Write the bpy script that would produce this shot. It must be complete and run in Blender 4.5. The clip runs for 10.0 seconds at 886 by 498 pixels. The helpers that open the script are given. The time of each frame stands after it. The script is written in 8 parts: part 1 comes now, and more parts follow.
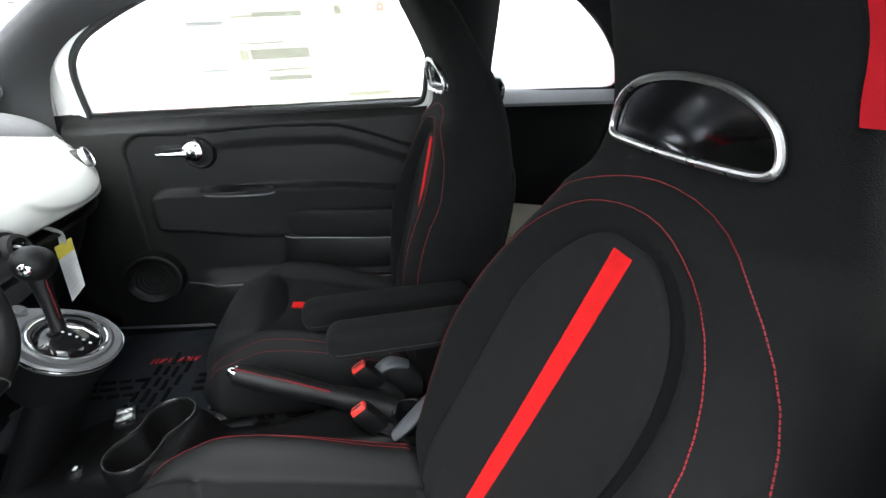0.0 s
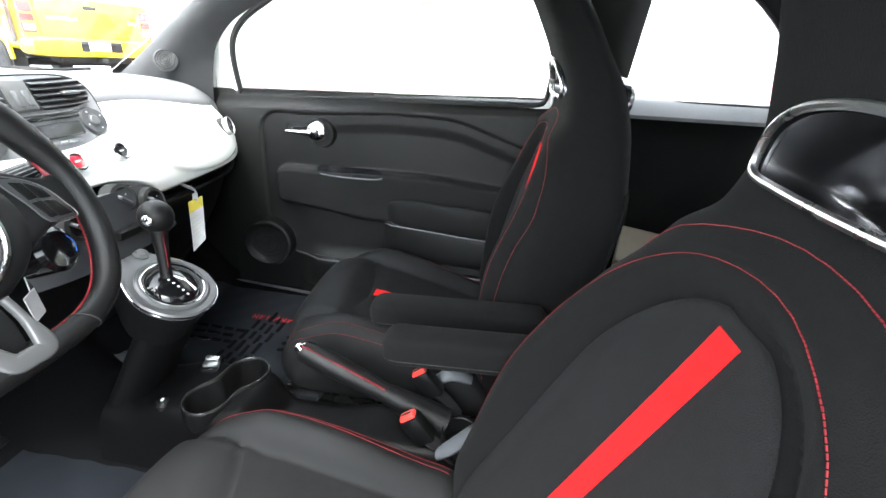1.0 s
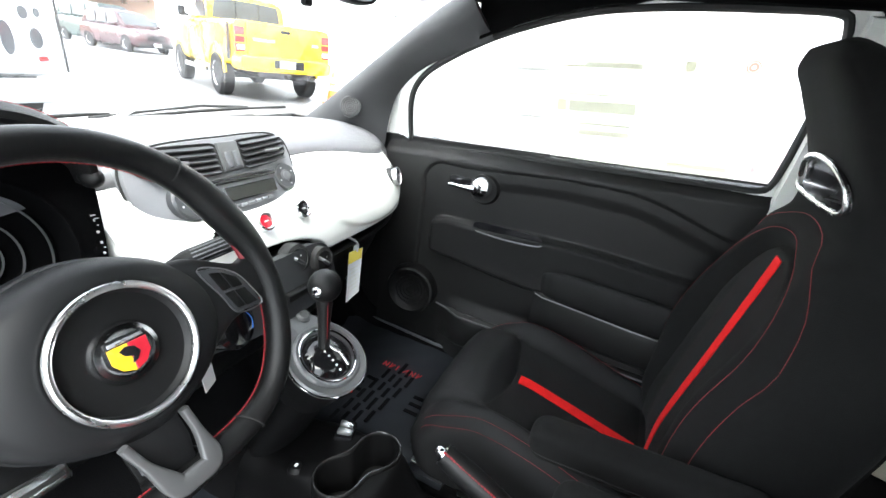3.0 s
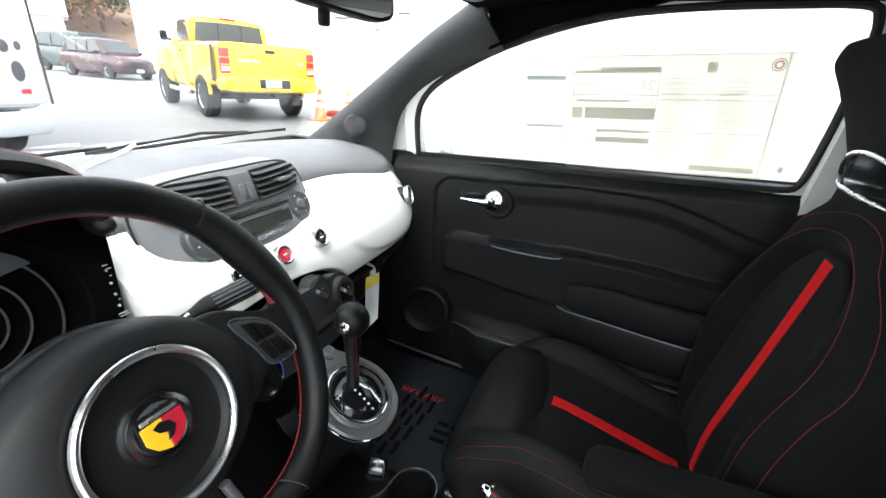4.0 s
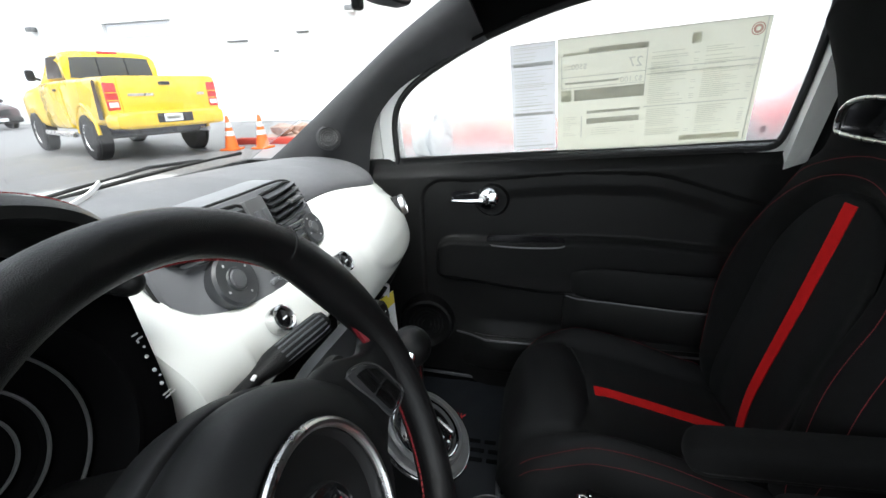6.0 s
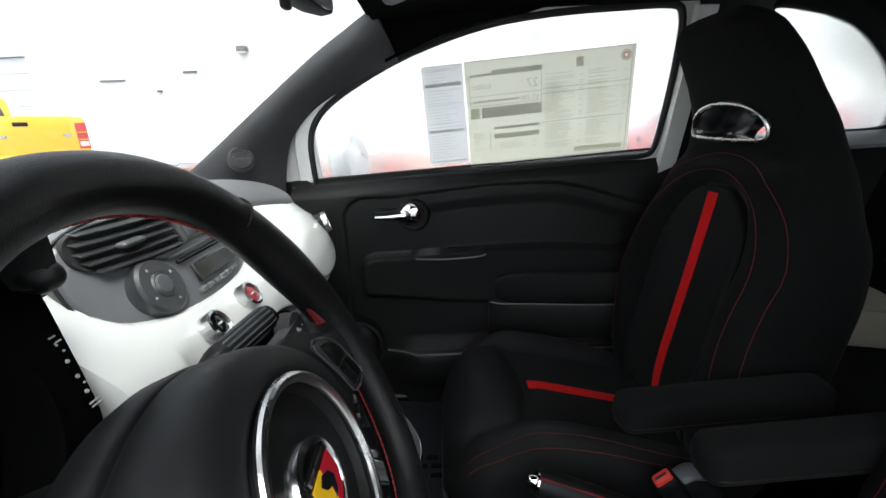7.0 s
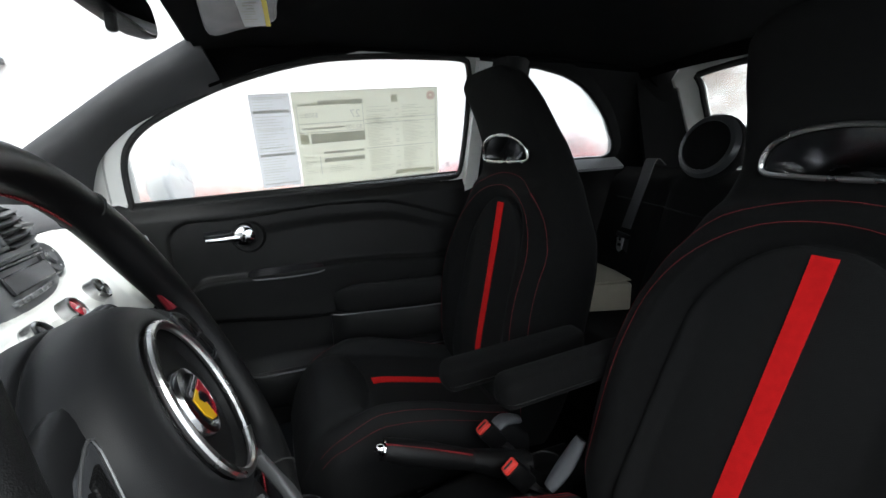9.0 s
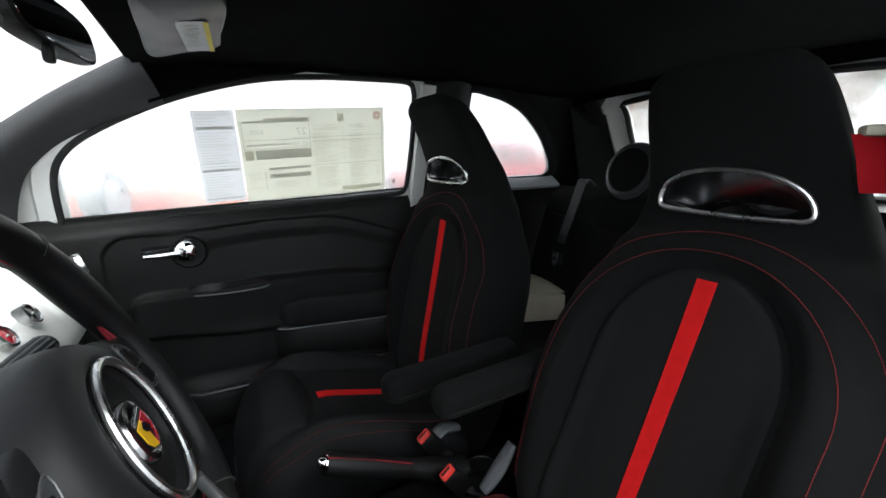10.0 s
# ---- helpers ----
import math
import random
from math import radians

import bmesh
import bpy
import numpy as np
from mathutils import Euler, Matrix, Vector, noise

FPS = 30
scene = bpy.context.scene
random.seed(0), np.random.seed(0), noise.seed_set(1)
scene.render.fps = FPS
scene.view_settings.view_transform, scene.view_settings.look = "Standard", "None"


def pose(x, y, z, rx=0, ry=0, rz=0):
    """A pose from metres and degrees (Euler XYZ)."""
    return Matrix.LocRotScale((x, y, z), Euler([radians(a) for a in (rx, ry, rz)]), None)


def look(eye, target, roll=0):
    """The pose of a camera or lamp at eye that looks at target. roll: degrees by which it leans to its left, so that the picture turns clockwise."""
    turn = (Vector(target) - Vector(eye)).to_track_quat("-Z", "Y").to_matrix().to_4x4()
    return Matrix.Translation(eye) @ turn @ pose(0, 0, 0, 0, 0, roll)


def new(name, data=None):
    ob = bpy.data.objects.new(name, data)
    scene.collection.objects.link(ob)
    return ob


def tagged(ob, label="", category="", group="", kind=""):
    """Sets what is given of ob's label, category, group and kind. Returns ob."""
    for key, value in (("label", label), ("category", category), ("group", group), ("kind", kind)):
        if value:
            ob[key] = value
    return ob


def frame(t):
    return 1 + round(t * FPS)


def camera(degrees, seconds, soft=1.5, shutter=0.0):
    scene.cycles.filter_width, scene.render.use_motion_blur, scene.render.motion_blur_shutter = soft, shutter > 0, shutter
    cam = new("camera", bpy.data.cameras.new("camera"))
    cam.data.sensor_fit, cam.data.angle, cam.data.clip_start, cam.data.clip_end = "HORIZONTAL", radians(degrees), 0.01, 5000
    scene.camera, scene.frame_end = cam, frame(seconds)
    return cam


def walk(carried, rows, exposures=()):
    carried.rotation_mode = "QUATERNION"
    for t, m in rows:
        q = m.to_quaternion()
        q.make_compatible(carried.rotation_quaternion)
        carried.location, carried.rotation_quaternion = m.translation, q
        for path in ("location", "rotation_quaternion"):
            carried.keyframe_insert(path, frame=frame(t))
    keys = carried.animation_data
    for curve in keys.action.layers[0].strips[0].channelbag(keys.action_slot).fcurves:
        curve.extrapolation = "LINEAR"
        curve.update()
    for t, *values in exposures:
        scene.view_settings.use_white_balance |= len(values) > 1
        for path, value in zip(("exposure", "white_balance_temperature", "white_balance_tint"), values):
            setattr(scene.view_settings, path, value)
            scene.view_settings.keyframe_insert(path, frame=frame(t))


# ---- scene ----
cam = camera(91.7, 10.0)
PATH = [
    (0, (0.878, -0.734, 1.121), (1.2, 1.072, 0.326), 0.9),
    (0.5, (0.922, -0.701, 1.118), (0.949, 1.123, 0.298), 2.9),
    (1, (0.94, -0.666, 1.125), (0.744, 1.142, 0.292), 4.6),
    (1.5, (0.912, -0.622, 1.158), (0.478, 1.154, 0.348), 6.3),
    (2, (0.864, -0.572, 1.183), (0.226, 1.152, 0.396), 6.8),
    (2.5, (0.819, -0.55, 1.193), (0.109, 1.138, 0.389), 7.6),
    (4, (0.696, -0.516, 1.2), (0.005, 1.201, 0.44), 3.9),
    (4.5, (0.66, -0.513, 1.194), (-0.016, 1.221, 0.461), 2.0),
    (5, (0.6, -0.51, 1.186), (-0.005, 1.253, 0.462), 0.5),
    (6.3, (0.487, -0.516, 1.149), (0.196, 1.337, 0.455), -2.2),
    (6.5, (0.483, -0.527, 1.136), (0.277, 1.356, 0.494), -2.4),
    (7, (0.467, -0.554, 1.114), (0.473, 1.364, 0.550), -2.3),
    (7.5, (0.455, -0.578, 1.100), (0.704, 1.338, 0.583), -1.6),
    (8, (0.451, -0.612, 1.087), (0.934, 1.274, 0.630), -2.6),
    (8.5, (0.461, -0.659, 1.079), (1.076, 1.188, 0.622), -2.4),
    (9, (0.456, -0.687, 1.092), (1.183, 1.122, 0.647), -1.4),
    (9.5, (0.453, -0.714, 1.117), (1.238, 1.071, 0.669), -0.4),
    (10, (0.46, -0.739, 1.133), (1.387, 0.981, 0.709), 0.1),
]
walk(cam, [(t, look(eye, target, roll)) for t, eye, target, roll in PATH],
     [(t, stops, 6250, 5) for t, stops in ((0, 2.95), (0.8, 3.6), (1.5, 4.0), (2.1, 4.0), (2.7, 3.6), (3.8, 2.6), (5.2, 2.15), (6.5, 1.65), (7.5, 1.55), (10, 1.7))])

# ---- world, sun, exposure ----
world = bpy.data.worlds.new("overcast")
scene.world = world
world.use_nodes = True
wn = world.node_tree.nodes
wl = world.node_tree.links
sky = wn.new("ShaderNodeTexSky")
sky.sky_type = "NISHITA"
sky.sun_disc = False
sky.sun_elevation = radians(60)
sky.sun_rotation = radians(200)
sky.air_density = 1.0
sky.dust_density = 1.0
pale = wn.new("ShaderNodeHueSaturation")
pale.inputs["Saturation"].default_value = 0.18
wl.new(sky.outputs["Color"], pale.inputs["Color"])
wl.new(pale.outputs["Color"], wn["Background"].inputs["Color"])
wn["Background"].inputs["Strength"].default_value = 0.15
sun = new("sun", bpy.data.lights.new("sun", "SUN"))
sun.data.energy = 1.5
sun.data.angle = radians(50)
sun.data.color = (1.0, 0.97, 0.93)
sun.matrix_world = look((12, -14, 34), (0, 0, 0))


# ---- materials ----
def surface(name, colour, rough=0.5, metal=0.0, var=0.12, scale=14.0, grain=0.0, gscale=600.0, coat=0.0, sheen=0.0, spec=0.5, rvar=0.06, worley=False):
    """A Principled surface with broad and fine variation of its colour, gloss and relief."""
    m = bpy.data.materials.new(name)
    m.use_nodes = True
    n, l = m.node_tree.nodes, m.node_tree.links
    p = n["Principled BSDF"]
    p.inputs["Metallic"].default_value = metal
    p.inputs["Coat Weight"].default_value = coat
    p.inputs["Coat Roughness"].default_value = 0.06
    p.inputs["Sheen Weight"].default_value = sheen
    p.inputs["Sheen Roughness"].default_value = 0.5
    p.inputs["Specular IOR Level"].default_value = spec
    co = n.new("ShaderNodeTexCoord")
    broad = n.new("ShaderNodeTexNoise")
    broad.inputs["Scale"].default_value = scale
    broad.inputs["Detail"].default_value = 6
    l.new(co.outputs["Object"], broad.inputs["Vector"])
    fine = n.new("ShaderNodeTexVoronoi" if worley else "ShaderNodeTexNoise")
    fine.inputs["Scale"].default_value = gscale
    l.new(co.outputs["Object"], fine.inputs["Vector"])
    fout = fine.outputs["Distance"] if worley else fine.outputs["Fac"]
    mix = n.new("ShaderNodeMix")
    mix.data_type = "RGBA"
    mix.inputs["A"].default_value = (*[c * (1 - var) for c in colour], 1)
    mix.inputs["B"].default_value = (*[min(1, c * (1 + var)) for c in colour], 1)
    l.new(broad.outputs["Fac"], mix.inputs["Factor"])
    l.new(mix.outputs["Result"], p.inputs["Base Color"])
    rr = n.new("ShaderNodeMapRange")
    rr.inputs["From Min"].default_value, rr.inputs["From Max"].default_value = 0.3, 0.7
    rr.inputs["To Min"].default_value, rr.inputs["To Max"].default_value = max(0.01, rough - rvar), min(1, rough + rvar)
    l.new(broad.outputs["Fac"], rr.inputs["Value"])
    l.new(rr.outputs["Result"], p.inputs["Roughness"])
    if grain:
        b = n.new("ShaderNodeBump")
        b.inputs["Strength"].default_value = grain
        b.inputs["Distance"].default_value = 0.0012
        l.new(fout, b.inputs["Height"])
        l.new(b.outputs["Normal"], p.inputs["Normal"])
    return m


def weave(name, colour, rough=0.9, strength=0.3, var=0.15, spec=0.1):
    """Knitted cloth: a fine cell grain for the threads over a broad, uneven tone."""
    m = surface(name, colour, rough, var=var, scale=9, sheen=0.02, spec=spec, grain=strength, gscale=850, worley=True)
    n, l = m.node_tree.nodes, m.node_tree.links
    nap = n.new("ShaderNodeTexNoise")
    nap.inputs["Scale"].default_value = 70
    nap.inputs["Detail"].default_value = 8
    l.new(n["Texture Coordinate"].outputs["Object"], nap.inputs["Vector"])
    tone = n.new("ShaderNodeMix")
    tone.data_type, tone.blend_type = "RGBA", "MULTIPLY"
    tone.inputs["Factor"].default_value = 0.35
    l.new(n["Mix"].outputs["Result"], tone.inputs["A"])
    l.new(nap.outputs["Fac"], tone.inputs["B"])
    l.new(tone.outputs["Result"], n["Principled BSDF"].inputs["Base Color"])
    return m


def glassy(name, rough=0.0, tint=(1, 1, 1), ior=1.45):
    m = bpy.data.materials.new(name)
    m.use_nodes = True
    p = m.node_tree.nodes["Principled BSDF"]
    p.inputs["Transmission Weight"].default_value = 1
    p.inputs["Roughness"].default_value = rough
    p.inputs["IOR"].default_value = ior
    p.inputs["Base Color"].default_value = (*tint, 1)
    return m


FABRIC = weave("charcoal knitted cloth", (0.0090, 0.0090, 0.0091), spec=0.06)
INSERT = weave("ribbed black cloth", (0.0128, 0.0128, 0.0130), strength=0.4, spec=0.08)
CROWN = surface("smooth charcoal cloth", (0.0090, 0.0090, 0.0091), 0.62, var=0.1, grain=0.3, gscale=900, sheen=0.0, spec=0.14)
CUSHION = surface("smooth charcoal seat cloth", (0.0130, 0.0131, 0.0135), 0.72, var=0.12, grain=0.3, gscale=900, sheen=0.0, spec=0.14)
REDCLOTH = weave("red woven band", (0.72, 0.012, 0.014), strength=0.4, var=0.1)
THREAD = surface("red thread", (0.20, 0.008, 0.013), 0.7, var=0.2, scale=300)
PLASTIC = surface("black grained plastic", (0.0050, 0.0050, 0.0052), 0.42, var=0.14, grain=0.3, gscale=700, worley=True, spec=0.2)
SOFT = surface("soft dark grey dashboard skin", (0.105, 0.107, 0.114), 0.5, var=0.1, grain=0.35, gscale=650, worley=True, spec=0.45)
UNIT = surface("mid grey satin plastic", (0.15, 0.155, 0.165), 0.38, var=0.06, grain=0.1, gscale=900)
DARKGREY = surface("charcoal satin plastic", (0.040, 0.042, 0.046), 0.36, var=0.08, grain=0.1, gscale=900)
GREY = surface("dark grey satin plastic", (0.085, 0.088, 0.095), 0.42, var=0.08, grain=0.12, gscale=800)
PILLAR = surface("charcoal pillar plastic", (0.034, 0.0346, 0.0365), 0.55, var=0.1, grain=0.3, gscale=750, worley=True, spec=0.4)
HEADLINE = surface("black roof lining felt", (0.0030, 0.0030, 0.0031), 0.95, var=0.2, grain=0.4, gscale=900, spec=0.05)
GLOSS = surface("glossy black plastic", (0.008, 0.008, 0.009), 0.12, var=0.05, rvar=0.03)
PEARL = surface("pearl white lacquer", (0.78, 0.80, 0.77), 0.16, var=0.015, scale=5, coat=0.7, rvar=0.02)
PAINT = surface("white body paint", (0.78, 0.79, 0.77), 0.25, var=0.03, scale=4, coat=0.6)
CHROME = surface("bright chrome", (0.82, 0.83, 0.84), 0.09, 1.0, var=0.03, rvar=0.03)
SATIN = surface("satin silver", (0.72, 0.72, 0.72), 0.28, 1.0, var=0.06, grain=0.05, rvar=0.05)
SILVER = surface("silver-grey painted plastic", (0.125, 0.127, 0.130), 0.36, 0.5, var=0.06, grain=0.08)
HUB = surface("charcoal airbag cover skin", (0.0085, 0.0088, 0.0096), 0.50, var=0.10, grain=0.12, gscale=1700, worley=True, spec=0.28)
LEATHER = surface("black wheel leather", (0.0055, 0.0055, 0.0058), 0.42, var=0.15, grain=0.22, gscale=1500, worley=True, spec=0.28)
LINING = surface("charcoal door lining plastic", (0.0080, 0.0080, 0.0080), 0.45, var=0.12, grain=0.25, gscale=900, worley=True, spec=0.24)
SMOKED = surface("smoked chrome", (0.30, 0.30, 0.31), 0.24, 1.0, var=0.08, rvar=0.06)
DULLRED = surface("dark red webbing", (0.34, 0.006, 0.012), 0.7, var=0.15, grain=0.3, gscale=400, spec=0.1)
SYMBOL = surface("grey-white symbol print", (0.42, 0.42, 0.43), 0.5, var=0.05)
BADGE = surface("dark polished chrome", (0.50, 0.50, 0.51), 0.18, 1.0, var=0.05, rvar=0.04)
INLAY = surface("dark red leather", (0.16, 0.008, 0.014), 0.5, var=0.2, grain=0.2, gscale=900)
DIALBLACK = surface("matt black dial face", (0.0028, 0.0028, 0.003), 0.9, var=0.1, spec=0.0)
# darker version of PLASTIC: shade over the tunnel console is put into its colour
SHADEPLASTIC = surface("black satin console plastic, darkened for shade", (0.0032, 0.0032, 0.0034), 0.38, var=0.14, grain=0.3, gscale=700, worley=True, spec=0.14)
SATINBLACK = surface("polished black plastic edge", (0.03, 0.03, 0.031), 0.16, var=0.05, spec=0.8)
MATTE = surface("dull black moulded plastic", (0.0035, 0.0035, 0.0038), 0.65, var=0.15, grain=0.2, gscale=900, spec=0.10)
RUBBER = surface("black rubber", (0.012, 0.012, 0.012), 0.7, var=0.2, grain=0.2)
CARPET = surface("black needle carpet", (0.0042, 0.0042, 0.0046), 0.98, var=0.35, scale=60, grain=1.0, gscale=420, sheen=0.0, spec=0.05)
MAT = surface("blue-black rubber floor mat", (0.0145, 0.0165, 0.0205), 0.36, var=0.2, grain=0.2, gscale=300, spec=0.3)
MATDARK = surface("black raised mat lettering", (0.003, 0.003, 0.004), 0.7, var=0.2, spec=0.1)
MATRED = surface("red printed mat lettering", (0.38, 0.015, 0.02), 0.6, var=0.15, scale=80)
REDPLASTIC = surface("red translucent button plastic", (0.72, 0.045, 0.035), 0.35, var=0.05)
WHITEPL = surface("white printing", (0.72, 0.73, 0.74), 0.5, var=0.05)
WEB = surface("grey-black belt webbing", (0.022, 0.022, 0.024), 0.6, var=0.15, grain=0.6, gscale=500)
BEIGE = surface("beige cardboard", (0.46, 0.43, 0.34), 0.8, var=0.1, scale=18, grain=0.15, gscale=200)
YELLOW = surface("yellow label print", (0.80, 0.66, 0.03), 0.5, var=0.05)
INK = surface("grey print", (0.66, 0.66, 0.63), 0.8, var=0.1)
PALEINK = surface("pale grey print", (0.72, 0.72, 0.66), 0.8, var=0.1)
AMBER = surface("badge yellow enamel", (0.85, 0.50, 0.02), 0.2, var=0.05, coat=0.8)
CRIMSON = surface("badge red enamel", (0.45, 0.015, 0.03), 0.2, var=0.05, coat=0.8)
SEALINK = surface("faded red-brown print", (0.55, 0.34, 0.30), 0.8, var=0.08)
BLUE = surface("blue printing", (0.03, 0.15, 0.6), 0.4, var=0.05)
CLEAR = glassy("clear windscreen glass", ior=1.25)
FOGGED = glassy("misted side glass", 0.15)
# a film of condensation that spreads part of the daylight
fn_ = FOGGED.node_tree.nodes
veil = fn_.new("ShaderNodeBsdfTranslucent")
veil.inputs["Color"].default_value = (0.93, 0.94, 0.95, 1)
mist = fn_.new("ShaderNodeTexNoise")
mist.inputs["Scale"].default_value = 5
mist.inputs["Detail"].default_value = 4
amount = fn_.new("ShaderNodeMapRange")
amount.inputs["To Min"].default_value, amount.inputs["To Max"].default_value = 0.12, 0.28
both = fn_.new("ShaderNodeMixShader")
fl_ = FOGGED.node_tree.links
fl_.new(mist.outputs["Fac"], amount.inputs["Value"])
fl_.new(amount.outputs["Result"], both.inputs["Fac"])
fl_.new(fn_["Principled BSDF"].outputs["BSDF"], both.inputs[1])
fl_.new(veil.outputs["BSDF"], both.inputs[2])
fl_.new(both.outputs["Shader"], fn_["Material Output"].inputs["Surface"])
DAMP = FOGGED.copy()
DAMP.name = "damp rear glass"
DAMP.node_tree.nodes["Principled BSDF"].inputs["Roughness"].default_value = 0.09
DAMP.node_tree.nodes["Map Range"].inputs["To Min"].default_value = 0.06
DAMP.node_tree.nodes["Map Range"].inputs["To Max"].default_value = 0.20
WETMIRROR = surface("wet mirror glass", (0.74, 0.77, 0.78), 0.34, 1.0, var=0.06, rvar=0.1)
MIRROR = surface("mirror glass", (0.85, 0.86, 0.87), 0.02, 1.0, var=0.01, rvar=0.0)
# paper that lets daylight through
PAPER = surface("cream paper", (0.93, 0.93, 0.83), 0.85, var=0.04, scale=6)
PAPERBLUE = surface("bluish white paper", (0.95, 0.955, 0.96), 0.85, var=0.03, scale=6)
for pm in (PAPER, PAPERBLUE, INK, PALEINK, SEALINK):
    pp = pm.node_tree.nodes["Principled BSDF"]
    tr = pm.node_tree.nodes.new("ShaderNodeBsdfTranslucent")
    mx = pm.node_tree.nodes.new("ShaderNodeMixShader")
    pm.node_tree.links.new(pm.node_tree.nodes["Mix"].outputs["Result"], tr.inputs["Color"])
    mx.inputs["Fac"].default_value = 0.93
    pm.node_tree.links.new(pp.outputs["BSDF"], mx.inputs[1])
    pm.node_tree.links.new(tr.outputs["BSDF"], mx.inputs[2])
    thru = pm.node_tree.nodes.new("ShaderNodeBsdfTransparent")
    thin = pm.node_tree.nodes.new("ShaderNodeMixShader")
    thin.inputs["Fac"].default_value = 0.16 if pm is PAPERBLUE else 0.15 if pm is PAPER else 0.05
    pm.node_tree.links.new(mx.outputs["Shader"], thin.inputs[1])
    pm.node_tree.links.new(thru.outputs["BSDF"], thin.inputs[2])
    pm.node_tree.links.new(thin.outputs["Shader"], pm.node_tree.nodes["Material Output"].inputs["Surface"])


# ---- mesh building ----
def sm(a, b, x):
    t = min(1.0, max(0.0, (x - a) / (b - a)))
    return t * t * (3 - 2 * t)


def lerp_table(table, x):
    """Smooth reading of a table of (x, value) pairs (monotone cubic through the points)."""
    if x <= table[0][0]:
        return table[0][1]
    for i in range(len(table) - 1):
        (a, va), (b, vb) = table[i], table[i + 1]
        if x <= b:
            def slope(j):
                if j <= 0 or j >= len(table) - 1:
                    return 0.0
                (p, vp), (q, vq), (r, vr) = table[j - 1], table[j], table[j + 1]
                s1, s2 = (vq - vp) / (q - p), (vr - vq) / (r - q)
                return 0.0 if s1 * s2 <= 0 else 2 * s1 * s2 / (s1 + s2)
            h = b - a
            t = (x - a) / h
            m0 = slope(i) if i else (vb - va) / h
            m1 = slope(i + 1) if i + 2 < len(table) else (vb - va) / h
            return (2 * t**3 - 3 * t**2 + 1) * va + (t**3 - 2 * t**2 + t) * h * m0 + (3 * t**2 - 2 * t**3) * vb + (t**3 - t**2) * h * m1
    return table[-1][1]


def catmull(pts, n, closed=False):
    pts = [Vector(p) for p in pts]
    k = len(pts)
    out = []
    for i in range(k if closed else k - 1):
        if closed:
            p = [pts[(i + j - 1) % k] for j in range(4)]
        else:
            p = [pts[max(0, min(k - 1, i + j - 1))] for j in range(4)]
        for s in range(n):
            t = s / n
            out.append(0.5 * ((2 * p[1]) + (p[2] - p[0]) * t + (2 * p[0] - 5 * p[1] + 4 * p[2] - p[3]) * t * t + (3 * p[1] - p[0] - 3 * p[2] + p[3]) * t**3))
    if not closed:
        out.append(pts[-1])
    return out


def from_lists(verts, faces):
    me = bpy.data.meshes.new("m")
    me.from_pydata([tuple(v) for v in verts], [], faces)
    bm = bmesh.new()
    bm.from_mesh(me)
    bpy.data.meshes.remove(me)
    return bm


def rings(loops, cap=True, closed=True):
    """A skin over rings of equal length; the ends are capped."""
    k = len(loops[0])
    verts = [p for loop in loops for p in loop]
    faces = []
    for i in range(len(loops) - 1):
        for j in range(k if closed else k - 1):
            a, b = i * k + j, i * k + (j + 1) % k
            faces.append((a, b, b + k, a + k))
    if cap and closed:
        faces.append(tuple(range(k - 1, -1, -1)))
        faces.append(tuple(range((len(loops) - 1) * k, len(loops) * k)))
    bm = from_lists(verts, faces)
    bmesh.ops.recalc_face_normals(bm, faces=bm.faces)
    return bm


def sheet(fn, nu, nv, thick=0.0):
    """A sheet fn(u, v), u and v from 0 to 1; thick gives it a body, to the side of the normals if positive."""
    verts = [fn(i / nu, j / nv) for i in range(nu + 1) for j in range(nv + 1)]
    faces = [(i * (nv + 1) + j, (i + 1) * (nv + 1) + j, (i + 1) * (nv + 1) + j + 1, i * (nv + 1) + j + 1) for i in range(nu) for j in range(nv)]
    bm = from_lists(verts, faces)
    if thick:
        bmesh.ops.solidify(bm, geom=bm.faces[:], thickness=thick)
    return bm


def tube(pts, r, seg=10, closed=False, flat=1.0, up=(0, 0, 1)):
    """A bar along a line of points; r may be a number or a function of 0..1; flat squeezes it along the second axis."""
    pts = [Vector(p) for p in pts]
    n = len(pts)
    loops = []
    side = None
    for i, p in enumerate(pts):
        a = pts[(i - 1) % n] if closed or i else pts[0]
        b = pts[(i + 1) % n] if closed or i < n - 1 else pts[-1]
        d = (b - a).normalized()
        if side is None:
            side = d.cross(Vector(up))
            if side.length < 1e-4:
                side = d.cross(Vector((1, 0, 0)))
        side = (side - d * side.dot(d)).normalized()
        top = side.cross(d)
        rad = r(i / max(1, n - 1)) if callable(r) else r
        loops.append([p + side * rad * math.cos(2 * math.pi * k / seg) + top * rad * flat * math.sin(2 * math.pi * k / seg) for k in range(seg)])
    if closed:
        loops.append(loops[0])
        bm = rings(loops, cap=False)
        bmesh.ops.remove_doubles(bm, verts=bm.verts[:], dist=1e-6)
        return bm
    return rings(loops)


def box(c, size, bevel=0.004, seg=2, rot=None):
    bm = bmesh.new()
    bmesh.ops.create_cube(bm, size=1)
    for v in bm.verts:
        v.co = Vector((v.co.x * size[0], v.co.y * size[1], v.co.z * size[2]))
    if bevel:
        bmesh.ops.bevel(bm, geom=bm.edges[:], offset=min(bevel, min(size) * 0.49), segments=seg, profile=0.5, affect="EDGES")
    m = Matrix.Translation(c) @ (rot.to_4x4() if rot else Matrix())
    bm.transform(m)
    return bm


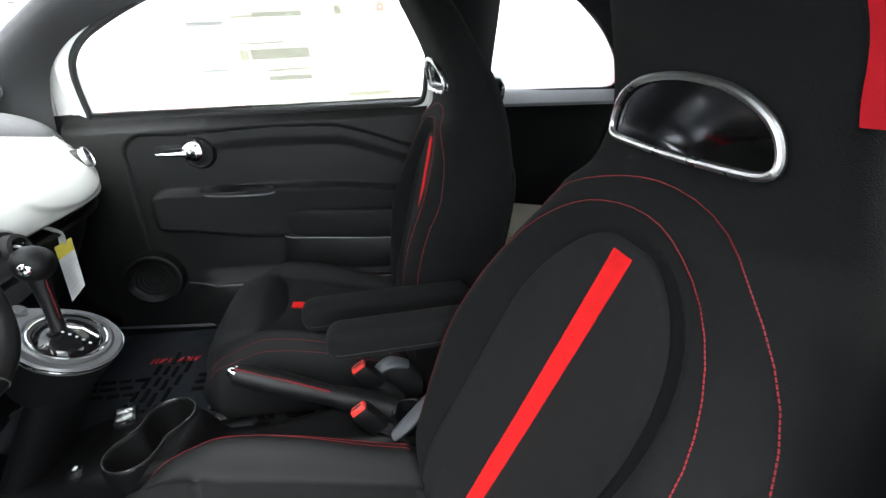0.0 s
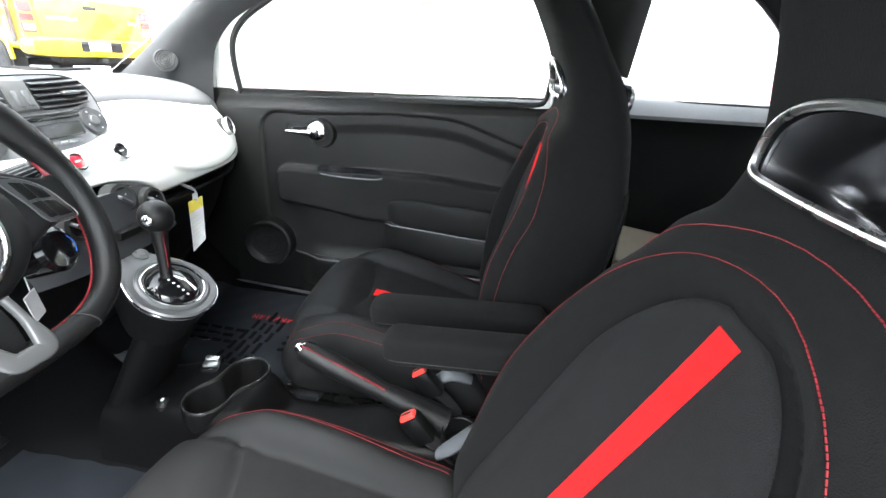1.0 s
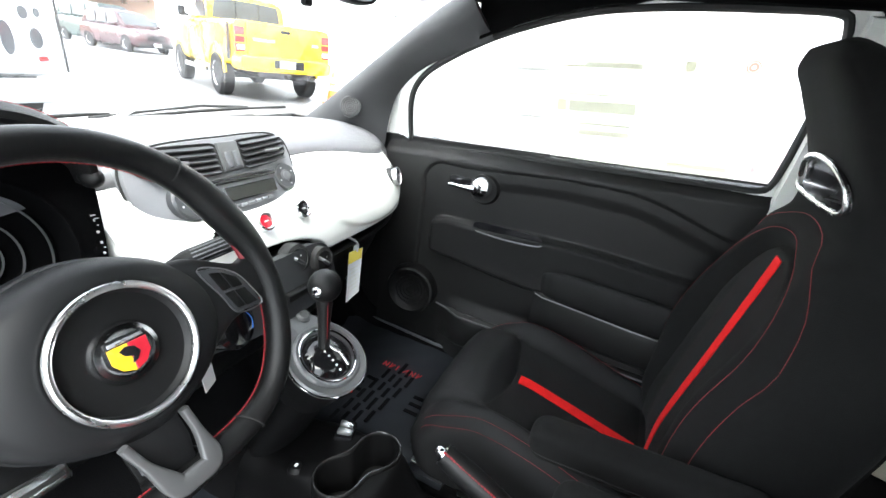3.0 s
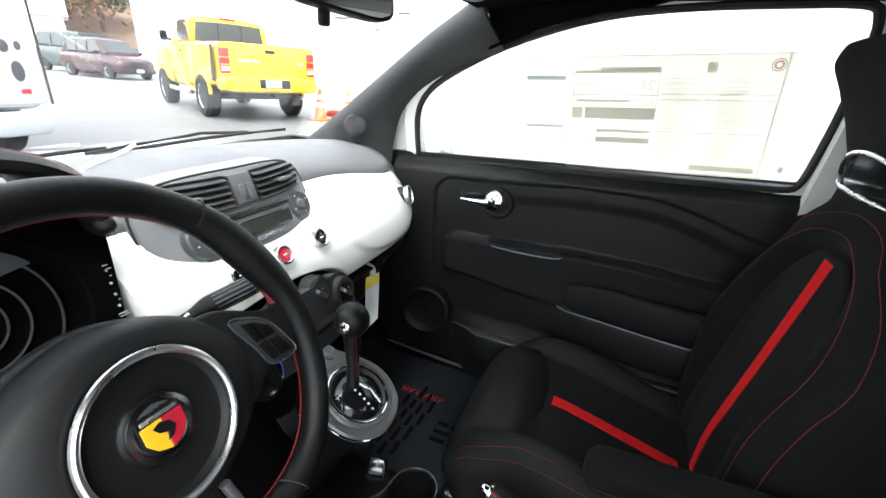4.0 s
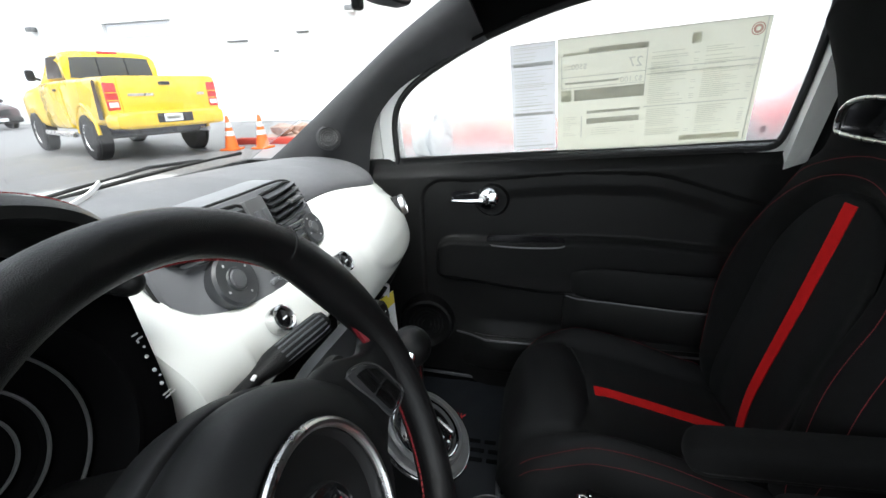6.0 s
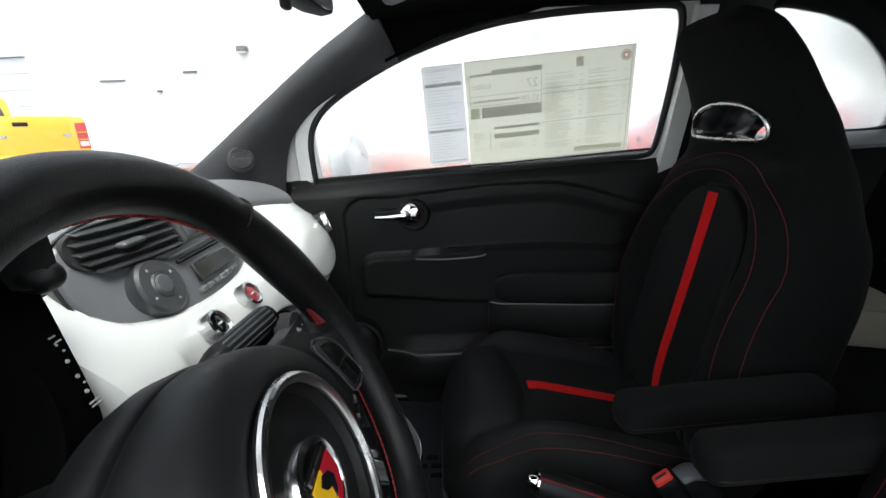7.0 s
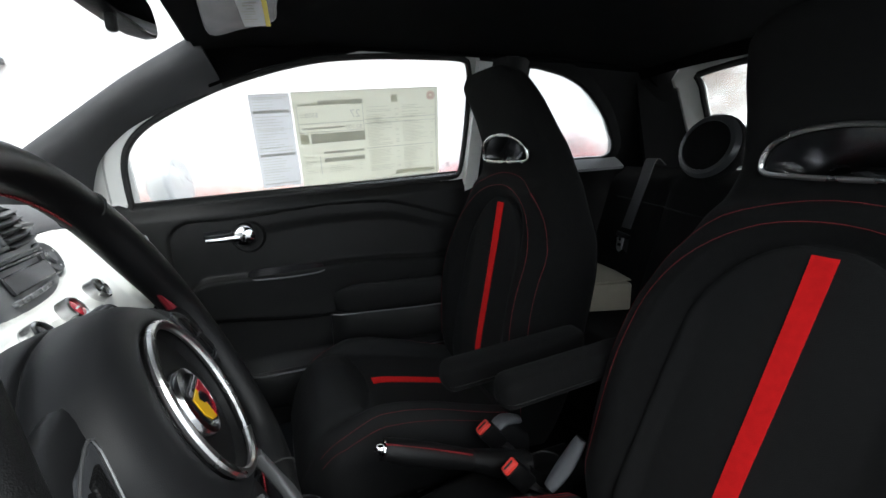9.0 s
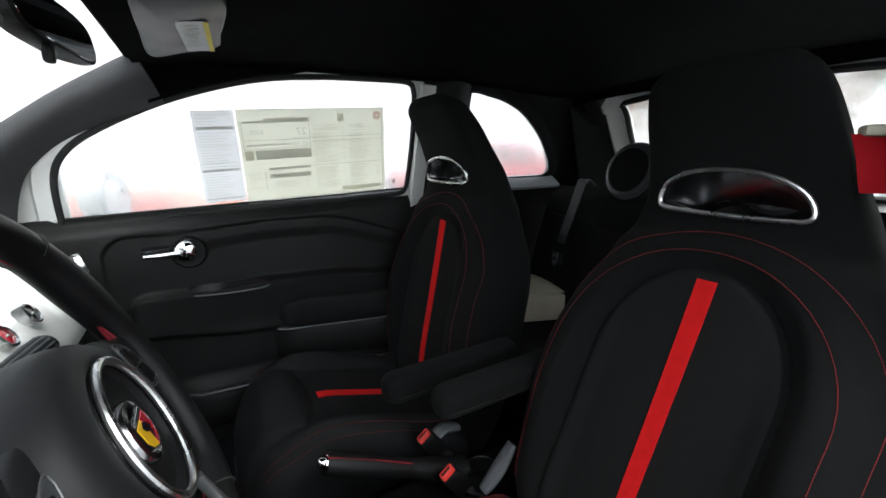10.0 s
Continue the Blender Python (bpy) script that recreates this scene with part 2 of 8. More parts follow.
def prism(pts, vec, bevel=0.0, seg=2):
    """A flat outline pushed along vec."""
    bm = bmesh.new()
    f = bm.faces.new([bm.verts.new(p) for p in pts])
    r = bmesh.ops.extrude_face_region(bm, geom=[f])
    bmesh.ops.translate(bm, verts=[v for v in r["geom"] if isinstance(v, bmesh.types.BMVert)], vec=Vector(vec))
    bmesh.ops.recalc_face_normals(bm, faces=bm.faces[:])
    if bevel:
        bmesh.ops.bevel(bm, geom=bm.edges[:], offset=bevel, segments=seg, profile=0.5, affect="EDGES")
    return bm


def axes(origin, along):
    """A matrix whose z axis lies along the given way."""
    return Matrix.Translation(origin) @ Vector(along).to_track_quat("Z", "Y").to_matrix().to_4x4()


def lathe(profile, m, seg=32, hollow=False):
    """Profile of (radius, height) turned round the z axis of the matrix m; hollow leaves the ends open."""
    loops = [[m @ Vector((r * math.cos(2 * math.pi * k / seg), r * math.sin(2 * math.pi * k / seg), h)) for k in range(seg)] for r, h in profile]
    return rings(loops, not hollow)


def ball(c, r, scale=(1, 1, 1), seg=20):
    bm = bmesh.new()
    bmesh.ops.create_uvsphere(bm, u_segments=seg, v_segments=seg // 2 + 2, radius=r)
    bm.transform(Matrix.Translation(c) @ Matrix.Diagonal((*scale, 1)))
    return bm


def finish(bm, name, mat, angle=35, flat=False):
    me = bpy.data.meshes.new(name)
    bm.to_mesh(me)
    bm.free()
    if not flat:
        me.polygons.foreach_set("use_smooth", [True] * len(me.polygons))
        me.set_sharp_from_angle(angle=radians(angle))
    me.materials.append(mat)
    return me


PLACE = {}


def thing(name, base, label="", category="", group="", kind=""):
    """An Empty at the base of a thing, for its parts."""
    ob = new(name)
    ob.empty_display_size = 0.05
    ob.location = base
    PLACE[ob.name] = Vector(base)
    return tagged(ob, label, category, group, kind)


def part(name, bm, mat, parent, label="", angle=35, flat=False):
    """One mesh under a thing or a part; the mesh is given in world places."""
    base = PLACE[parent.name]
    bm.transform(Matrix.Translation(-base))
    ob = new(name, finish(bm, name, mat, angle, flat))
    ob.parent = parent
    PLACE[ob.name] = base
    if label:
        ob["label"] = label
    return ob


def single(name, bm, mat, label="", category="", group="", kind="", base=None, angle=35, flat=False):
    """A thing of one mesh."""
    lo = Vector((0, 0, 0)) if base is None else Vector(base)
    if base is None:
        bm.verts.ensure_lookup_table()
        n = len(bm.verts)
        lo = Vector((sum(v.co.x for v in bm.verts) / n, sum(v.co.y for v in bm.verts) / n, min(v.co.z for v in bm.verts)))
    bm.transform(Matrix.Translation(-lo))
    ob = new(name, finish(bm, name, mat, angle, flat))
    ob.location = lo
    PLACE[ob.name] = lo
    return tagged(ob, label, category, group, kind)


def cut(ob, cutter_bm):
    """Takes the cutter's body out of a mesh object for good."""
    cme = bpy.data.meshes.new("cutter")
    cutter_bm.transform(Matrix.Translation(-PLACE[ob.name]))
    cutter_bm.to_mesh(cme)
    cutter_bm.free()
    c = new("cutter", cme)
    c.parent = ob.parent
    c.location = ob.location
    md = ob.modifiers.new("cut", "BOOLEAN")
    md.object, md.operation, md.solver = c, "DIFFERENCE", "EXACT"
    bpy.context.view_layer.update()
    dg = bpy.context.evaluated_depsgraph_get()
    me = bpy.data.meshes.new_from_object(ob.evaluated_get(dg))
    ob.modifiers.clear()
    old = ob.data
    ob.data = me
    bpy.data.meshes.remove(old)
    bpy.data.objects.remove(c)
    bpy.data.meshes.remove(cme)
    me.polygons.foreach_set("use_smooth", [True] * len(me.polygons))
    me.set_sharp_from_angle(angle=radians(40))


def stitches(pts, mat_r=0.00060, dash=0.0032, gap=0.0011):
    """Short thread dashes along a line of points."""
    pts = [Vector(p) for p in pts]
    acc = [0.0]
    for a, b in zip(pts, pts[1:]):
        acc.append(acc[-1] + (b - a).length)
    total = acc[-1]

    def at(s):
        for i in range(len(pts) - 1):
            if s <= acc[i + 1]:
                return pts[i].lerp(pts[i + 1], (s - acc[i]) / max(1e-9, acc[i + 1] - acc[i]))
        return pts[-1]
    verts, faces = [], []
    s = 0.0
    while s + dash < total:
        a, b = at(s), at(s + dash)
        d = (b - a).normalized()
        u = d.orthogonal().normalized()
        w = d.cross(u)
        i = len(verts)
        for p in (a, b):
            verts += [p + u * mat_r, p + w * mat_r, p - u * mat_r, p - w * mat_r]
        faces += [(i + j, i + (j + 1) % 4, i + 4 + (j + 1) % 4, i + 4 + j) for j in range(4)]
        faces += [(i + 3, i + 2, i + 1, i), (i + 4, i + 5, i + 6, i + 7)]
        s += dash + gap
    return from_lists(verts, faces)


# ---- the car's shell ----
# x runs to the car's rear, y to its passenger side, z up; the middle plane is y = 0, the tarmac z = 0.
def side_y(z):
    return 0.66 - 0.30 * max(0.0, z - 0.96)


DOOR_GLASS = [(0.137, 0.959), (0.25, 0.966), (0.60, 0.986), (0.95, 1.006), (1.030, 1.011), (1.049, 1.026), (1.054, 1.08), (1.055, 1.18), (1.050, 1.28), (1.042, 1.330), (1.018, 1.347), (0.90, 1.346), (0.77, 1.341),
              (0.643, 1.329), (0.55, 1.311), (0.46, 1.285), (0.374, 1.254), (0.28, 1.210), (0.20, 1.163), (0.157, 1.120), (0.138, 1.075), (0.132, 1.02), (0.131, 0.972)]
QUARTER_GLASS = [(1.262, 1.043), (1.40, 1.049), (1.53, 1.054), (1.630, 1.057), (1.662, 1.068), (1.668, 1.092), (1.640, 1.140), (1.58, 1.210), (1.48, 1.284), (1.40, 1.316), (1.34, 1.329), (1.262, 1.338), (1.245, 1.31), (1.24, 1.2), (1.243, 1.06)]


def smooth_outline(pts, n=4):
    return [(p.x, p.z) for p in catmull([(x, 0, z) for x, z in pts], n, True)]


def outset(pts, d):
    out = []
    k = len(pts)
    for i in range(k):
        (xa, za), (xb, zb) = pts[i - 1], pts[(i + 1) % k]
        tx, tz = xb - xa, zb - za
        s = math.hypot(tx, tz) or 1
        out.append((pts[i][0] + tz / s * d, pts[i][1] - tx / s * d))
    return out


def ring_frame(pts, section, side=1):
    """A frame round an outline on the car's side: section of (outwards, towards the outside of the car)."""
    loops = []
    for o, dy in section:
        loops.append([Vector((x, side * (side_y(z) + dy), z)) for x, z in outset(pts, o)])
    k = len(pts)
    sec = [[loops[j][i] for j in range(len(section))] for i in range(k)]
    sec.append(sec[0])
    bm = rings(sec, cap=False)
    bmesh.ops.remove_doubles(bm, verts=bm.verts[:], dist=1e-6)
    return bm


def pane(pts, dy, thick, side=1):
    """Glass in an outline, bent to the car's side."""
    cx, cz = sum(p[0] for p in pts) / len(pts), sum(p[1] for p in pts) / len(pts)
    loops = []
    for f in (1.0, 0.75, 0.5, 0.25, 0.04):
        loops.append([Vector((cx + (x - cx) * f, side * (side_y(cz + (z - cz) * f) + dy), cz + (z - cz) * f)) for x, z in pts])
    bm = rings(loops, cap=False)
    bm.verts.ensure_lookup_table()
    bm.faces.new(bm.verts[-len(pts):])
    bmesh.ops.recalc_face_normals(bm, faces=bm.faces[:])
    bmesh.ops.solidify(bm, geom=bm.faces[:], thickness=thick)
    return bm


DG, QG = smooth_outline(DOOR_GLASS), smooth_outline(QUARTER_GLASS)


# floor pan with tunnel and toe board
def floor_z(x, y):
    z = 0.240 + 0.03 * sm(0.13, 0.10, abs(y)) * sm(1.35, 1.1, x)
    z += 0.36 * sm(0.05, -0.30, x)
    z += 0.05 * sm(0.60, 0.66, abs(y))
    return z


floor = single("floor", sheet(lambda u, v: (-0.36 + 2.5 * u, -0.68 + 1.36 * v, floor_z(-0.36 + 2.5 * u, -0.68 + 1.36 * v)), 70, 60, -0.03), CARPET,
               "black needle-felt carpet over the floor and tunnel", "car floor", kind="structure")
underbody = single("underbody", box((0.85, 0, 0.185), (2.9, 1.36, 0.07), 0.02), PLASTIC, "black underside of the car body", "underbody", kind="structure")
for sx, sy, nm in ((-0.62, -0.62, "a"), (-0.62, 0.62, "b"), (1.68, -0.62, "c"), (1.68, 0.62, "d")):
    tyre = lathe([(0.17, -0.085), (0.26, -0.09), (0.285, -0.07), (0.29, 0), (0.285, 0.07), (0.26, 0.09), (0.17, 0.085)], Matrix.Translation((sx, sy, 0.29)) @ pose(0, 0, 0, 90))
    single("car_wheel", tyre, RUBBER, "black tyre under the car", "wheel", group="the car's wheels")
bonnet = single("bonnet", sheet(lambda u, v: (-0.42 - 0.9 * u, -0.62 + 1.24 * v, 0.875 - 0.17 * u - 0.1 * u * u - 0.05 * (2 * v - 1) ** 4), 16, 16, -0.02), PAINT,
                "white painted bonnet in front of the windscreen", "bonnet", kind="structure")
cowl = single("cowl", sheet(lambda u, v: (-0.25 - 0.19 * u, -0.62 + 1.24 * v, 0.975 - 0.045 * u - 0.02 * (2 * v - 1) ** 2), 6, 20, -0.02), PLASTIC,
              "black plastic cowl below the windscreen", "cowl", kind="structure")


# roof lining, with roof skin above it
def roof_z(x, y):
    u = (x - 0.33) / 1.50
    edge = 1.352 + 0.012 * math.sin(math.pi * min(1, max(0, u)))
    return edge + (0.05 + 0.02 * math.sin(math.pi * min(1, max(0, u)))) * (1 - (abs(y) / 0.57) ** 2.2) * sm(-0.02, 0.22, u) - 0.012 * sm(0.1, -0.05, u)


def roof_xy(u, v):
    y = -0.57 + 1.14 * v
    return 0.335 + (1.50 - 0.05 * (abs(y) / 0.57) ** 2) * u, y


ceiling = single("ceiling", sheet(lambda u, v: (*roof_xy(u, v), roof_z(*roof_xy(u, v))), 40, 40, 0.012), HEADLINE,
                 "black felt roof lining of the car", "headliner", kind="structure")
roof = single("roof_skin", sheet(lambda u, v: (roof_xy(u, v)[0] - 0.01, roof_xy(u, v)[1] * 1.02, roof_z(*roof_xy(u, v)) + 0.03), 30, 30, 0.012), PAINT,
              "white painted steel roof of the car", "car roof", kind="structure")


def roof_side(side):
    # strip of lining that turns down from the roof to the tops of the side windows
    def fn(u, v):
        x = 0.352 + 1.468 * u
        top = Vector((x, 0.535, roof_z(x, 0.535) - 0.004))
        zb = 1.352 + 0.006 * math.sin(math.pi * u) - 0.06 * sm(0.90, 1.0, u)
        if x < 0.70:
            zb = min(zb, lerp_table([(0.30, 1.235), (0.375, 1.268), (0.496, 1.311), (0.63, 1.341), (0.75, 1.353)], x))
        bot = Vector((x, side_y(zb) - 0.004, zb - 0.003))
        p = top.lerp(bot, v) + Vector((0, 0.004, 0.008)) * math.sin(math.pi * v) - Vector((0, 0.014, 0))
        return (p.x, side * p.y, p.z)
    return sheet(fn, 40, 6, 0.012 * side)


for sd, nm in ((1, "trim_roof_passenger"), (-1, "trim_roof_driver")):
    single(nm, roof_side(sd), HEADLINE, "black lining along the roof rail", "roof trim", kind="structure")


# windscreen pillars: trim between the windscreen's edge and the door opening
PA = catmull([(-0.30, 0.60, 0.93), (-0.14, 0.578, 1.03), (0.08, 0.556, 1.188), (0.22, 0.537, 1.285), (0.345, 0.50, 1.352)], 6)
PB = catmull([(0.030, 0.652, 0.90), (0.056, 0.635, 1.04), (0.098, 0.614, 1.118), (0.195, 0.594, 1.192), (0.38, 0.574, 1.266)], 6)


def pillar(side):
    def fn(u, v):
        i = u * (len(PA) - 1)
        k = min(len(PA) - 2, int(i))
        a, b = PA[k].lerp(PA[k + 1], i - k), PB[k].lerp(PB[k + 1], i - k)
        p = a.lerp(b, v)
        bow = math.sin(math.pi * min(1, v * 1.02)) ** 0.8
        p = p + Vector((0.0, -0.040, 0.004)) * bow
        return (p.x, side * p.y, p.z)
    return sheet(fn, 30, 14, 0.012 * side)


tweeter_at = Vector((-0.022, 0.541, 1.046))
for sd in (1, -1):
    t = thing("windscreen_pillar_trim", (0.1, sd * 0.6, 0.93), "charcoal plastic windscreen pillar cover with a small loudspeaker grille", "pillar trim", group="windscreen pillars")
    part("cover", pillar(sd), PILLAR, t)
    m = axes((tweeter_at.x, sd * tweeter_at.y, tweeter_at.z), (0.42, -sd * 0.86, 0.30))
    g = part("loudspeaker_grille", lathe([(0.0001, 0.006), (0.026, 0.005), (0.031, 0.001), (0.031, -0.012)], m, 28), PILLAR, t, "round ribbed charcoal tweeter grille")
    for r in (0.006, 0.012, 0.018, 0.024):
        part("grille_rib", lathe([(r - 0.0016, 0.005), (r - 0.001, 0.0085), (r + 0.001, 0.0085), (r + 0.0016, 0.005)], m, 28, True), PLASTIC, g)
    # painted pillar behind the cover
    outer = [p + Vector((0.02, 0.03, -0.015)) for p in PA]
    outb = [p + Vector((-0.005, 0.03, 0.01)) for p in PB]
    part("steel_pillar", sheet(lambda u, v: tuple((lambda a, b: (a.lerp(b, v).x, sd * a.lerp(b, v).y, a.lerp(b, v).z))(outer[round(u * 24)], outb[round(u * 24)])), 24, 3, 0.01), PAINT, t, "white painted steel pillar")

for sd, nm in ((1, "passenger"), (-1, "driver")):
    single("trim_hinge_pillar_" + nm, sheet(lambda u, v: (-0.02 + 0.16 * u, sd * (side_y(0.80 + 0.30 * v) + 0.018), 0.80 + 0.30 * v), 6, 10, 0.012 * sd), PAINT, "white painted body pillar at the door hinge", "body pillar", kind="structure")

# windscreen
ws = single("windscreen", sheet(lambda u, v: (-0.36 + 0.70 * u - 0.10 * (1 - (2 * v - 1) ** 2) * (1 - 0.6 * u), (-0.66 + 1.32 * v) * (1 - 0.2 * u), 0.965 + 0.40 * u), 10, 14, 0.004), CLEAR,
            "clear curved windscreen", "windscreen", kind="structure")
ws.visible_shadow = False
header = single("trim_windscreen_header", tube([(0.335, y, 1.357 - 0.006 * (abs(y) / 0.5) ** 2) for y in [-0.52 + 1.04 * i / 24 for i in range(25)]], 0.016, 8, flat=0.6), HEADLINE,
                "black edge of the roof lining over the windscreen", "header trim", kind="structure")

# door pillar (behind the front door), rear quarter and rear wall
for sd, nm in ((1, "passenger"), (-1, "driver")):
    bp = single("trim_pillar_" + nm, sheet(lambda u, v: (1.110 + 0.005 * v + 0.14 * u, sd * (side_y(0.34 + 1.02 * v) - 0.012 - 0.03 * math.sin(math.pi * u)), 0.34 + 1.02 * v), 10, 24, 0.02 * sd), PLASTIC,
                "black plastic cover of the pillar behind the front door", "pillar trim", kind="structure")
    wall = single("wall_quarter_" + nm, sheet(lambda u, v: (1.235 + (0.60 + 0.25 * (1 - v)) * u, sd * (side_y(0.38 + 0.985 * v) - 0.02 * sm(0.62, 0.3, v) - 0.06 * sm(0.72, 1.0, u) + 0.012), 0.38 + 0.985 * v), 30, 40, 0.03 * sd), MATTE,
                  "black rear quarter lining with a small side window opening", "side lining", kind="structure")
    cut(wall, prism([(x, sd * 0.3, z) for x, z in outset(QG, 0.030)], (0, sd * 0.6, 0)))
    w = thing("window_quarter_" + nm, (1.45, sd * 0.6, 1.04), "rounded misted rear quarter window in a black frame", "car window", kind="structure")
    part("glass", pane(QG, -0.008, 0.004, sd), FOGGED, w).visible_shadow = False
    part("frame", ring_frame(QG, [(-0.001, -0.012), (0.003, -0.020), (0.012, -0.020), (0.040, -0.014), (0.042, 0.006), (0.006, 0.004), (-0.001, -0.002)], sd), MATTE, w)
    # mid grey colour stands in for window light caught by the ledge
    part("ledge", sheet(lambda u, v: (1.24 + 0.45 * u, sd * (0.566 + 0.079 * v + 0.004), 1.000 + 0.012 * u + 0.038 * math.sin(0.5 * math.pi * v)), 14, 10, -0.012), UNIT, w, "sloping ledge below the glass, grey for the window light on it")
    part("outer_skin", sheet(lambda u, v: (1.05 + 1.0 * u, sd * (0.72 + 0.02 * math.sin(3 * v) - 0.12 * sm(0.6, 1, u)), 0.2 + 0.80 * v), 12, 8, 0.01 * sd), PAINT, w, "white painted outer panel")
    part("roof_rail_skin", sheet(lambda u, v: (0.45 + 1.5 * u, sd * (0.60 - 0.10 * sm(0.6, 1, u) - 0.03 * v), 1.365 + 0.035 * v), 14, 3, 0.01 * sd), PAINT, w, "white painted roof rail")

# tailgate with its window
REAR = lambda y, z: 1.86 + (1.36 - z) * 0.62 - 0.05 * (y / 0.5) ** 2
tg = thing("tailgate", (2.1, 0, 0.35), "white painted tailgate with a dark lining and rear window", "tailgate", kind="structure")
RG = [(p.y, p.z) for p in catmull([(0, -0.41, 1.03), (0, 0, 1.02), (0, 0.41, 1.03), (0, 0.43, 1.07), (0, 0.412, 1.28), (0, 0.38, 1.325), (0, 0, 1.345), (0, -0.38, 1.325), (0, -0.412, 1.28), (0, -0.43, 1.07)], 4, True)]


def rear_ring(sec):
    k = len(RG)
    loops = []
    for i in range(k):
        (ya, za), (yb, zb) = RG[i - 1], RG[(i + 1) % k]
        ty, tz = yb - ya, zb - za
        s = math.hypot(ty, tz)
        loops.append([Vector((REAR(RG[i][0], RG[i][1]) + dx, RG[i][0] + tz / s * o, RG[i][1] - ty / s * o)) for o, dx in sec])
    loops.append(loops[0])
    bm = rings(loops, cap=False)
    bmesh.ops.remove_doubles(bm, verts=bm.verts[:], dist=1e-6)
    return bm


part("painted_frame", rear_ring([(0.012, -0.004), (0.066, -0.045), (0.078, -0.04), (0.07, 0.03), (0.012, 0.03)]), PAINT, tg, "white painted window surround")
part("seal", rear_ring([(-0.004, -0.008), (0.003, -0.016), (0.013, -0.014), (0.014, 0.0), (-0.004, 0.002)]), RUBBER, tg)
part("lower_panel", sheet(lambda u, v: (2.12 - 0.05 * (2 * u - 1) ** 2, -0.56 + 1.12 * u, 0.33 + 0.66 * v), 14, 10, 0.02), PLASTIC, tg, "black tailgate lining")
cy, cz = 0.0, 1.19
rgb = rings([[Vector((REAR(cy + (y - cy) * f, cz + (z - cz) * f), cy + (y - cy) * f, cz + (z - cz) * f)) for y, z in RG] for f in (1, 0.7, 0.4, 0.05)], cap=False)
rgb.verts.ensure_lookup_table()
rgb.faces.new(rgb.verts[-len(RG):])
bmesh.ops.solidify(rgb, geom=rgb.faces[:], thickness=0.004)
rg = part("rear_glass", rgb, DAMP, tg, "damp rear glass")
rg.visible_shadow = False
part("upper_lining", sheet(lambda u, v: (1.80 + 0.03 * v - 0.10 * (2 * u - 1) ** 2, -0.55 + 1.10 * u, 1.385 - 0.035 * v - 0.03 * (2 * u - 1) ** 4), 14, 4, 0.012), HEADLINE, tg)
for sd, nm in ((1, "passenger"), (-1, "driver")):
    single("trim_rear_pillar_" + nm, sheet(lambda u, v: (1.70 + 0.20 * u + 0.13 * (1 - v), sd * (0.575 - 0.06 * u - 0.02 * v), 0.95 + 0.41 * v), 10, 14, 0.02 * sd), MATTE,
           "black plastic rear pillar lining", "pillar trim", kind="structure")

# kick panels and bulkhead in front of the doors
for sd, nm in ((1, "passenger"), (-1, "driver")):
    single("wall_kick_" + nm, sheet(lambda u, v: (-0.38 + 0.46 * u, sd * 0.655, 0.27 + 0.70 * v), 4, 4, 0.03 * sd), PLASTIC, "black kick panel beside the footwell", "kick panel", kind="structure")
single("wall_bulkhead", box((-0.37, 0, 0.63), (0.04, 1.34, 0.68), 0.01, 1), PLASTIC, "black bulkhead behind the dashboard", "bulkhead", kind="structure")

# driver door, standing open outside the doorway; unseen, added to hold back side light
odoor = thing("driver_door", (0.3, -1.15, 0.30), "open white driver door with a black lining, added unseen to block light", "car door")
OD = Matrix.Translation((0.06, -0.70, 0)) @ Matrix.Rotation(radians(-68), 4, "Z")
ob_ = box((0.54, 0.0, 0.62), (1.08, 0.05, 0.70), 0.02, 2)
ob_.transform(OD)
part("outer_panel", ob_, PAINT, odoor, "white painted outer panel")
ob_ = box((0.54, 0.045, 0.63), (1.04, 0.04, 0.66), 0.015, 2)
ob_.transform(OD)
part("lining", ob_, PLASTIC, odoor, "black plastic lining")

# ---- passenger door ----
door = thing("passenger_door", (0.6, 0.66, 0.30), "closed black-lined passenger door with white window frame and chrome handle", "car door")
part("window_frame", ring_frame(DG, [(0.010, 0.0), (0.014, -0.004), (0.046, 0.0), (0.054, 0.012), (0.052, 0.035), (0.010, 0.03)]), PAINT, door, "white painted steel window frame")
part("rear_post", sheet(lambda u, v: (1.066 + 0.046 * u, side_y(0.95 + 0.40 * v) - 0.010 + 0.004 * u, 0.95 + 0.40 * v), 4, 12, -0.02), PAINT, door, "white painted rear post of the frame")
part("window_seal", ring_frame(DG, [(-0.001, -0.002), (0.003, -0.008), (0.009, -0.008), (0.013, -0.004), (0.013, 0.004), (-0.001, 0.004)]), RUBBER, door, "black rubber seal")
gl = part("window_glass", pane(DG, 0.006, 0.004), FOGGED, door, "misted side glass")
gl.visible_shadow = False
part("outer_skin", sheet(lambda u, v: (0.06 + 1.06 * u, 0.735 - 0.02 * (2 * v - 1) ** 2 - 0.05 * sm(0.8, 1, v), 0.25 + 0.72 * v), 10, 14, 0.01), PAINT, door, "white painted outer panel")


def belt(x):
    return 0.955 + 0.052 * (x - 0.1)


def pad_hi(x):
    return 0.757 + 0.010 * sm(0.35, 0.60, x) - 0.014 * sm(0.74, 0.98, x) - 0.045 * (1 - math.sqrt(max(0.0, 1 - min(1.0, max(0.0, (0.292 - x) / 0.062)) ** 2)))


def pad_lo(x):
    return 0.640 - 0.030 * sm(0.24, 0.58, x) + 0.022 * (1 - math.sqrt(max(0.0, 1 - min(1.0, max(0.0, (0.275 - x) / 0.045)) ** 2)))


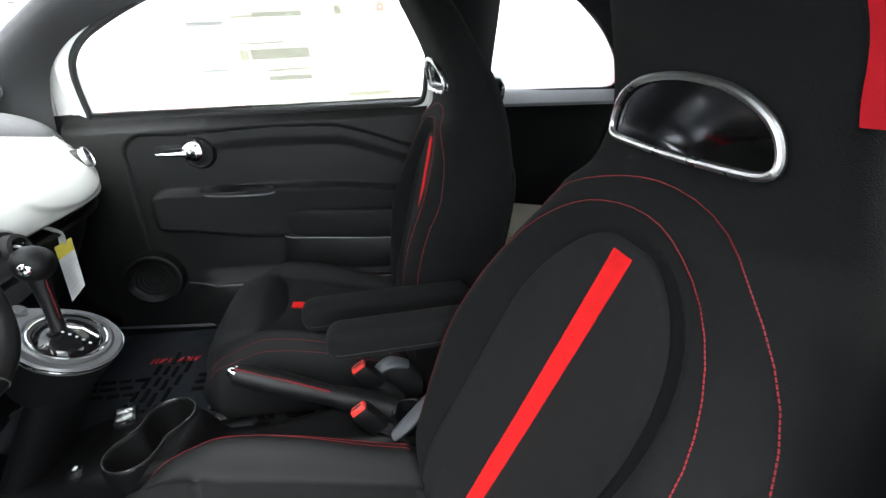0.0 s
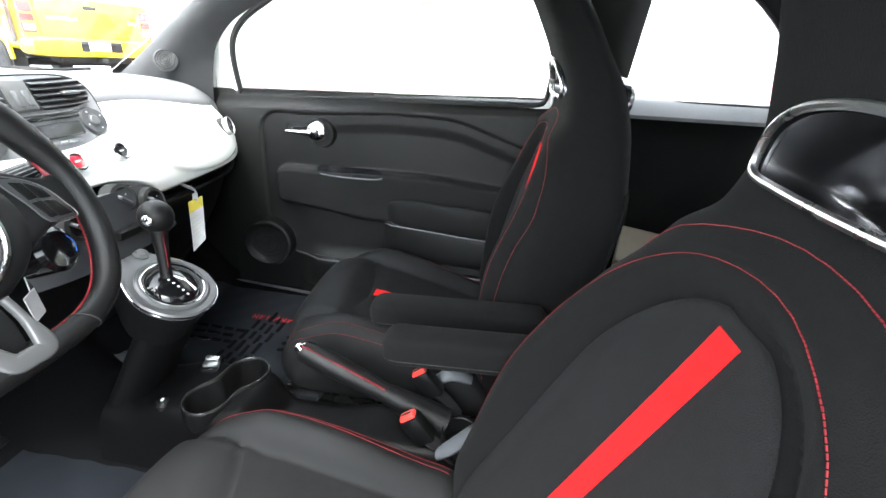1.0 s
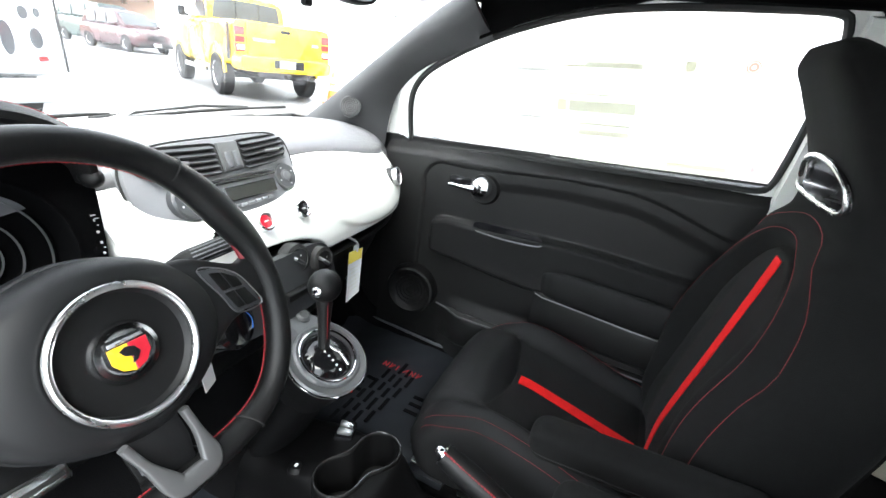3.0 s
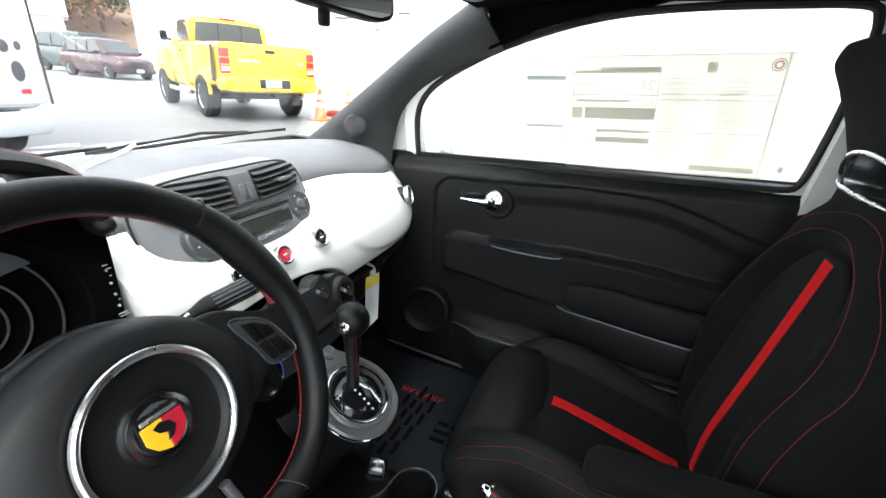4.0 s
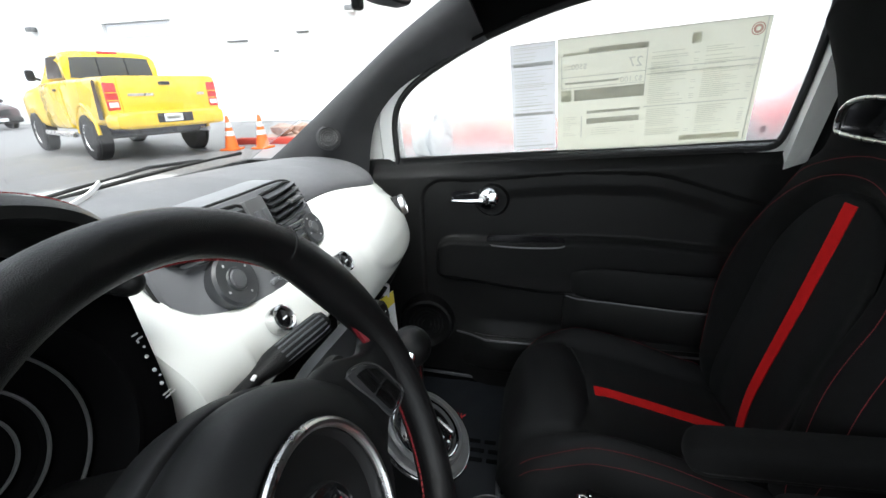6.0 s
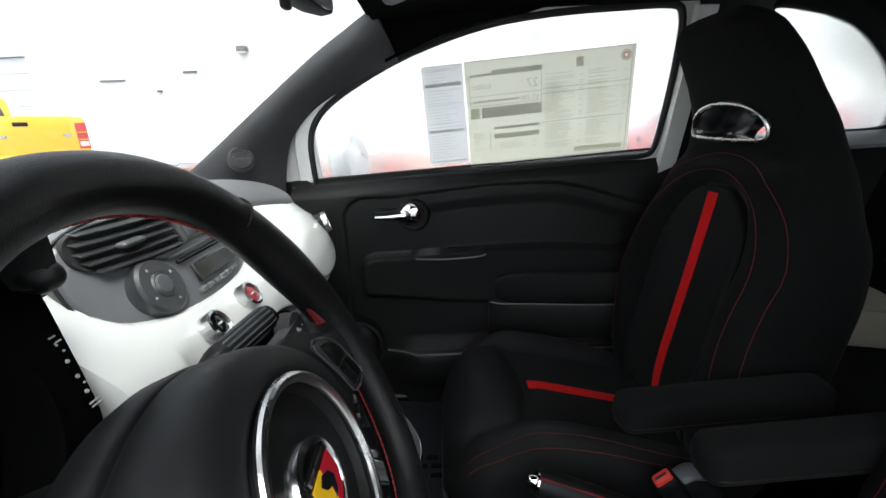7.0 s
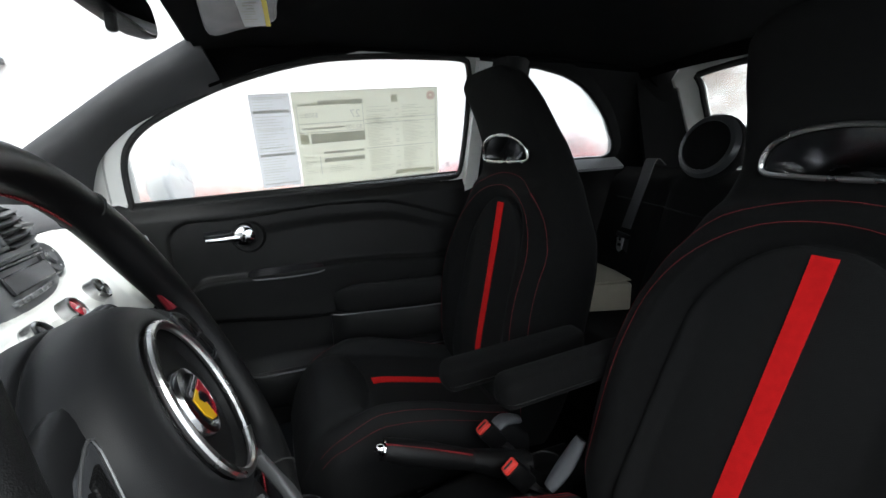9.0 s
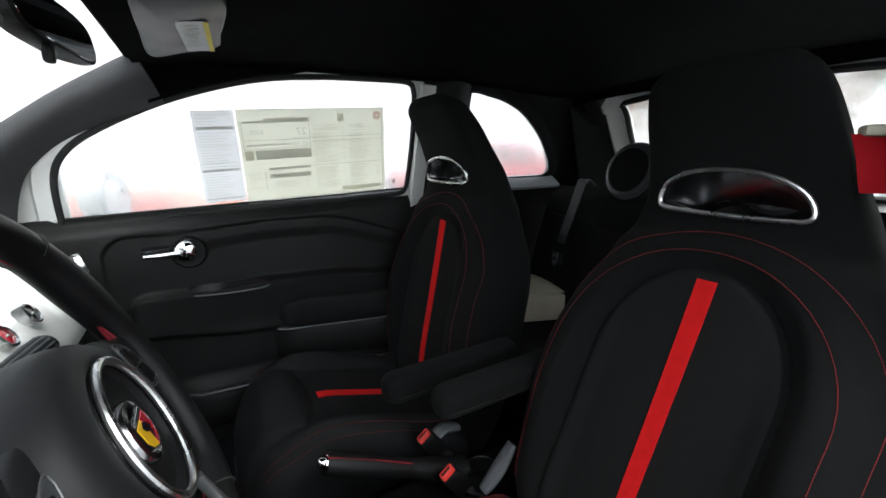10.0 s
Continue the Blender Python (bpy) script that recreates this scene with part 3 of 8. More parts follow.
def field_top(x):
    """Upper edge of the recessed field of the lining."""
    return 0.920 + 0.024 * sm(0.30, 0.66, x) - 0.075 * sm(0.76, 1.10, x)


def field_sdf(x, z, grow=0.0, left=0.196):
    top, rc = field_top(x) - grow, 0.062
    qx, qz = left + grow + rc - x, z - (top - rc)
    return (math.hypot(qx, qz) if qx > 0 and qz > 0 else max(qx, qz)) - rc


def panel_y(x, z):
    """The inner face of the door's lining."""
    b = belt(x)
    y = 0.632
    y += 0.022 * sm(b - 0.030, b + 0.006, z) ** 1.3           # ledge turns out to the glass
    y -= 0.004 * sm(b - 0.02, b - 0.035, z)
    s = field_sdf(x, z)
    y += 0.007 * sm(0.003, -0.004, s) * sm(0.40, 0.46, z) + 0.002 * math.exp(-(s / 0.004) ** 2) * sm(0.56, 0.62, z)
    # deeper dark field to the rear of the handle
    y += 0.008 * sm(0.010, -0.026, field_sdf(x, z, 0.036)) * sm(0.36, 0.47, x) * sm(0.60, 0.66, z)
    # padded bulge that carries the pull tray
    hi, lo = pad_hi(x), pad_lo(x)
    y -= 0.026 * sm(lo - 0.016, lo + 0.006, z) * sm(hi + 0.008, hi - 0.014, z) * sm(0.228, 0.250, x) * sm(1.2, 1.0, x)
    # lower part leans in for the pocket
    y -= 0.035 * sm(0.50, 0.42, z) * sm(0.28, 0.40, x)
    return y


part("lining", sheet(lambda u, v: (0.055 + 1.06 * u, panel_y(0.055 + 1.06 * u, 0.285 + (belt(0.055 + 1.06 * u) + 0.019 - 0.285) * v), 0.285 + (belt(0.055 + 1.06 * u) + 0.019 - 0.285) * v), 220, 190, 0.015),
     LINING, door, "charcoal grained plastic door lining", angle=50)


def pad_cloth(u, v):
    x = 0.240 + 0.86 * u
    z = pad_lo(x) + 0.002 + (pad_hi(x) - pad_lo(x) - 0.006) * v
    return (x, panel_y(x, z) - 0.0025, z)


part("cloth_pad", sheet(pad_cloth, 90, 26, 0.003), CROWN, door, "padded charcoal cloth panel", angle=60)


part("belt_seal", tube([(0.135 + 0.92 * i / 20, 0.6475 - 0.008 * i / 20, belt(0.135 + 0.92 * i / 20) + 0.019) for i in range(21)], 0.0032, 8), RUBBER, door, "black wiping seal at the glass")
# armrest pad with a pale seam under it
def arm_point(t, a):
    tip = max(0.05, math.sqrt(1 - (1 - min(1, t / 0.09)) ** 2))
    out = (0.046 * sm(-0.05, 0.75, t) + 0.040) * (0.30 + 0.70 * math.sqrt(max(0, 0.5 + 0.5 * math.cos(a)))) * tip
    top = (0.036 + 0.012 * sm(0, 0.2, t)) * math.sin(a) * (0.35 + 0.65 * tip)
    return Vector((0.605 + 0.49 * t, 0.636 - out, 0.648 - 0.010 * (1 - tip) + top + 0.004 * t))


arm = rings([[arm_point(t, 2 * math.pi * k / 24) for k in range(24)] for t in [0.09 * (1 - math.cos(math.pi / 2 * i / 9)) for i in range(9)] + [0.09 + 0.91 * i / 20 for i in range(21)]])
ar = part("armrest", arm, CROWN, door, "padded black cloth armrest")
part("armrest_base", rings([[Vector((0.600 + 0.49 * i / 24, 0.640 - (0.046 * sm(-0.05, 0.75, i / 24) + 0.036) * (0.30 + 0.70 * math.sqrt(max(0, 0.5 + 0.5 * math.cos(a)))) * math.sqrt(min(1, 0.25 + i / 3)), 0.548 + 0.058 * math.sin(a) + 0.006 * i / 24))
                                 for a in [2 * math.pi * k / 20 for k in range(20)]] for i in range(25)]), LINING, door)
part("seam", tube([(0.604, 0.612, 0.603)] + [(0.605 + 0.47 * i / 20, 0.600 - 0.047 * sm(-0.05, 0.75, i / 20 * 0.96) - 0.004 * min(1, i / 2), 0.603 + 0.006 * i / 20) for i in range(1, 21)], 0.0022, 6), SILVER, door, "pale strip below the armrest")
# pull tray with a bright bar
tray = part("pull_tray", rings([[Vector((0.485 + (0.105 - i * 0.012) * math.copysign(abs(math.cos(a)) ** 0.35, math.cos(a)), 0.618 + 0.004 * i, 0.756 + (0.018 - i * 0.003) * math.copysign(abs(math.sin(a)) ** 0.5, math.sin(a)))) for a in [2 * math.pi * k / 28 for k in range(28)]] for i in range(3)]), GLOSS, door, "recessed dark pull tray")
part("pull_bar", tube(catmull([(0.376, 0.618, 0.748), (0.40, 0.610, 0.744), (0.485, 0.607, 0.742), (0.57, 0.610, 0.745), (0.594, 0.618, 0.751)], 5), 0.0026, 8), SILVER, door, "satin silver edge bar")
# inner handle
hm = axes((0.385, 0.640, 0.875), (0, -1, 0))
hb = part("handle_rosette", lathe([(0.0001, 0.042), (0.014, 0.041), (0.026, 0.036), (0.0335, 0.024), (0.0355, 0.010), (0.036, -0.004)], hm, 36), CHROME, door, "domed round chrome handle boss")
part("handle_lever", rings([[Vector((0.372 - 0.085 * i / 10, 0.598 + 0.012 * (i / 10) ** 2 + 0.0045 * math.cos(a), 0.871 - 0.003 * i / 10 + (0.0085 - 0.003 * i / 10) * math.sin(a))) for a in [2 * math.pi * k / 12 for k in range(12)]] for i in range(11)]), CHROME, hb, "slim chrome pull lever")
part("handle_cup", lathe([(0.030, 0.010), (0.040, 0.012), (0.047, 0.004), (0.047, -0.012)], axes((0.392, 0.640, 0.868), (0, -1, 0)), 32), LINING, door)
part("handle_recess", rings([[Vector((0.320 + (0.040 - 0.005 * i) * math.copysign(abs(math.cos(a)) ** 0.4, math.cos(a)), 0.6375 - 0.003 * (1 - i), 0.878 + (0.013 - 0.003 * i) * math.copysign(abs(math.sin(a)) ** 0.5, math.sin(a)))) for a in [2 * math.pi * k / 24 for k in range(24)]] for i in range(2)]), GLOSS, door, "dark finger recess")
# loudspeaker pod and pocket
sm_ = axes((0.200, 0.604, 0.487), (0.16, -0.97, 0.10))
spk = part("loudspeaker_pod", lathe([(0.0001, 0.012), (0.050, 0.012), (0.062, 0.018), (0.071, 0.026), (0.079, 0.024), (0.083, 0.010), (0.088, -0.05)], sm_, 40), PLASTIC, door, "round black loudspeaker pod")
for k in range(4):
    part("grille_ring", lathe([(0.012 + 0.012 * k, 0.012), (0.013 + 0.012 * k, 0.0145), (0.016 + 0.012 * k, 0.0145), (0.017 + 0.012 * k, 0.012)], sm_, 32, True), PLASTIC, spk)
part("door_pocket", rings([[Vector((0.29 + 0.76 * i / 16, 0.632 - (0.055 * sm(0, 0.12, i / 16)) * (0.5 + 0.5 * math.cos(a)), 0.395 + 0.062 * math.sin(a))) for a in [2 * math.pi * k / 16 for k in range(16)]] for i in range(17)]), LINING, door, "charcoal map pocket")
part("pocket_edge", tube([(0.292, 0.612, 0.460)] + [(0.29 + 0.75 * i / 16, 0.630 - 0.055 * sm(0, 0.12, i / 16), 0.458 + 0.002 * i / 16) for i in range(1, 17)], 0.003, 6), SILVER, door, "pale edge of the pocket")
part("sill_strip", tube([(0.03, 0.628, 0.300), (0.3, 0.615, 0.295), (0.7, 0.612, 0.295), (1.1, 0.612, 0.295)], 0.005, 6), GREY, door)

# price sheets stuck to the inside of the glass
def on_glass(x, z, d=0.006):
    return Vector((x, side_y(z) - d, z))


def sheet_quad(a, b, c, d_, off, n=8):
    """A paper between four (x, z) corners: top front, top rear, bottom rear, bottom front."""
    def fn(u, v):
        x = (1 - v) * ((1 - u) * a[0] + u * b[0]) + v * ((1 - u) * d_[0] + u * c[0])
        z = (1 - v) * ((1 - u) * a[1] + u * b[1]) + v * ((1 - u) * d_[1] + u * c[1])
        return on_glass(x, z, off)
    return fn


BIG = sheet_quad((0.538, 1.251), (0.951, 1.277), (0.979, 1.024), (0.558, 0.994), 0.006)
SMALL = sheet_quad((0.434, 1.243), (0.534, 1.249), (0.552, 1.008), (0.447, 1.001), 0.007)


def paper_patch(fn, u0, v0, u1, v1, lift):
    def g(u, v):
        p = Vector(fn(u0 + (u1 - u0) * u, v0 + (v1 - v0) * v))
        return p + Vector((0, -lift, -lift * 0.3))
    return sheet(g, 4, 2, 0.0002)


st = single("price_sticker", sheet(BIG, 10, 6, 0.0004), PAPER, "large cream price sheet with grey print on the side glass", "window sticker")
s2 = single("data_sticker", sheet(SMALL, 4, 6, 0.0004), PAPERBLUE, "narrow bluish-white data sheet beside the price sheet", "window sticker")


def bar(owner, fn, u0, v0, u1, v1, mat=PALEINK):
    part("print_bar", paper_patch(fn, u0, v0, u1, v1, 0.0012), mat, owner, flat=True)


rnd = random.Random(5)
for x0, y0, x1, y1, mm in ((0.03, 0.115, 0.16, 0.135, PALEINK), (0.16, 0.09, 0.455, 0.135, INK), (0.09, 0.42, 0.45, 0.52, INK), (0.16, 0.615, 0.44, 0.640, INK), (0.16, 0.685, 0.44, 0.735, INK), (0.66, 0.905, 0.96, 0.955, PALEINK),
                           (0.02, 0.42, 0.075, 0.52, PALEINK), (0.655, 0.06, 0.70, 0.14, PALEINK),
                           (0.02, 0.31, 0.45, 0.316, INK), (0.02, 0.40, 0.45, 0.405, INK), (0.46, 0.30, 0.98, 0.306, INK), (0.46, 0.345, 0.98, 0.351, INK), (0.46, 0.615, 0.96, 0.622, INK), (0.04, 0.355, 0.32, 0.372, INK), (0.0, 0.0, 1.0, 0.006, INK), (0.0, 0.985, 0.985, 0.992, INK), (0.978, 0.0, 0.984, 0.98, INK), (0.02, 0.14, 0.024, 0.40, INK), (0.45, 0.14, 0.454, 0.52, INK), (0.13, 0.66, 0.135, 0.86, INK)):
    bar(st, BIG, x0, y0, x1, y1, mm)
for c0, c1, v0, v1, step in ((0.475, 0.70, 0.175, 0.60, 0.0165), (0.73, 0.965, 0.175, 0.60, 0.0165), (0.475, 0.70, 0.645, 0.88, 0.0165), (0.73, 0.955, 0.645, 0.88, 0.0165), (0.03, 0.125, 0.66, 0.85, 0.019), (0.035, 0.13, 0.17, 0.29, 0.024), (0.19, 0.42, 0.775, 0.86, 0.020)):
    v = v0
    while v < v1:
        if rnd.random() < 0.86:
            bar(st, BIG, c0, v, c0 + (c1 - c0) * rnd.uniform(0.35, 0.8), v + 0.0055)
            if rnd.random() < 0.5:
                bar(st, BIG, c1 - (c1 - c0) * 0.10, v, c1, v + 0.0055)
        v += step
for v0, h, mm in ((0.16, 0.035, INK), (0.62, 0.03, INK), (0.955, 0.012, INK), (0.03, 0.006, PALEINK), (0.0, 0.006, INK), (0.59, 0.006, PALEINK), (0.55, 0.006, PALEINK), (0.36, 0.006, PALEINK)):
    bar(s2, SMALL, 0.06, v0, 0.94, v0 + h, mm)
for i in range(30):
    v = 0.045 + 0.03 * i
    if not 0.14 < v < 0.21 and not 0.58 < v < 0.66:
        bar(s2, SMALL, 0.08, v, 0.45 + 0.48 * rnd.random(), v + 0.006)


def mirrored_text(owner, body, fn, u, v, size, mat):
    cu = bpy.data.curves.new("text", "FONT")
    cu.body, cu.size, cu.align_x = body, size, "LEFT"
    tob = bpy.data.objects.new("text", cu)
    scene.collection.objects.link(tob)
    bpy.context.view_layer.update()
    me = bpy.data.meshes.new_from_object(tob.evaluated_get(bpy.context.evaluated_depsgraph_get()))
    bpy.data.objects.remove(tob)
    o = Vector(fn(u, v)) + Vector((0, -0.0016, -0.0005))
    ux = (Vector(fn(u + 0.01, v)) - Vector(fn(u, v))).normalized()
    uz = (Vector(fn(u, v - 0.01)) - Vector(fn(u, v))).normalized()
    bm = bmesh.new()
    bm.from_mesh(me)
    bpy.data.meshes.remove(me)
    for w in bm.verts:
        w.co = o - ux * w.co.x + uz * w.co.y
    part("print_number", bm, mat, owner, flat=True)


def ring_mark(owner, fn, u, v, r, mat):
    o = Vector(fn(u, v)) + Vector((0, -0.0016, -0.0005))
    ux = (Vector(fn(u + 0.01, v)) - Vector(fn(u, v))).normalized()
    uz = (Vector(fn(u, v - 0.01)) - Vector(fn(u, v))).normalized()
    n_ = 28
    for ra, rb_ in ((1.0, 0.84), (0.70, 0.35)):
        verts = [o + (ux * math.cos(2 * math.pi * k / n_) + uz * math.sin(2 * math.pi * k / n_)) * r * f for f in (ra, rb_) for k in range(n_)]
        part("print_seal", from_lists(verts, [(k, (k + 1) % n_, n_ + (k + 1) % n_, n_ + k) for k in range(n_)]), mat, owner, flat=True)


ring_mark(st, BIG, 0.945, 0.085, 0.0125, SEALINK)
mirrored_text(st, "27", BIG, 0.435, 0.27, 0.030, INK)
mirrored_text(st, "$500", BIG, 0.155, 0.25, 0.017, INK)
mirrored_text(st, "$2,100", BIG, 0.44, 0.39, 0.017, INK)

for k, (dx, dz, w_) in enumerate(((0.0, 0.005, 0.010), (0.0, 0.000, 0.012), (0.001, -0.005, 0.009))):
    part("glass_print", box(on_glass(1.008 + dx, 1.050 + dz, 0.0035), (w_, 0.0006, 0.0028), 0.0001, 1), GREY, door)

# outside mirror on the passenger door
dm = thing("door_mirror", (0.17, 0.86, 0.93), "white door mirror outside the misted passenger glass", "car mirror")
part("housing", ball((0.186, 0.775, 1.020), 0.088, (0.55, 0.84, 0.86), 28), PAINT, dm)
part("mirror_glass", lathe([(0.0001, 0.004), (0.066, 0.004), (0.070, 0.0), (0.070, -0.01)], axes((0.226, 0.764, 1.022), (0.93, -0.30, 0.12)) @ Matrix.Diagonal((1.0, 1.0, 1, 1)), 36), WETMIRROR, dm)
part("arm", tube([(0.17, 0.70, 0.950), (0.185, 0.735, 0.962), (0.205, 0.775, 0.985)], 0.022, 12), PLASTIC, dm)


# ---- front seats ----
SEAT_W = [(-0.06, 0.205), (0.0, 0.222), (0.10, 0.243), (0.25, 0.256), (0.38, 0.257), (0.47, 0.243), (0.54, 0.212), (0.60, 0.192), (0.66, 0.168), (0.735, 0.148), (0.79, 0.136), (0.828, 0.122), (0.848, 0.098), (0.860, 0.054)]
SEAT_FRONT = [(-0.06, 0.03), (0.0, 0.012), (0.15, -0.006), (0.35, -0.002), (0.53, 0.0), (0.60, 0.0), (0.66, -0.010), (0.735, -0.054), (0.79, -0.098), (0.828, -0.126), (0.848, -0.127), (0.860, -0.110)]
SEAT_BACK = [(-0.06, 0.145), (0.0, 0.162), (0.2, 0.176), (0.45, 0.176), (0.60, 0.148), (0.68, 0.112), (0.75, 0.048), (0.81, -0.008), (0.846, -0.052), (0.860, -0.086)]


def arch(y, h, half, top, foot=0.0):
    """Over 1 outside a round-headed outline, under 1 inside it."""
    rise = 0.17
    if h < top - rise:
        return abs(y) / half
    return math.hypot(abs(y) / half, (h - (top - rise)) / rise)


def seat_front(y, h):
    """How far the front face lies behind the seat's reference line, at the width y and the height h."""
    w = lerp_table(SEAT_W, h)
    s = max(-1.0, min(1.0, y / w))
    a = abs(s)
    d = lerp_table(SEAT_FRONT, h)
    bol = 0.040 * sm(-0.05, 0.10, h) * sm(0.58, 0.30, h) + 0.006 * sm(0.62, 0.5, h)
    d -= bol * sm(0.42, 0.80, a)
    g = arch(y, h, 0.150, 0.560)
    if h < 0.62:
        d += 0.0075 * math.exp(-((g - 1.0) / 0.040) ** 2)
        d -= 0.020 * sm(1.02, 1.22, g) * sm(0.62, 0.57, h) * sm(0.1, 0.3, h)
    mid = 0.5 * (lerp_table(SEAT_FRONT, h) + lerp_table(SEAT_BACK, h))
    e = (1 - a**5) ** 0.2 if a < 1 else 0.0
    return mid + (d - mid) * e


def seat_rear(y, h):
    w = lerp_table(SEAT_W, h)
    a = min(1.0, abs(y / w))
    mid = 0.5 * (lerp_table(SEAT_FRONT, h) + lerp_table(SEAT_BACK, h))
    p = 3.2 - 0.8 * sm(0.50, 0.68, h)
    e = (1 - a**p) ** (1 / p) if a < 1 else 0.0
    return mid + (lerp_table(SEAT_BACK, h) - mid) * e


CUSH_TOP = [(0.45, 0.430), (0.463, 0.470), (0.485, 0.508), (0.52, 0.537), (0.56, 0.546), (0.60, 0.537), (0.66, 0.514), (0.78, 0.483), (0.90, 0.452), (0.98, 0.43)]


def cush_top(y, x):
    w = 0.245 * sm(0.38, 0.54, x) ** 0.5 if x < 0.54 else 0.245
    a = min(1.0, abs(y) / w)
    z = lerp_table(CUSH_TOP, x)
    z += 0.020 * sm(0.52, 0.66, x) * sm(0.92, 0.72, x) * sm(0.55, 0.80, a)
    z += 0.042 * sm(0.50, 0.64, x) * sm(0.50, 0.80, a) * sm(1.0, 0.93, x)
    ay = abs(y)
    nose = max(0.0, 1 - (ay / 0.158) ** 2) ** 0.5
    z += 0.036 * nose * sm(0.44, 0.52, x) * sm(0.65, 0.585, x) - 0.024 * sm(0.70, 0.56, x)
    z -= 0.030 * sm(0.54, 0.46, x) * sm(0.62, 0.80, a)
    z -= 0.007 * math.exp(-((x - (0.640 - 0.03 * (abs(y) / 0.14) ** 2)) / 0.0055) ** 2) * (1 if a < 0.62 else 0)
    z -= 0.010 * math.exp(-((ay - 0.152) / 0.0085) ** 2)
    zl = 0.375
    e = (1 - a**4.5) ** (1 / 4.5) if a < 1 else 0.0
    return zl + (z - zl) * e


def front_seat(x0, y0, recline, label, arm_tip, arm_y, outer, lift=0.0):
    """A sports seat with fixed head restraint; recline in degrees; outer: +1 or -1, the side that faces the door."""
    sx, px, pz = x0, x0 + 0.955, 0.42 + lift
    ca, sa = math.cos(radians(recline)), math.sin(radians(recline))

    def bk(y, h, d):
        # the head leans a little towards the middle of the car
        return Vector((px + h * sa + d * ca, y0 + y - outer * 0.020 * sm(0.62, 0.82, h), pz + h * ca - d * sa))

    s = thing("front_seat", (sx + 0.72, y0, 0.29), label, "car seat", group="front seats")
    # backrest
    loops = []
    for i in range(169):
        h = -0.06 + 0.920 * i / 168
        w = lerp_table(SEAT_W, h)
        ring = []
        for k in range(121):
            y = w * math.sin(math.pi / 2 * (-1 + 2 * k / 120))
            ring.append(bk(y, h, seat_front(y, h)))
        for k in range(1, 32):
            y = w * math.sin(math.pi / 2 * (1 - 2 * k / 32))
            ring.append(bk(y, h, seat_rear(y, h)))
        loops.append(ring)
    back = part("backrest", rings(loops), FABRIC, s, "charcoal cloth backrest with fixed head restraint", angle=60)
    # opening in the head restraint
    HOLE = [(y, h + 0.023) for y, _, h in catmull([(-0.102, 0, 0.628), (-0.06, 0, 0.625), (0.0, 0, 0.624), (0.06, 0, 0.625), (0.102, 0, 0.628), (0.110, 0, 0.641), (0.097, 0, 0.663), (0.06, 0, 0.679), (0, 0, 0.685), (-0.06, 0, 0.679), (-0.097, 0, 0.663), (-0.110, 0, 0.641)], 4, True)]
    cut(back, rings([[bk(y * 1.0, h, d) for y, h in HOLE] for d in (-0.15, 0.02, 0.25)]))
    k = len(HOLE)
    ch = 0.675
    rim = []
    for y, h in HOLE:
        yy, hh = y * 1.035, ch + (h - ch) * 1.06
        rim.append(bk(yy, hh, min(seat_front(yy, hh), seat_front(yy * 1.05, hh - 0.006), seat_front(y, h + 0.004)) - 0.008))
    part("opening_rim", tube(rim, 0.0040, 10, closed=True), SATIN, s, "satin silver rim of the head restraint opening")
    loops = []
    for i in range(k):
        y, h = HOLE[i]
        loops.append([bk(y * 1.01, ch + (h - ch) * 1.0, seat_front(y, h) - 0.003), bk(y * 0.86, ch + (h - ch) * 0.84, 0.04), bk(y * 0.84, ch + (h - ch) * 0.82, 0.08), bk(y * 0.95, ch + (h - ch) * 0.95, 0.118), bk(y * 1.05, ch + (h - ch) * 1.08, 0.108), bk(y * 1.05, ch + (h - ch) * 1.08, 0.07)])
    loops.append(loops[0])
    fr = rings(loops, cap=False)
    bmesh.ops.remove_doubles(fr, verts=fr.verts[:], dist=1e-6)
    part("opening_sleeve", fr, SMOKED, s, "smoked chrome sleeve of the opening")

    # insert and red band
    def ins(u, v):
        h = 0.03 + 0.520 * math.sin(math.pi / 2 * v)
        half = 0.143
        top, rise = 0.553, 0.17
        if h > top - rise:
            half *= math.sqrt(max(0.0, 1 - ((h - (top - rise)) / rise) ** 2))
        y = half * (2 * u - 1)
        edge = min(1.0, (1 - abs(2 * u - 1)) * 9)
        return bk(y, h, seat_front(y, h) - 0.0032 * math.sqrt(max(0, edge)) * sm(1.0, 0.9, v) - 0.0012)
    part("backrest_insert", sheet(ins, 60, 130, 0.003), INSERT, s, "ribbed black cloth insert", angle=80)

    def band(u, v):
        h = 0.03 + 0.510 * v
        y = -0.0045 + (0.0128 + 0.003 * v) * (2 * u - 1)
        return bk(y, h, seat_front(y, h) - 0.0066)
    part("backrest_band", sheet(band, 4, 60, 0.003), REDCLOTH, s, "bright red woven centre band", angle=80)

    def arch_line(half, top, rise, h0):
        pts = []
        for i in range(90):
            t = i / 89
            if t < 0.35:
                h = h0 + (top - rise - h0) * t / 0.35
                y = -half
            elif t > 0.65:
                h = h0 + (top - rise - h0) * (1 - t) / 0.35
                y = half
            else:
                a = math.pi * (1 - (t - 0.35) / 0.30)
                y, h = half * math.cos(a), top - rise + rise * math.sin(a)
            w = lerp_table(SEAT_W, h)
            y = max(-0.965 * w, min(0.965 * w, y))
            pts.append(bk(y, h, seat_front(y, h) - 0.0008))
        return pts
    part("stitching", stitches(arch_line(0.210, 0.586, 0.20, 0.06)), THREAD, s, "row of red stitching", flat=True)
    part("stitching", stitches(arch_line(0.244, 0.620, 0.22, 0.04)), THREAD, s, "row of red stitching", flat=True)
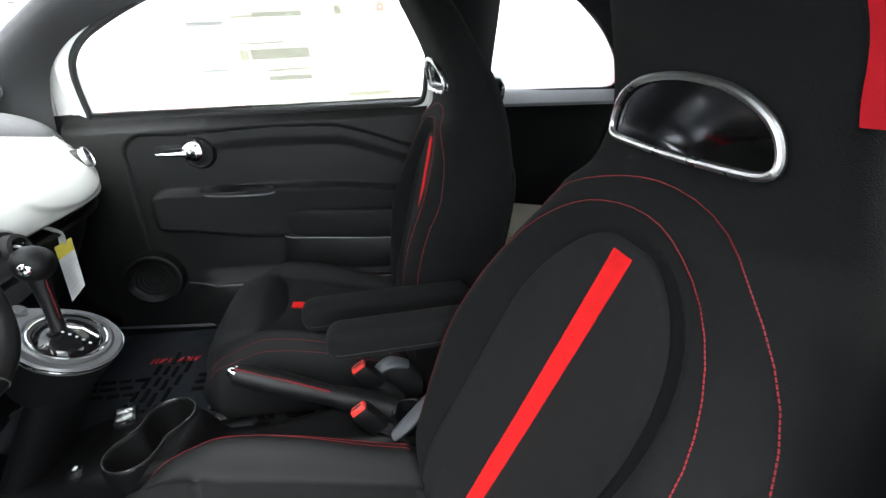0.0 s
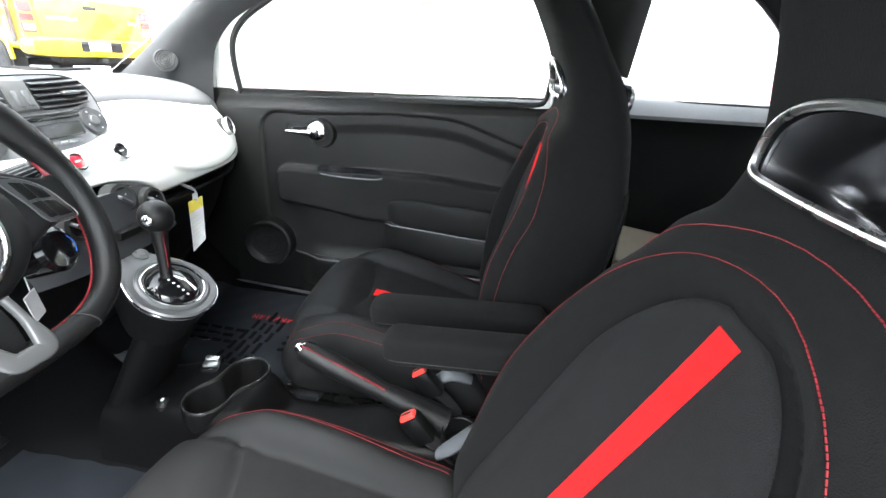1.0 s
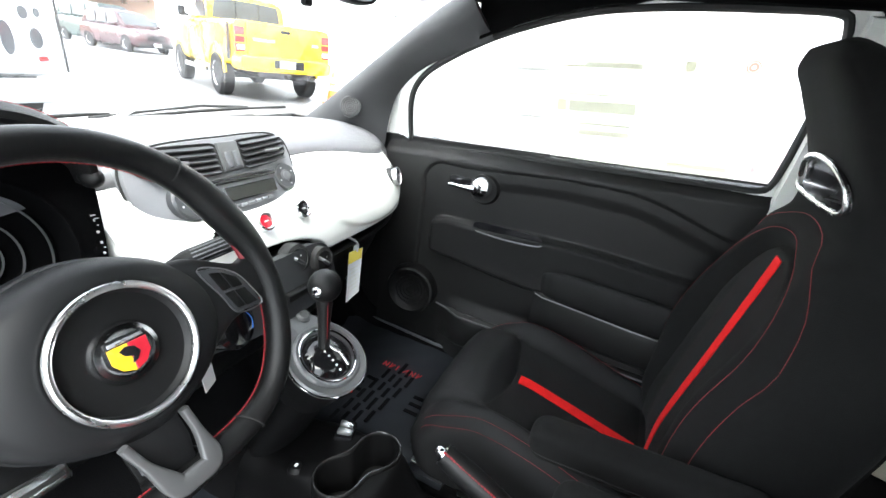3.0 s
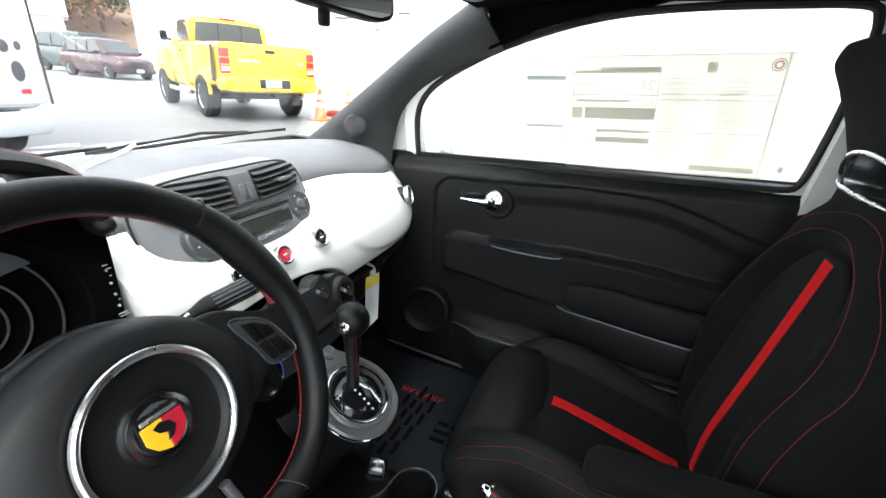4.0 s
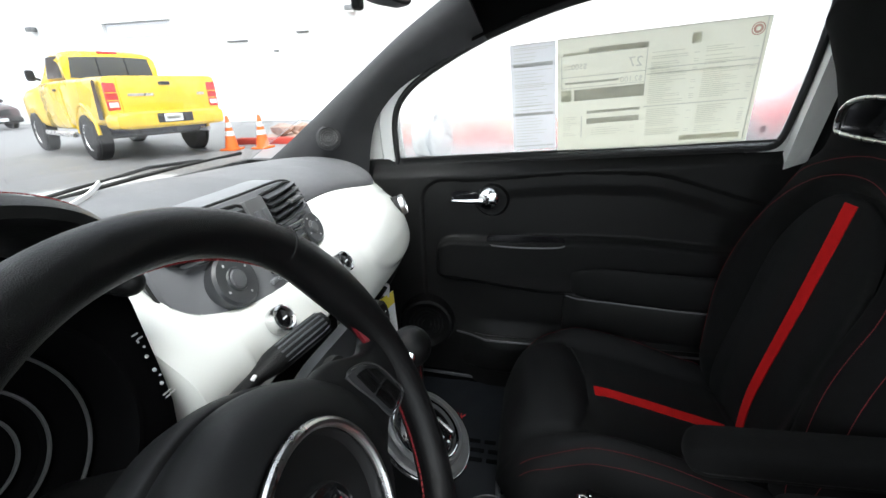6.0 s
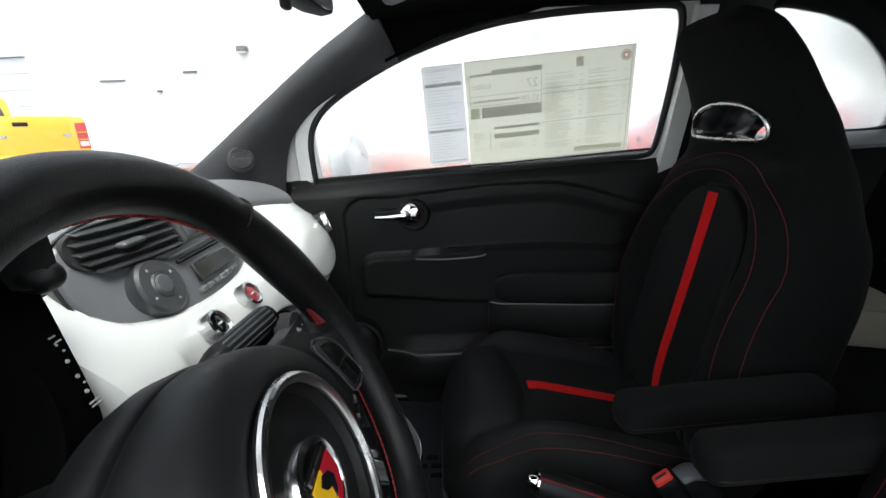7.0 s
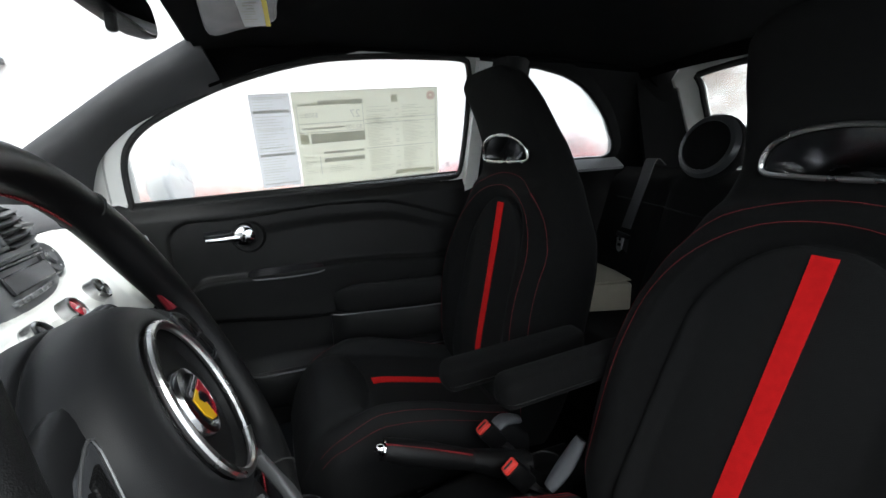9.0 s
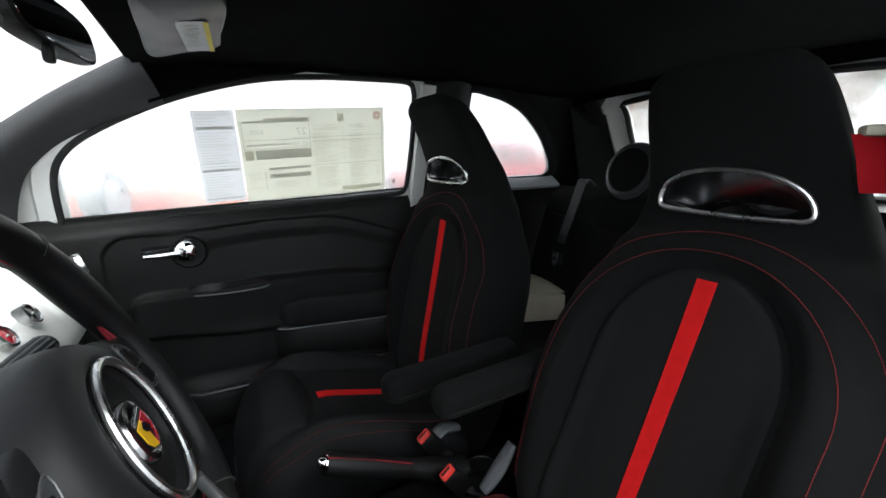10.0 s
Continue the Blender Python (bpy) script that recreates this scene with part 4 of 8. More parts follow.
    # rear shell
    shell = sheet(lambda u, v: bk(lerp_table(SEAT_W, -0.03 + 0.55 * v) * 0.90 * (2 * u - 1), -0.03 + 0.55 * v, seat_rear(lerp_table(SEAT_W, -0.03 + 0.55 * v) * 0.90 * (2 * u - 1), -0.03 + 0.55 * v) + 0.004), 18, 24, 0.004)
    part("rear_cover", shell, FABRIC, s, "plain black backrest cover")
    # cushion
    loops = []
    for i in range(73):
        x = 0.45 + 0.53 * i / 72
        w = 0.245 * sm(0.38, 0.54, x) ** 0.5 if x < 0.54 else 0.245
        ring = []
        for kk in range(121):
            y = w * math.sin(math.pi / 2 * (-1 + 2 * kk / 120))
            ring.append(Vector((sx + x, y0 + y, cush_top(y, x))))
        zb = 0.315 + 0.06 * sm(0.53, 0.45, x)
        for kk in range(1, 20):
            t = kk / 20
            a = math.pi * t
            ring.append(Vector((sx + x, y0 + w * (0.985 - 0.17 * abs(math.sin(a)) ** 0.5) * math.copysign(abs(math.cos(a)) ** 0.3, math.cos(a)), 0.375 - (0.375 - zb) * abs(math.sin(a)) ** 0.35)))
        loops.append(ring)
    part("cushion", rings(loops), CUSHION, s, "smooth charcoal seat cushion with raised sides", angle=60)

    def cins(u, v):
        y = 0.143 * (2 * u - 1)
        x = 0.645 - 0.03 * (2 * u - 1) ** 2 + (0.30 + 0.03 * (2 * u - 1) ** 2) * v
        return Vector((sx + x, y0 + y, cush_top(y, x) + 0.0014 + 0.003 * min(1, 8 * (1 - abs(2 * u - 1)), 10 * v)))
    part("cushion_insert", sheet(cins, 26, 30, -0.004), INSERT, s, "ribbed black cloth cushion insert", angle=80)

    def cband(u, v):
        y = -0.004 + 0.0145 * (2 * u - 1)
        x = 0.656 + 0.28 * v
        return Vector((sx + x, y0 + y, cush_top(y, x) + 0.0062))
    part("cushion_band", sheet(cband, 4, 24, -0.003), REDCLOTH, s, "bright red woven centre band", angle=80)
    for sd in (1, -1):
        for off in (0.208, 0.226):
            pts = []
            for i in range(50):
                x = 0.50 + 0.445 * i / 49
                y = sd * off * sm(0.34, 0.56, x) ** 0.35
                pts.append(Vector((sx + x, y0 + y, cush_top(y, x) + 0.0008)))
            part("cushion_stitching", stitches(pts), THREAD, s, "red stitching along the cushion side", flat=True)
    # base and rails
    part("side_skirt", rings([[Vector((sx + 0.50 + 0.50 * i / 12, y0 + outer * 0.225 + 0.03 * math.cos(a), 0.345 + 0.055 * math.sin(a) + 0.02 * i / 12)) for a in [2 * math.pi * kk / 14 for kk in range(14)]] for i in range(13)]), PLASTIC, s)
    for yy in (-0.17, 0.17):
        part("rail", box((sx + 0.735, y0 + yy, 0.292), (0.53, 0.03, 0.038), 0.004), SATIN if yy < 0 else GREY, s, "steel seat rail")
        part("riser", box((sx + 0.73, y0 + yy, 0.315), (0.44, 0.022, 0.05), 0.003), PLASTIC, s)
    part("front_bar", tube(catmull([(sx + 0.475, y0 - 0.16, 0.335), (sx + 0.455, y0 - 0.14, 0.318), (sx + 0.452, y0, 0.315), (sx + 0.455, y0 + 0.14, 0.318), (sx + 0.475, y0 + 0.16, 0.335)], 5), 0.006, 8), GREY, s, "steel adjusting bar under the cushion")
    # armrest
    end = bk(0, 0.24, 0.05)
    L = end.x + 0.03 - arm_tip[0]
    loops = []
    for i in range(33):
        t = 0.09 * (1 - math.cos(math.pi / 2 * i / 12)) if i < 12 else 0.09 + 0.91 * (i - 12) / 20
        x = arm_tip[0] + L * t
        cap = max(0.04, max(0.0, 1 - (1 - min(1, t / 0.09)) ** 2.4) ** (1 / 2.4))
        if t > 0.93:
            cap *= math.sqrt(max(0.05, 1 - ((t - 0.93) / 0.07) ** 2 * 0.9))
        zc = arm_tip[2] - 0.012 + 0.020 * t
        loops.append([Vector((x, arm_y + 0.031 * cap * math.copysign(abs(math.cos(a)) ** 0.6, math.cos(a)), zc + (0.027 if math.sin(a) > 0 else 0.033) * cap * math.copysign(abs(math.sin(a)) ** 0.62, math.sin(a)))) for a in [2 * math.pi * kk / 24 for kk in range(24)]])
    ar = part("armrest", rings(loops), FABRIC, s, "padded charcoal cloth armrest folded down", angle=60)
    pts = [Vector((arm_tip[0] + L * t - 0.001, arm_y - 0.0315 * (math.sqrt(max(0, 1 - (1 - min(1, t / 0.1)) ** 2)) * 0.94 + 0.06), arm_tip[2] - 0.026 + 0.020 * t)) for t in [i / 30 for i in range(29)]]
    part("armrest_piping", tube(pts, 0.0009, 6), PLASTIC, ar)
    part("armrest_hinge", tube([(end.x, arm_y, end.z - 0.03), (end.x, y0 + math.copysign(0.20, arm_y - y0), end.z - 0.03)], 0.026, 16), PLASTIC, ar)
    # side hem with a small white tag on the door side
    tg_ = bk(outer * 0.252, 0.10, -0.005)
    part("airbag_tag", box(tg_, (0.004, 0.03, 0.018), 0.0008, 1, Euler((0.2, radians(recline), 0.9 * outer)).to_matrix()), WHITEPL, s, "small white cloth tag")
    return s


front_seat(0.0, 0.33, 9.3, "passenger sports seat in charcoal cloth with red centre band", (0.733, 0.0, 0.672), 0.030, 1)
front_seat(-0.016, -0.36, 22.0, "reclined driver sports seat in charcoal cloth with red centre band", (0.79, 0.0, 0.690), -0.092, -1, 0.018)

# ---- rear bench ----
rb = thing("rear_bench", (1.45, 0, 0.30), "black cloth rear bench with a red band", "rear seat")


def rear_back(y, z):
    return 1.578 + (z - 0.79) * 0.30 + 0.012 * math.exp(-((abs(y) - 0.30) / 0.01) ** 2) - 0.02 * math.exp(-((abs(y) - 0.3) / 0.16) ** 4)


part("backrest", sheet(lambda u, v: (rear_back(-0.56 + 1.12 * u, 0.50 + 0.52 * v) + 0.05 * sm(0.88, 1.0, v) ** 2, -0.56 + 1.12 * u, 0.50 + 0.52 * v), 80, 40, -0.09), FABRIC, rb, "black cloth backrest")
part("seam", tube([(rear_back(y, 0.90) - 0.001, y, 0.90 - 0.02 * math.cos(6 * y)) for y in [-0.5 + i / 40 for i in range(41)]], 0.003, 6), CROWN, rb)
part("cushion", rings([[Vector((1.22 + 0.40 * i / 16, 0.56 * math.copysign(abs(math.cos(a)) ** 0.25, math.cos(a)), 0.45 + (0.125 - 0.02 * i / 16) * math.copysign(abs(math.sin(a)) ** 0.4, math.sin(a)) * min(1, 0.75 + i / 8))) for a in [2 * math.pi * k / 40 for k in range(40)]] for i in range(17)]), FABRIC, rb)
for sd in (1, -1):
    part("backrest_band", sheet(lambda u, v: (rear_back(sd * 0.125, 0.55 + 0.34 * v) - 0.026 - 0.006, sd * 0.125 - 0.016 + 0.032 * u, 0.55 + 0.33 * v), 3, 14, 0.003), REDCLOTH, rb, "red woven band")
    rh = thing("rear_head_restraint", (1.67, sd * 0.245, 1.0), "round black rear head restraint", "head restraint", group="rear head restraints")
    m = axes((1.668, sd * 0.212, 1.083), (-0.96, 0, 0.27))
    part("pad", lathe([(0.0001, 0.030), (0.040, 0.030), (0.058, 0.027), (0.066, 0.024), (0.082, 0.022), (0.093, 0.012), (0.097, -0.005), (0.092, -0.03), (0.07, -0.045), (0.0001, -0.05)], m, 40), FABRIC, rh)
    part("rim", lathe([(0.070, 0.018), (0.073, 0.027), (0.084, 0.025), (0.094, 0.012), (0.092, 0.008)], m, 40), DARKGREY, rh, "dark grey plastic outer rim")
    for k in (-0.03, 0.03):
        part("post", tube([(1.671, sd * 0.212 + k, 1.000), (1.676, sd * 0.212 + k, 0.96)], 0.006, 8), CHROME, rh)

# rear belt with its tongue
bl = thing("rear_seat_belt", (1.60, 0.43, 0.62), "dark grey rear seat belt with a bright steel tongue", "seat belt")


def strap(pts, half, th=0.0016, across=(0.15, 1, 0)):
    pts = [Vector(p) for p in catmull(pts, 6)]
    loops = []
    for i, p in enumerate(pts):
        d = (pts[min(len(pts) - 1, i + 1)] - pts[max(0, i - 1)]).normalized()
        s_ = Vector(across)
        s_ = (s_ - d * s_.dot(d)).normalized()
        n_ = d.cross(s_)
        loops.append([p + s_ * half + n_ * th, p - s_ * half + n_ * th, p - s_ * half - n_ * th, p + s_ * half - n_ * th])
    return rings(loops)


part("webbing", strap([(1.715, 0.425, 1.030), (1.662, 0.414, 1.046), (1.606, 0.394, 0.965), (1.556, 0.400, 0.825)], 0.023), WEB, bl)
tgm = part("tongue_grip", box((1.551, 0.405, 0.800), (0.014, 0.056, 0.016), 0.004, 2, Euler((0.15, 0.25, 0)).to_matrix()), PLASTIC, bl)
tp = prism([(1.539, 0.389, 0.792), (1.539, 0.421, 0.792), (1.535, 0.417, 0.755), (1.534, 0.409, 0.746), (1.534, 0.401, 0.746), (1.535, 0.393, 0.755)], (0.003, 0, 0.0005), 0.0006, 1)
tn = part("tongue", tp, SATIN, bl, "bright steel tongue")
part("tongue_slot", box((1.535, 0.405, 0.770), (0.004, 0.013, 0.011), 0.001, 1), RUBBER, tn)
part("lower_webbing", strap([(1.558, 0.407, 0.80), (1.548, 0.403, 0.72), (1.538, 0.40, 0.60)], 0.024), WEB, bl)

# beige carton on the rear seat
bx = thing("cardboard_box", (1.36, 0.35, 0.55), "beige folded cardboard carton lying on the rear seat", "box")
BXM = Matrix.Translation((1.425, 0.475, 0.575)) @ Matrix.Rotation(radians(-17), 4, "Z")
bxb = box((0, 0, 0.045), (0.25, 0.28, 0.09), 0.006, 2)
bxb.transform(BXM)
part("body", bxb, BEIGE, bx)
for k, (sx_, tilt) in enumerate(((-1, 2.0), (1, -3.0))):
    fl = box((sx_ * 0.0635, 0, 0.096), (0.123, 0.284, 0.004), 0.0015, 1)
    fl.transform(BXM @ pose(0, 0, 0, 0, tilt, 0))
    part("flap", fl, BEIGE, bx)

for k in (-0.012, 0.012):
    pr_ = box((-0.08 + k, -0.12, 0.0985), (0.006, 0.03, 0.0008), 0.0002, 1)
    pr_.transform(BXM)
    part("print_bar", pr_, RUBBER, bx)

# red strap by the driver's door pillar
rs = thing("red_strap", (1.19, -0.535, 1.05), "bright red cloth strap hanging beside the driver seat", "strap")
part("webbing", rings([[Vector((1.178 + 0.012 * t + 0.003 * math.sin(5 * t), -0.508 - 0.012 * t, 1.160 - 0.072 * t)) + Vector((0.010, -0.015 + 0.004 * t, 0)) * math.cos(q) + Vector((0.002, 0.002, 0)) * math.sin(q) for q in [2 * math.pi * k / 12 for k in range(12)]] for t in [i / 14 for i in range(15)]]), DULLRED, rs)
part("hook", box((1.182, -0.512, 1.164), (0.03, 0.03, 0.014), 0.005, 2, Euler((0, 0, -0.95)).to_matrix()), BEIGE, rs)


# ---- dashboard ----
FACE = [(0.72, 0.190), (0.79, 0.229), (0.82, 0.229), (0.86, 0.219), (0.90, 0.192), (0.94, 0.148), (0.972, 0.108), (1.0, 0.088), (1.03, 0.055)]


def face_x(y, z):
    return lerp_table(FACE, z) - 0.125 * min(1.12, abs(y) / 0.62) ** 5


dash = thing("dashboard", (0.0, 0.0, 0.55), "retro dashboard with pearl white face and dark grey top", "dashboard")


# white face, with an arched opening over the heater panel and a scoop beside the steering column
def hood_lift(y):
    return 0.055 * math.sqrt(max(0.0, 1 - ((y + 0.012) / 0.145) ** 2)) if abs(y + 0.012) < 0.145 else 0.0


def face_low(y):
    return 0.793 + hood_lift(y) + 0.02 * sm(0.45, 0.64, y) + 0.05 * sm(0.60, 0.66, y)


def face_top(y):
    return 0.976 - 0.045 * sm(0.2, 0.60, abs(y)) - 0.06 * sm(0.585, 0.66, abs(y))


def white_face(u, v):
    y = -0.655 + 1.31 * u
    z0, z1 = face_low(y), face_top(y)
    z = z0 + (z1 - z0) * v
    x = face_x(y, z)
    x -= 0.022 * sm(0.10, 0.0, v) ** 2                                   # lower lip turns under
    x -= 0.055 * math.exp(-((y + 0.205) / 0.085) ** 2) * sm(0.62, 0.0, v)   # scoop by the column
    # glove lid: an oval field slightly proud
    e = ((y - 0.36) / 0.185) ** 2 + ((z - 0.875) / 0.062) ** 2
    x += 0.006 * sm(1.15, 0.8, e)
    # recess behind the centre unit
    e = (abs(y + 0.014) / 0.164) ** 3 + (abs(z - 0.975) / 0.060) ** 3
    x -= 0.035 * sm(1.05, 0.90, e)
    # the face stops at the instrument cluster
    x -= 0.20 * sm(-0.233, -0.240, y) * sm(-0.498, -0.490, y)
    return (x, y, z)


part("white_face", sheet(white_face, 330, 70, 0.012), PEARL, dash, "pearl white lacquered face panel", angle=50)


# grey top pad back to the windscreen
def top_pad(u, v):
    y = -0.66 + 1.32 * u
    z0 = face_top(y) + 0.001
    x0 = face_x(y, z0) - 0.001
    crest = 1.026 - 0.040 * (abs(y) / 0.62) ** 2.5 + 0.012 * math.exp(-((y + 0.015) / 0.16) ** 4)
    xc = -0.03 - 0.07 * (abs(y) / 0.62) ** 2
    xe, ze = -0.31 + 0.06 * (abs(y) / 0.62) ** 2, 0.985 - 0.03 * (abs(y) / 0.62) ** 2
    if v < 0.45:
        t = v / 0.45
        a = t * math.pi / 2
        return (x0 + (xc - x0) * (1 - math.cos(a)), y, z0 + (crest - z0) * math.sin(a))
    t = (v - 0.45) / 0.55
    return (xc + (xe - xc) * t, y, crest + (ze - crest) * t * t)


part("top_pad", sheet(top_pad, 60, 30, 0.012), SOFT, dash, "dark grey grained dashboard top", angle=60)
part("demister_slot", box((-0.20, 0.0, 1.004), (0.02, 0.70, 0.006), 0.003, 1), RUBBER, dash)
# black lower part
part("lower_panel", sheet(lambda u, v: (face_x(-0.65 + 1.3 * u, 0.80) - 0.05 - 0.22 * v**1.6, -0.65 + 1.3 * u, 0.82 - 0.40 * v), 40, 16, 0.012), PLASTIC, dash, "black lower dashboard")
part("parcel_lip", tube([(face_x(y, 0.80) - 0.035, y, 0.765) for y in [0.14 + 0.48 * i / 20 for i in range(21)]], 0.014, 10, flat=0.7), PLASTIC, dash)

# centre unit: vents above, radio below
CU = -0.014


def cu_x(y, z):
    return 0.152 - (z - 0.955) * 0.42 - 0.10 * ((y - CU) / 0.3) ** 2


def cu_outline(t, g=1.0):
    a = 2 * math.pi * t
    c, s_ = math.cos(a), math.sin(a)
    hy = 0.163
    y = CU + g * hy * math.copysign(abs(c) ** 0.62, c)
    z = 0.966 + g * ((0.068 if s_ > 0 else 0.052) * math.copysign(abs(s_) ** (0.55 if s_ > 0 else 0.85), s_))
    return y, z


loops = []
for g, off in ((1.03, -0.045), (1.03, -0.002), (1.0, 0.004), (0.5, 0.004), (0.05, 0.004)):
    loops.append([Vector((cu_x(*cu_outline(k / 72, g)) + off, *cu_outline(k / 72, g))) for k in range(72)])
part("centre_unit", rings(loops), UNIT, dash, "grey centre unit with air vents and radio")


def vent(y0, y1, flip):
    """A louvred vent between y0 and y1; flip: the rounded end is on the lower y side."""
    zc, hh = 1.005, 0.0235
    back = []
    n = 40

    def outline(t, g):
        a = 2 * math.pi * t
        c, s_ = math.cos(a), math.sin(a)
        out_end = (c > 0) != flip
        ex = 0.75 if out_end else 0.18
        yc, hy = 0.5 * (y0 + y1), 0.5 * (y1 - y0)
        return yc + g * hy * math.copysign(abs(c) ** ex, c), zc + g * hh * math.copysign(abs(s_) ** (0.7 if out_end else 0.3), s_)
    v = part("air_vent", rings([[Vector((cu_x(*outline(k / n, g)) + o, *outline(k / n, g))) for k in range(n)] for g, o in ((1.05, 0.003), (1.04, 0.008), (1.0, 0.0075), (0.98, 0.0055), (0.5, 0.0048), (0.05, 0.0048))]), RUBBER, dash, "black louvred air vent")
    for k in range(5):
        z = zc - hh + hh * 2 * (k + 0.5) / 5
        f = math.sqrt(max(0.1, 1 - ((z - zc) / hh) ** 2 * 0.55))
        ya = y0 + (0.006 if not flip else (1 - f) * (y1 - y0) * 0.3 + 0.004)
        yb = y1 - (0.006 if flip else (1 - f) * (y1 - y0) * 0.3 + 0.004)
        yy = [ya + (yb - ya) * i / 8 for i in range(9)]
        lp = [[Vector((cu_x(y, z) + 0.0075 + dx, y, z + dz)) for dx, dz in ((0.007, -0.0022), (0.007, -0.0008), (-0.004, 0.0014), (-0.004, 0.0004))] for y in yy]
        part("slat", rings(lp), DARKGREY, v)
    ym = 0.5 * (y0 + y1) + (0.01 if not flip else -0.01)
    part("vent_tab", box((cu_x(ym, zc) + 0.016, ym, zc), (0.012, 0.034, 0.006), 0.002, 1), SILVER, v, "satin thumb tab")
    return v


vent(CU + 0.021, CU + 0.147, False)
vent(CU - 0.147, CU - 0.021, True)
sw = part("switch_block", box((cu_x(CU, 1.005) + 0.005, CU, 1.005), (0.014, 0.040, 0.050), 0.003, 2, Euler((0, -0.38, 0)).to_matrix()), SILVER, dash, "silver switch block between the vents")
for yy in (CU - 0.008, CU + 0.008):
    part("rocker", box((cu_x(yy, 1.0) + 0.012, yy, 1.002), (0.006, 0.009, 0.026), 0.002, 2, Euler((0, -0.38, 0)).to_matrix()), GREY, sw)
for y, r_ in ((CU - 0.088, 0.034), (CU + 0.118, 0.026)):
    km = axes((cu_x(y, 0.950) + 0.004, y, 0.950), (0.9, 0, 0.42))
    kn = part("radio_knob", lathe([(0.0001, 0.0095), (r_ * 0.42, 0.0095), (r_ * 0.46, 0.0075), (r_ * 0.90, 0.0085), (r_, 0.0055), (r_, -0.012)], km, 40), DARKGREY, dash, "round dark grey radio control")
    part("knob_cap", lathe([(0.0001, 0.0112), (r_ * 0.30, 0.0110), (r_ * 0.36, 0.0095)], km, 24), GREY, kn)
    for k in range(4):
        part("knob_mark", lathe([(0.0001, 0.0006), (0.0016, 0.0005), (0.0018, 0.0)], km @ Matrix.Translation((r_ * 0.68 * math.cos(k * 1.5708 + 0.4), r_ * 0.68 * math.sin(k * 1.5708 + 0.4), 0.0082)), 8), SYMBOL, kn)
RT = Euler((0, -0.38, 0)).to_matrix()
part("disc_slot", box((cu_x(CU, 0.967) + 0.005, CU + 0.018, 0.967), (0.006, 0.136, 0.006), 0.002, 1, RT), GLOSS, dash, "dark disc slot")
part("slot_trim", box((cu_x(CU, 0.973) + 0.004, CU + 0.018, 0.974), (0.008, 0.140, 0.003), 0.001, 1, RT), SILVER, dash)
part("display", box((cu_x(CU, 0.946) + 0.006, CU + 0.022, 0.947), (0.005, 0.112, 0.025), 0.002, 1, RT), GLOSS, dash, "dark radio display")
for k in range(7):
    yb = CU - 0.036 + 0.016 * k
    part("radio_key", box((cu_x(yb, 0.926) + 0.006, yb, 0.927), (0.006, 0.0125, 0.0065), 0.0015, 1, RT), UNIT, dash)
part("unit_rim", tube([Vector((cu_x(*cu_outline(k / 72, 1.03)) + 0.001, *cu_outline(k / 72, 1.03))) for k in range(72)], 0.0020, 6, closed=True), RUBBER, dash, "thin dark joint")
# three round push buttons
for y, mm, lab in ((-0.097, GLOSS, "black push button with chrome ring"), (-0.006, CRIMSON, "red hazard button with chrome ring"), (0.089, GLOSS, "black push button with chrome ring")):
    m = axes((0.2055, y, 0.9005), (0.84, 0, 0.54))
    b_ = part("push_button", lathe([(0.0001, 0.0025), (0.008, 0.0022), (0.0125, 0.0005), (0.0125, -0.010)], m, 28), mm, dash, lab)
    part("button_ring", lathe([(0.0123, -0.006), (0.0126, 0.0026), (0.0148, 0.0046), (0.0176, 0.0030), (0.0186, -0.012)], m, 32), SATIN, b_)
    part("button_mark", box(m @ Vector((0, 0, 0.0026)), (0.0012, 0.009, 0.0022), 0.0004, 1, Euler((0, -0.6, 0)).to_matrix()), WHITEPL, b_)
# heater panel under the arch
hp = part("heater_panel", sheet(lambda u, v: (0.232 + 0.024 * v - 0.9 * (u - 0.5) ** 2 * 0.10, CU - 0.150 + 0.30 * u, (0.842 - 0.115 * v) - 0.05 * (2 * u - 1) ** 4 * (1 - v)), 30, 16, 0.02), DARKGREY, dash, "grey heater control panel")
for (x, y, z), r in (((0.240, 0.024, 0.824), 0.031), ((0.254, 0.080, 0.806), 0.028), ((0.252, -0.085, 0.812), 0.026)):
    m = axes((x, y, z), (0.95, 0, 0.22))
    kb = part("heater_knob", lathe([(0.0001, 0.004), (r * 0.60, 0.004), (r * 0.72, 0.014), (r * 0.95, 0.012), (r, 0.004), (r * 1.05, -0.01)], m, 36), RUBBER, dash, "round black heater knob")
    part("knob_grip", box(m @ Vector((0, 0, 0.010)), (0.020, 0.007, r * 1.1), 0.003, 2, Euler((0.9, 0.2, 0)).to_matrix()), GREY, kb)
    part("knob_mark", box(m @ Vector((0, r * 0.3, 0.020)), (0.001, 0.003, 0.003), 0.0005, 1), WHITEPL, kb)
part("heater_key", box((0.268, 0.010, 0.772), (0.016, 0.074, 0.018), 0.004, 2, Euler((0.0, 0.2, 0.0)).to_matrix()), PLASTIC, dash)
part("blue_mark", tube([axes((0.332, -0.184, 0.826), (0.9, 0.1, 0.3)) @ Vector((0.021 * math.cos(a), 0.021 * math.sin(a), 0.0068)) for a in [-0.6 + 1.3 * k / 10 for k in range(11)]], 0.0008, 5), BLUE, dash, "short blue printed arc")
part("end_dial", lathe([(0.0001, 0.002), (0.019, 0.003), (0.026, 0.006), (0.033, 0.0), (0.034, -0.05)], axes((0.330, -0.184, 0.826), (0.9, 0.1, 0.3)), 32), GLOSS, dash, "black dial beside the column")
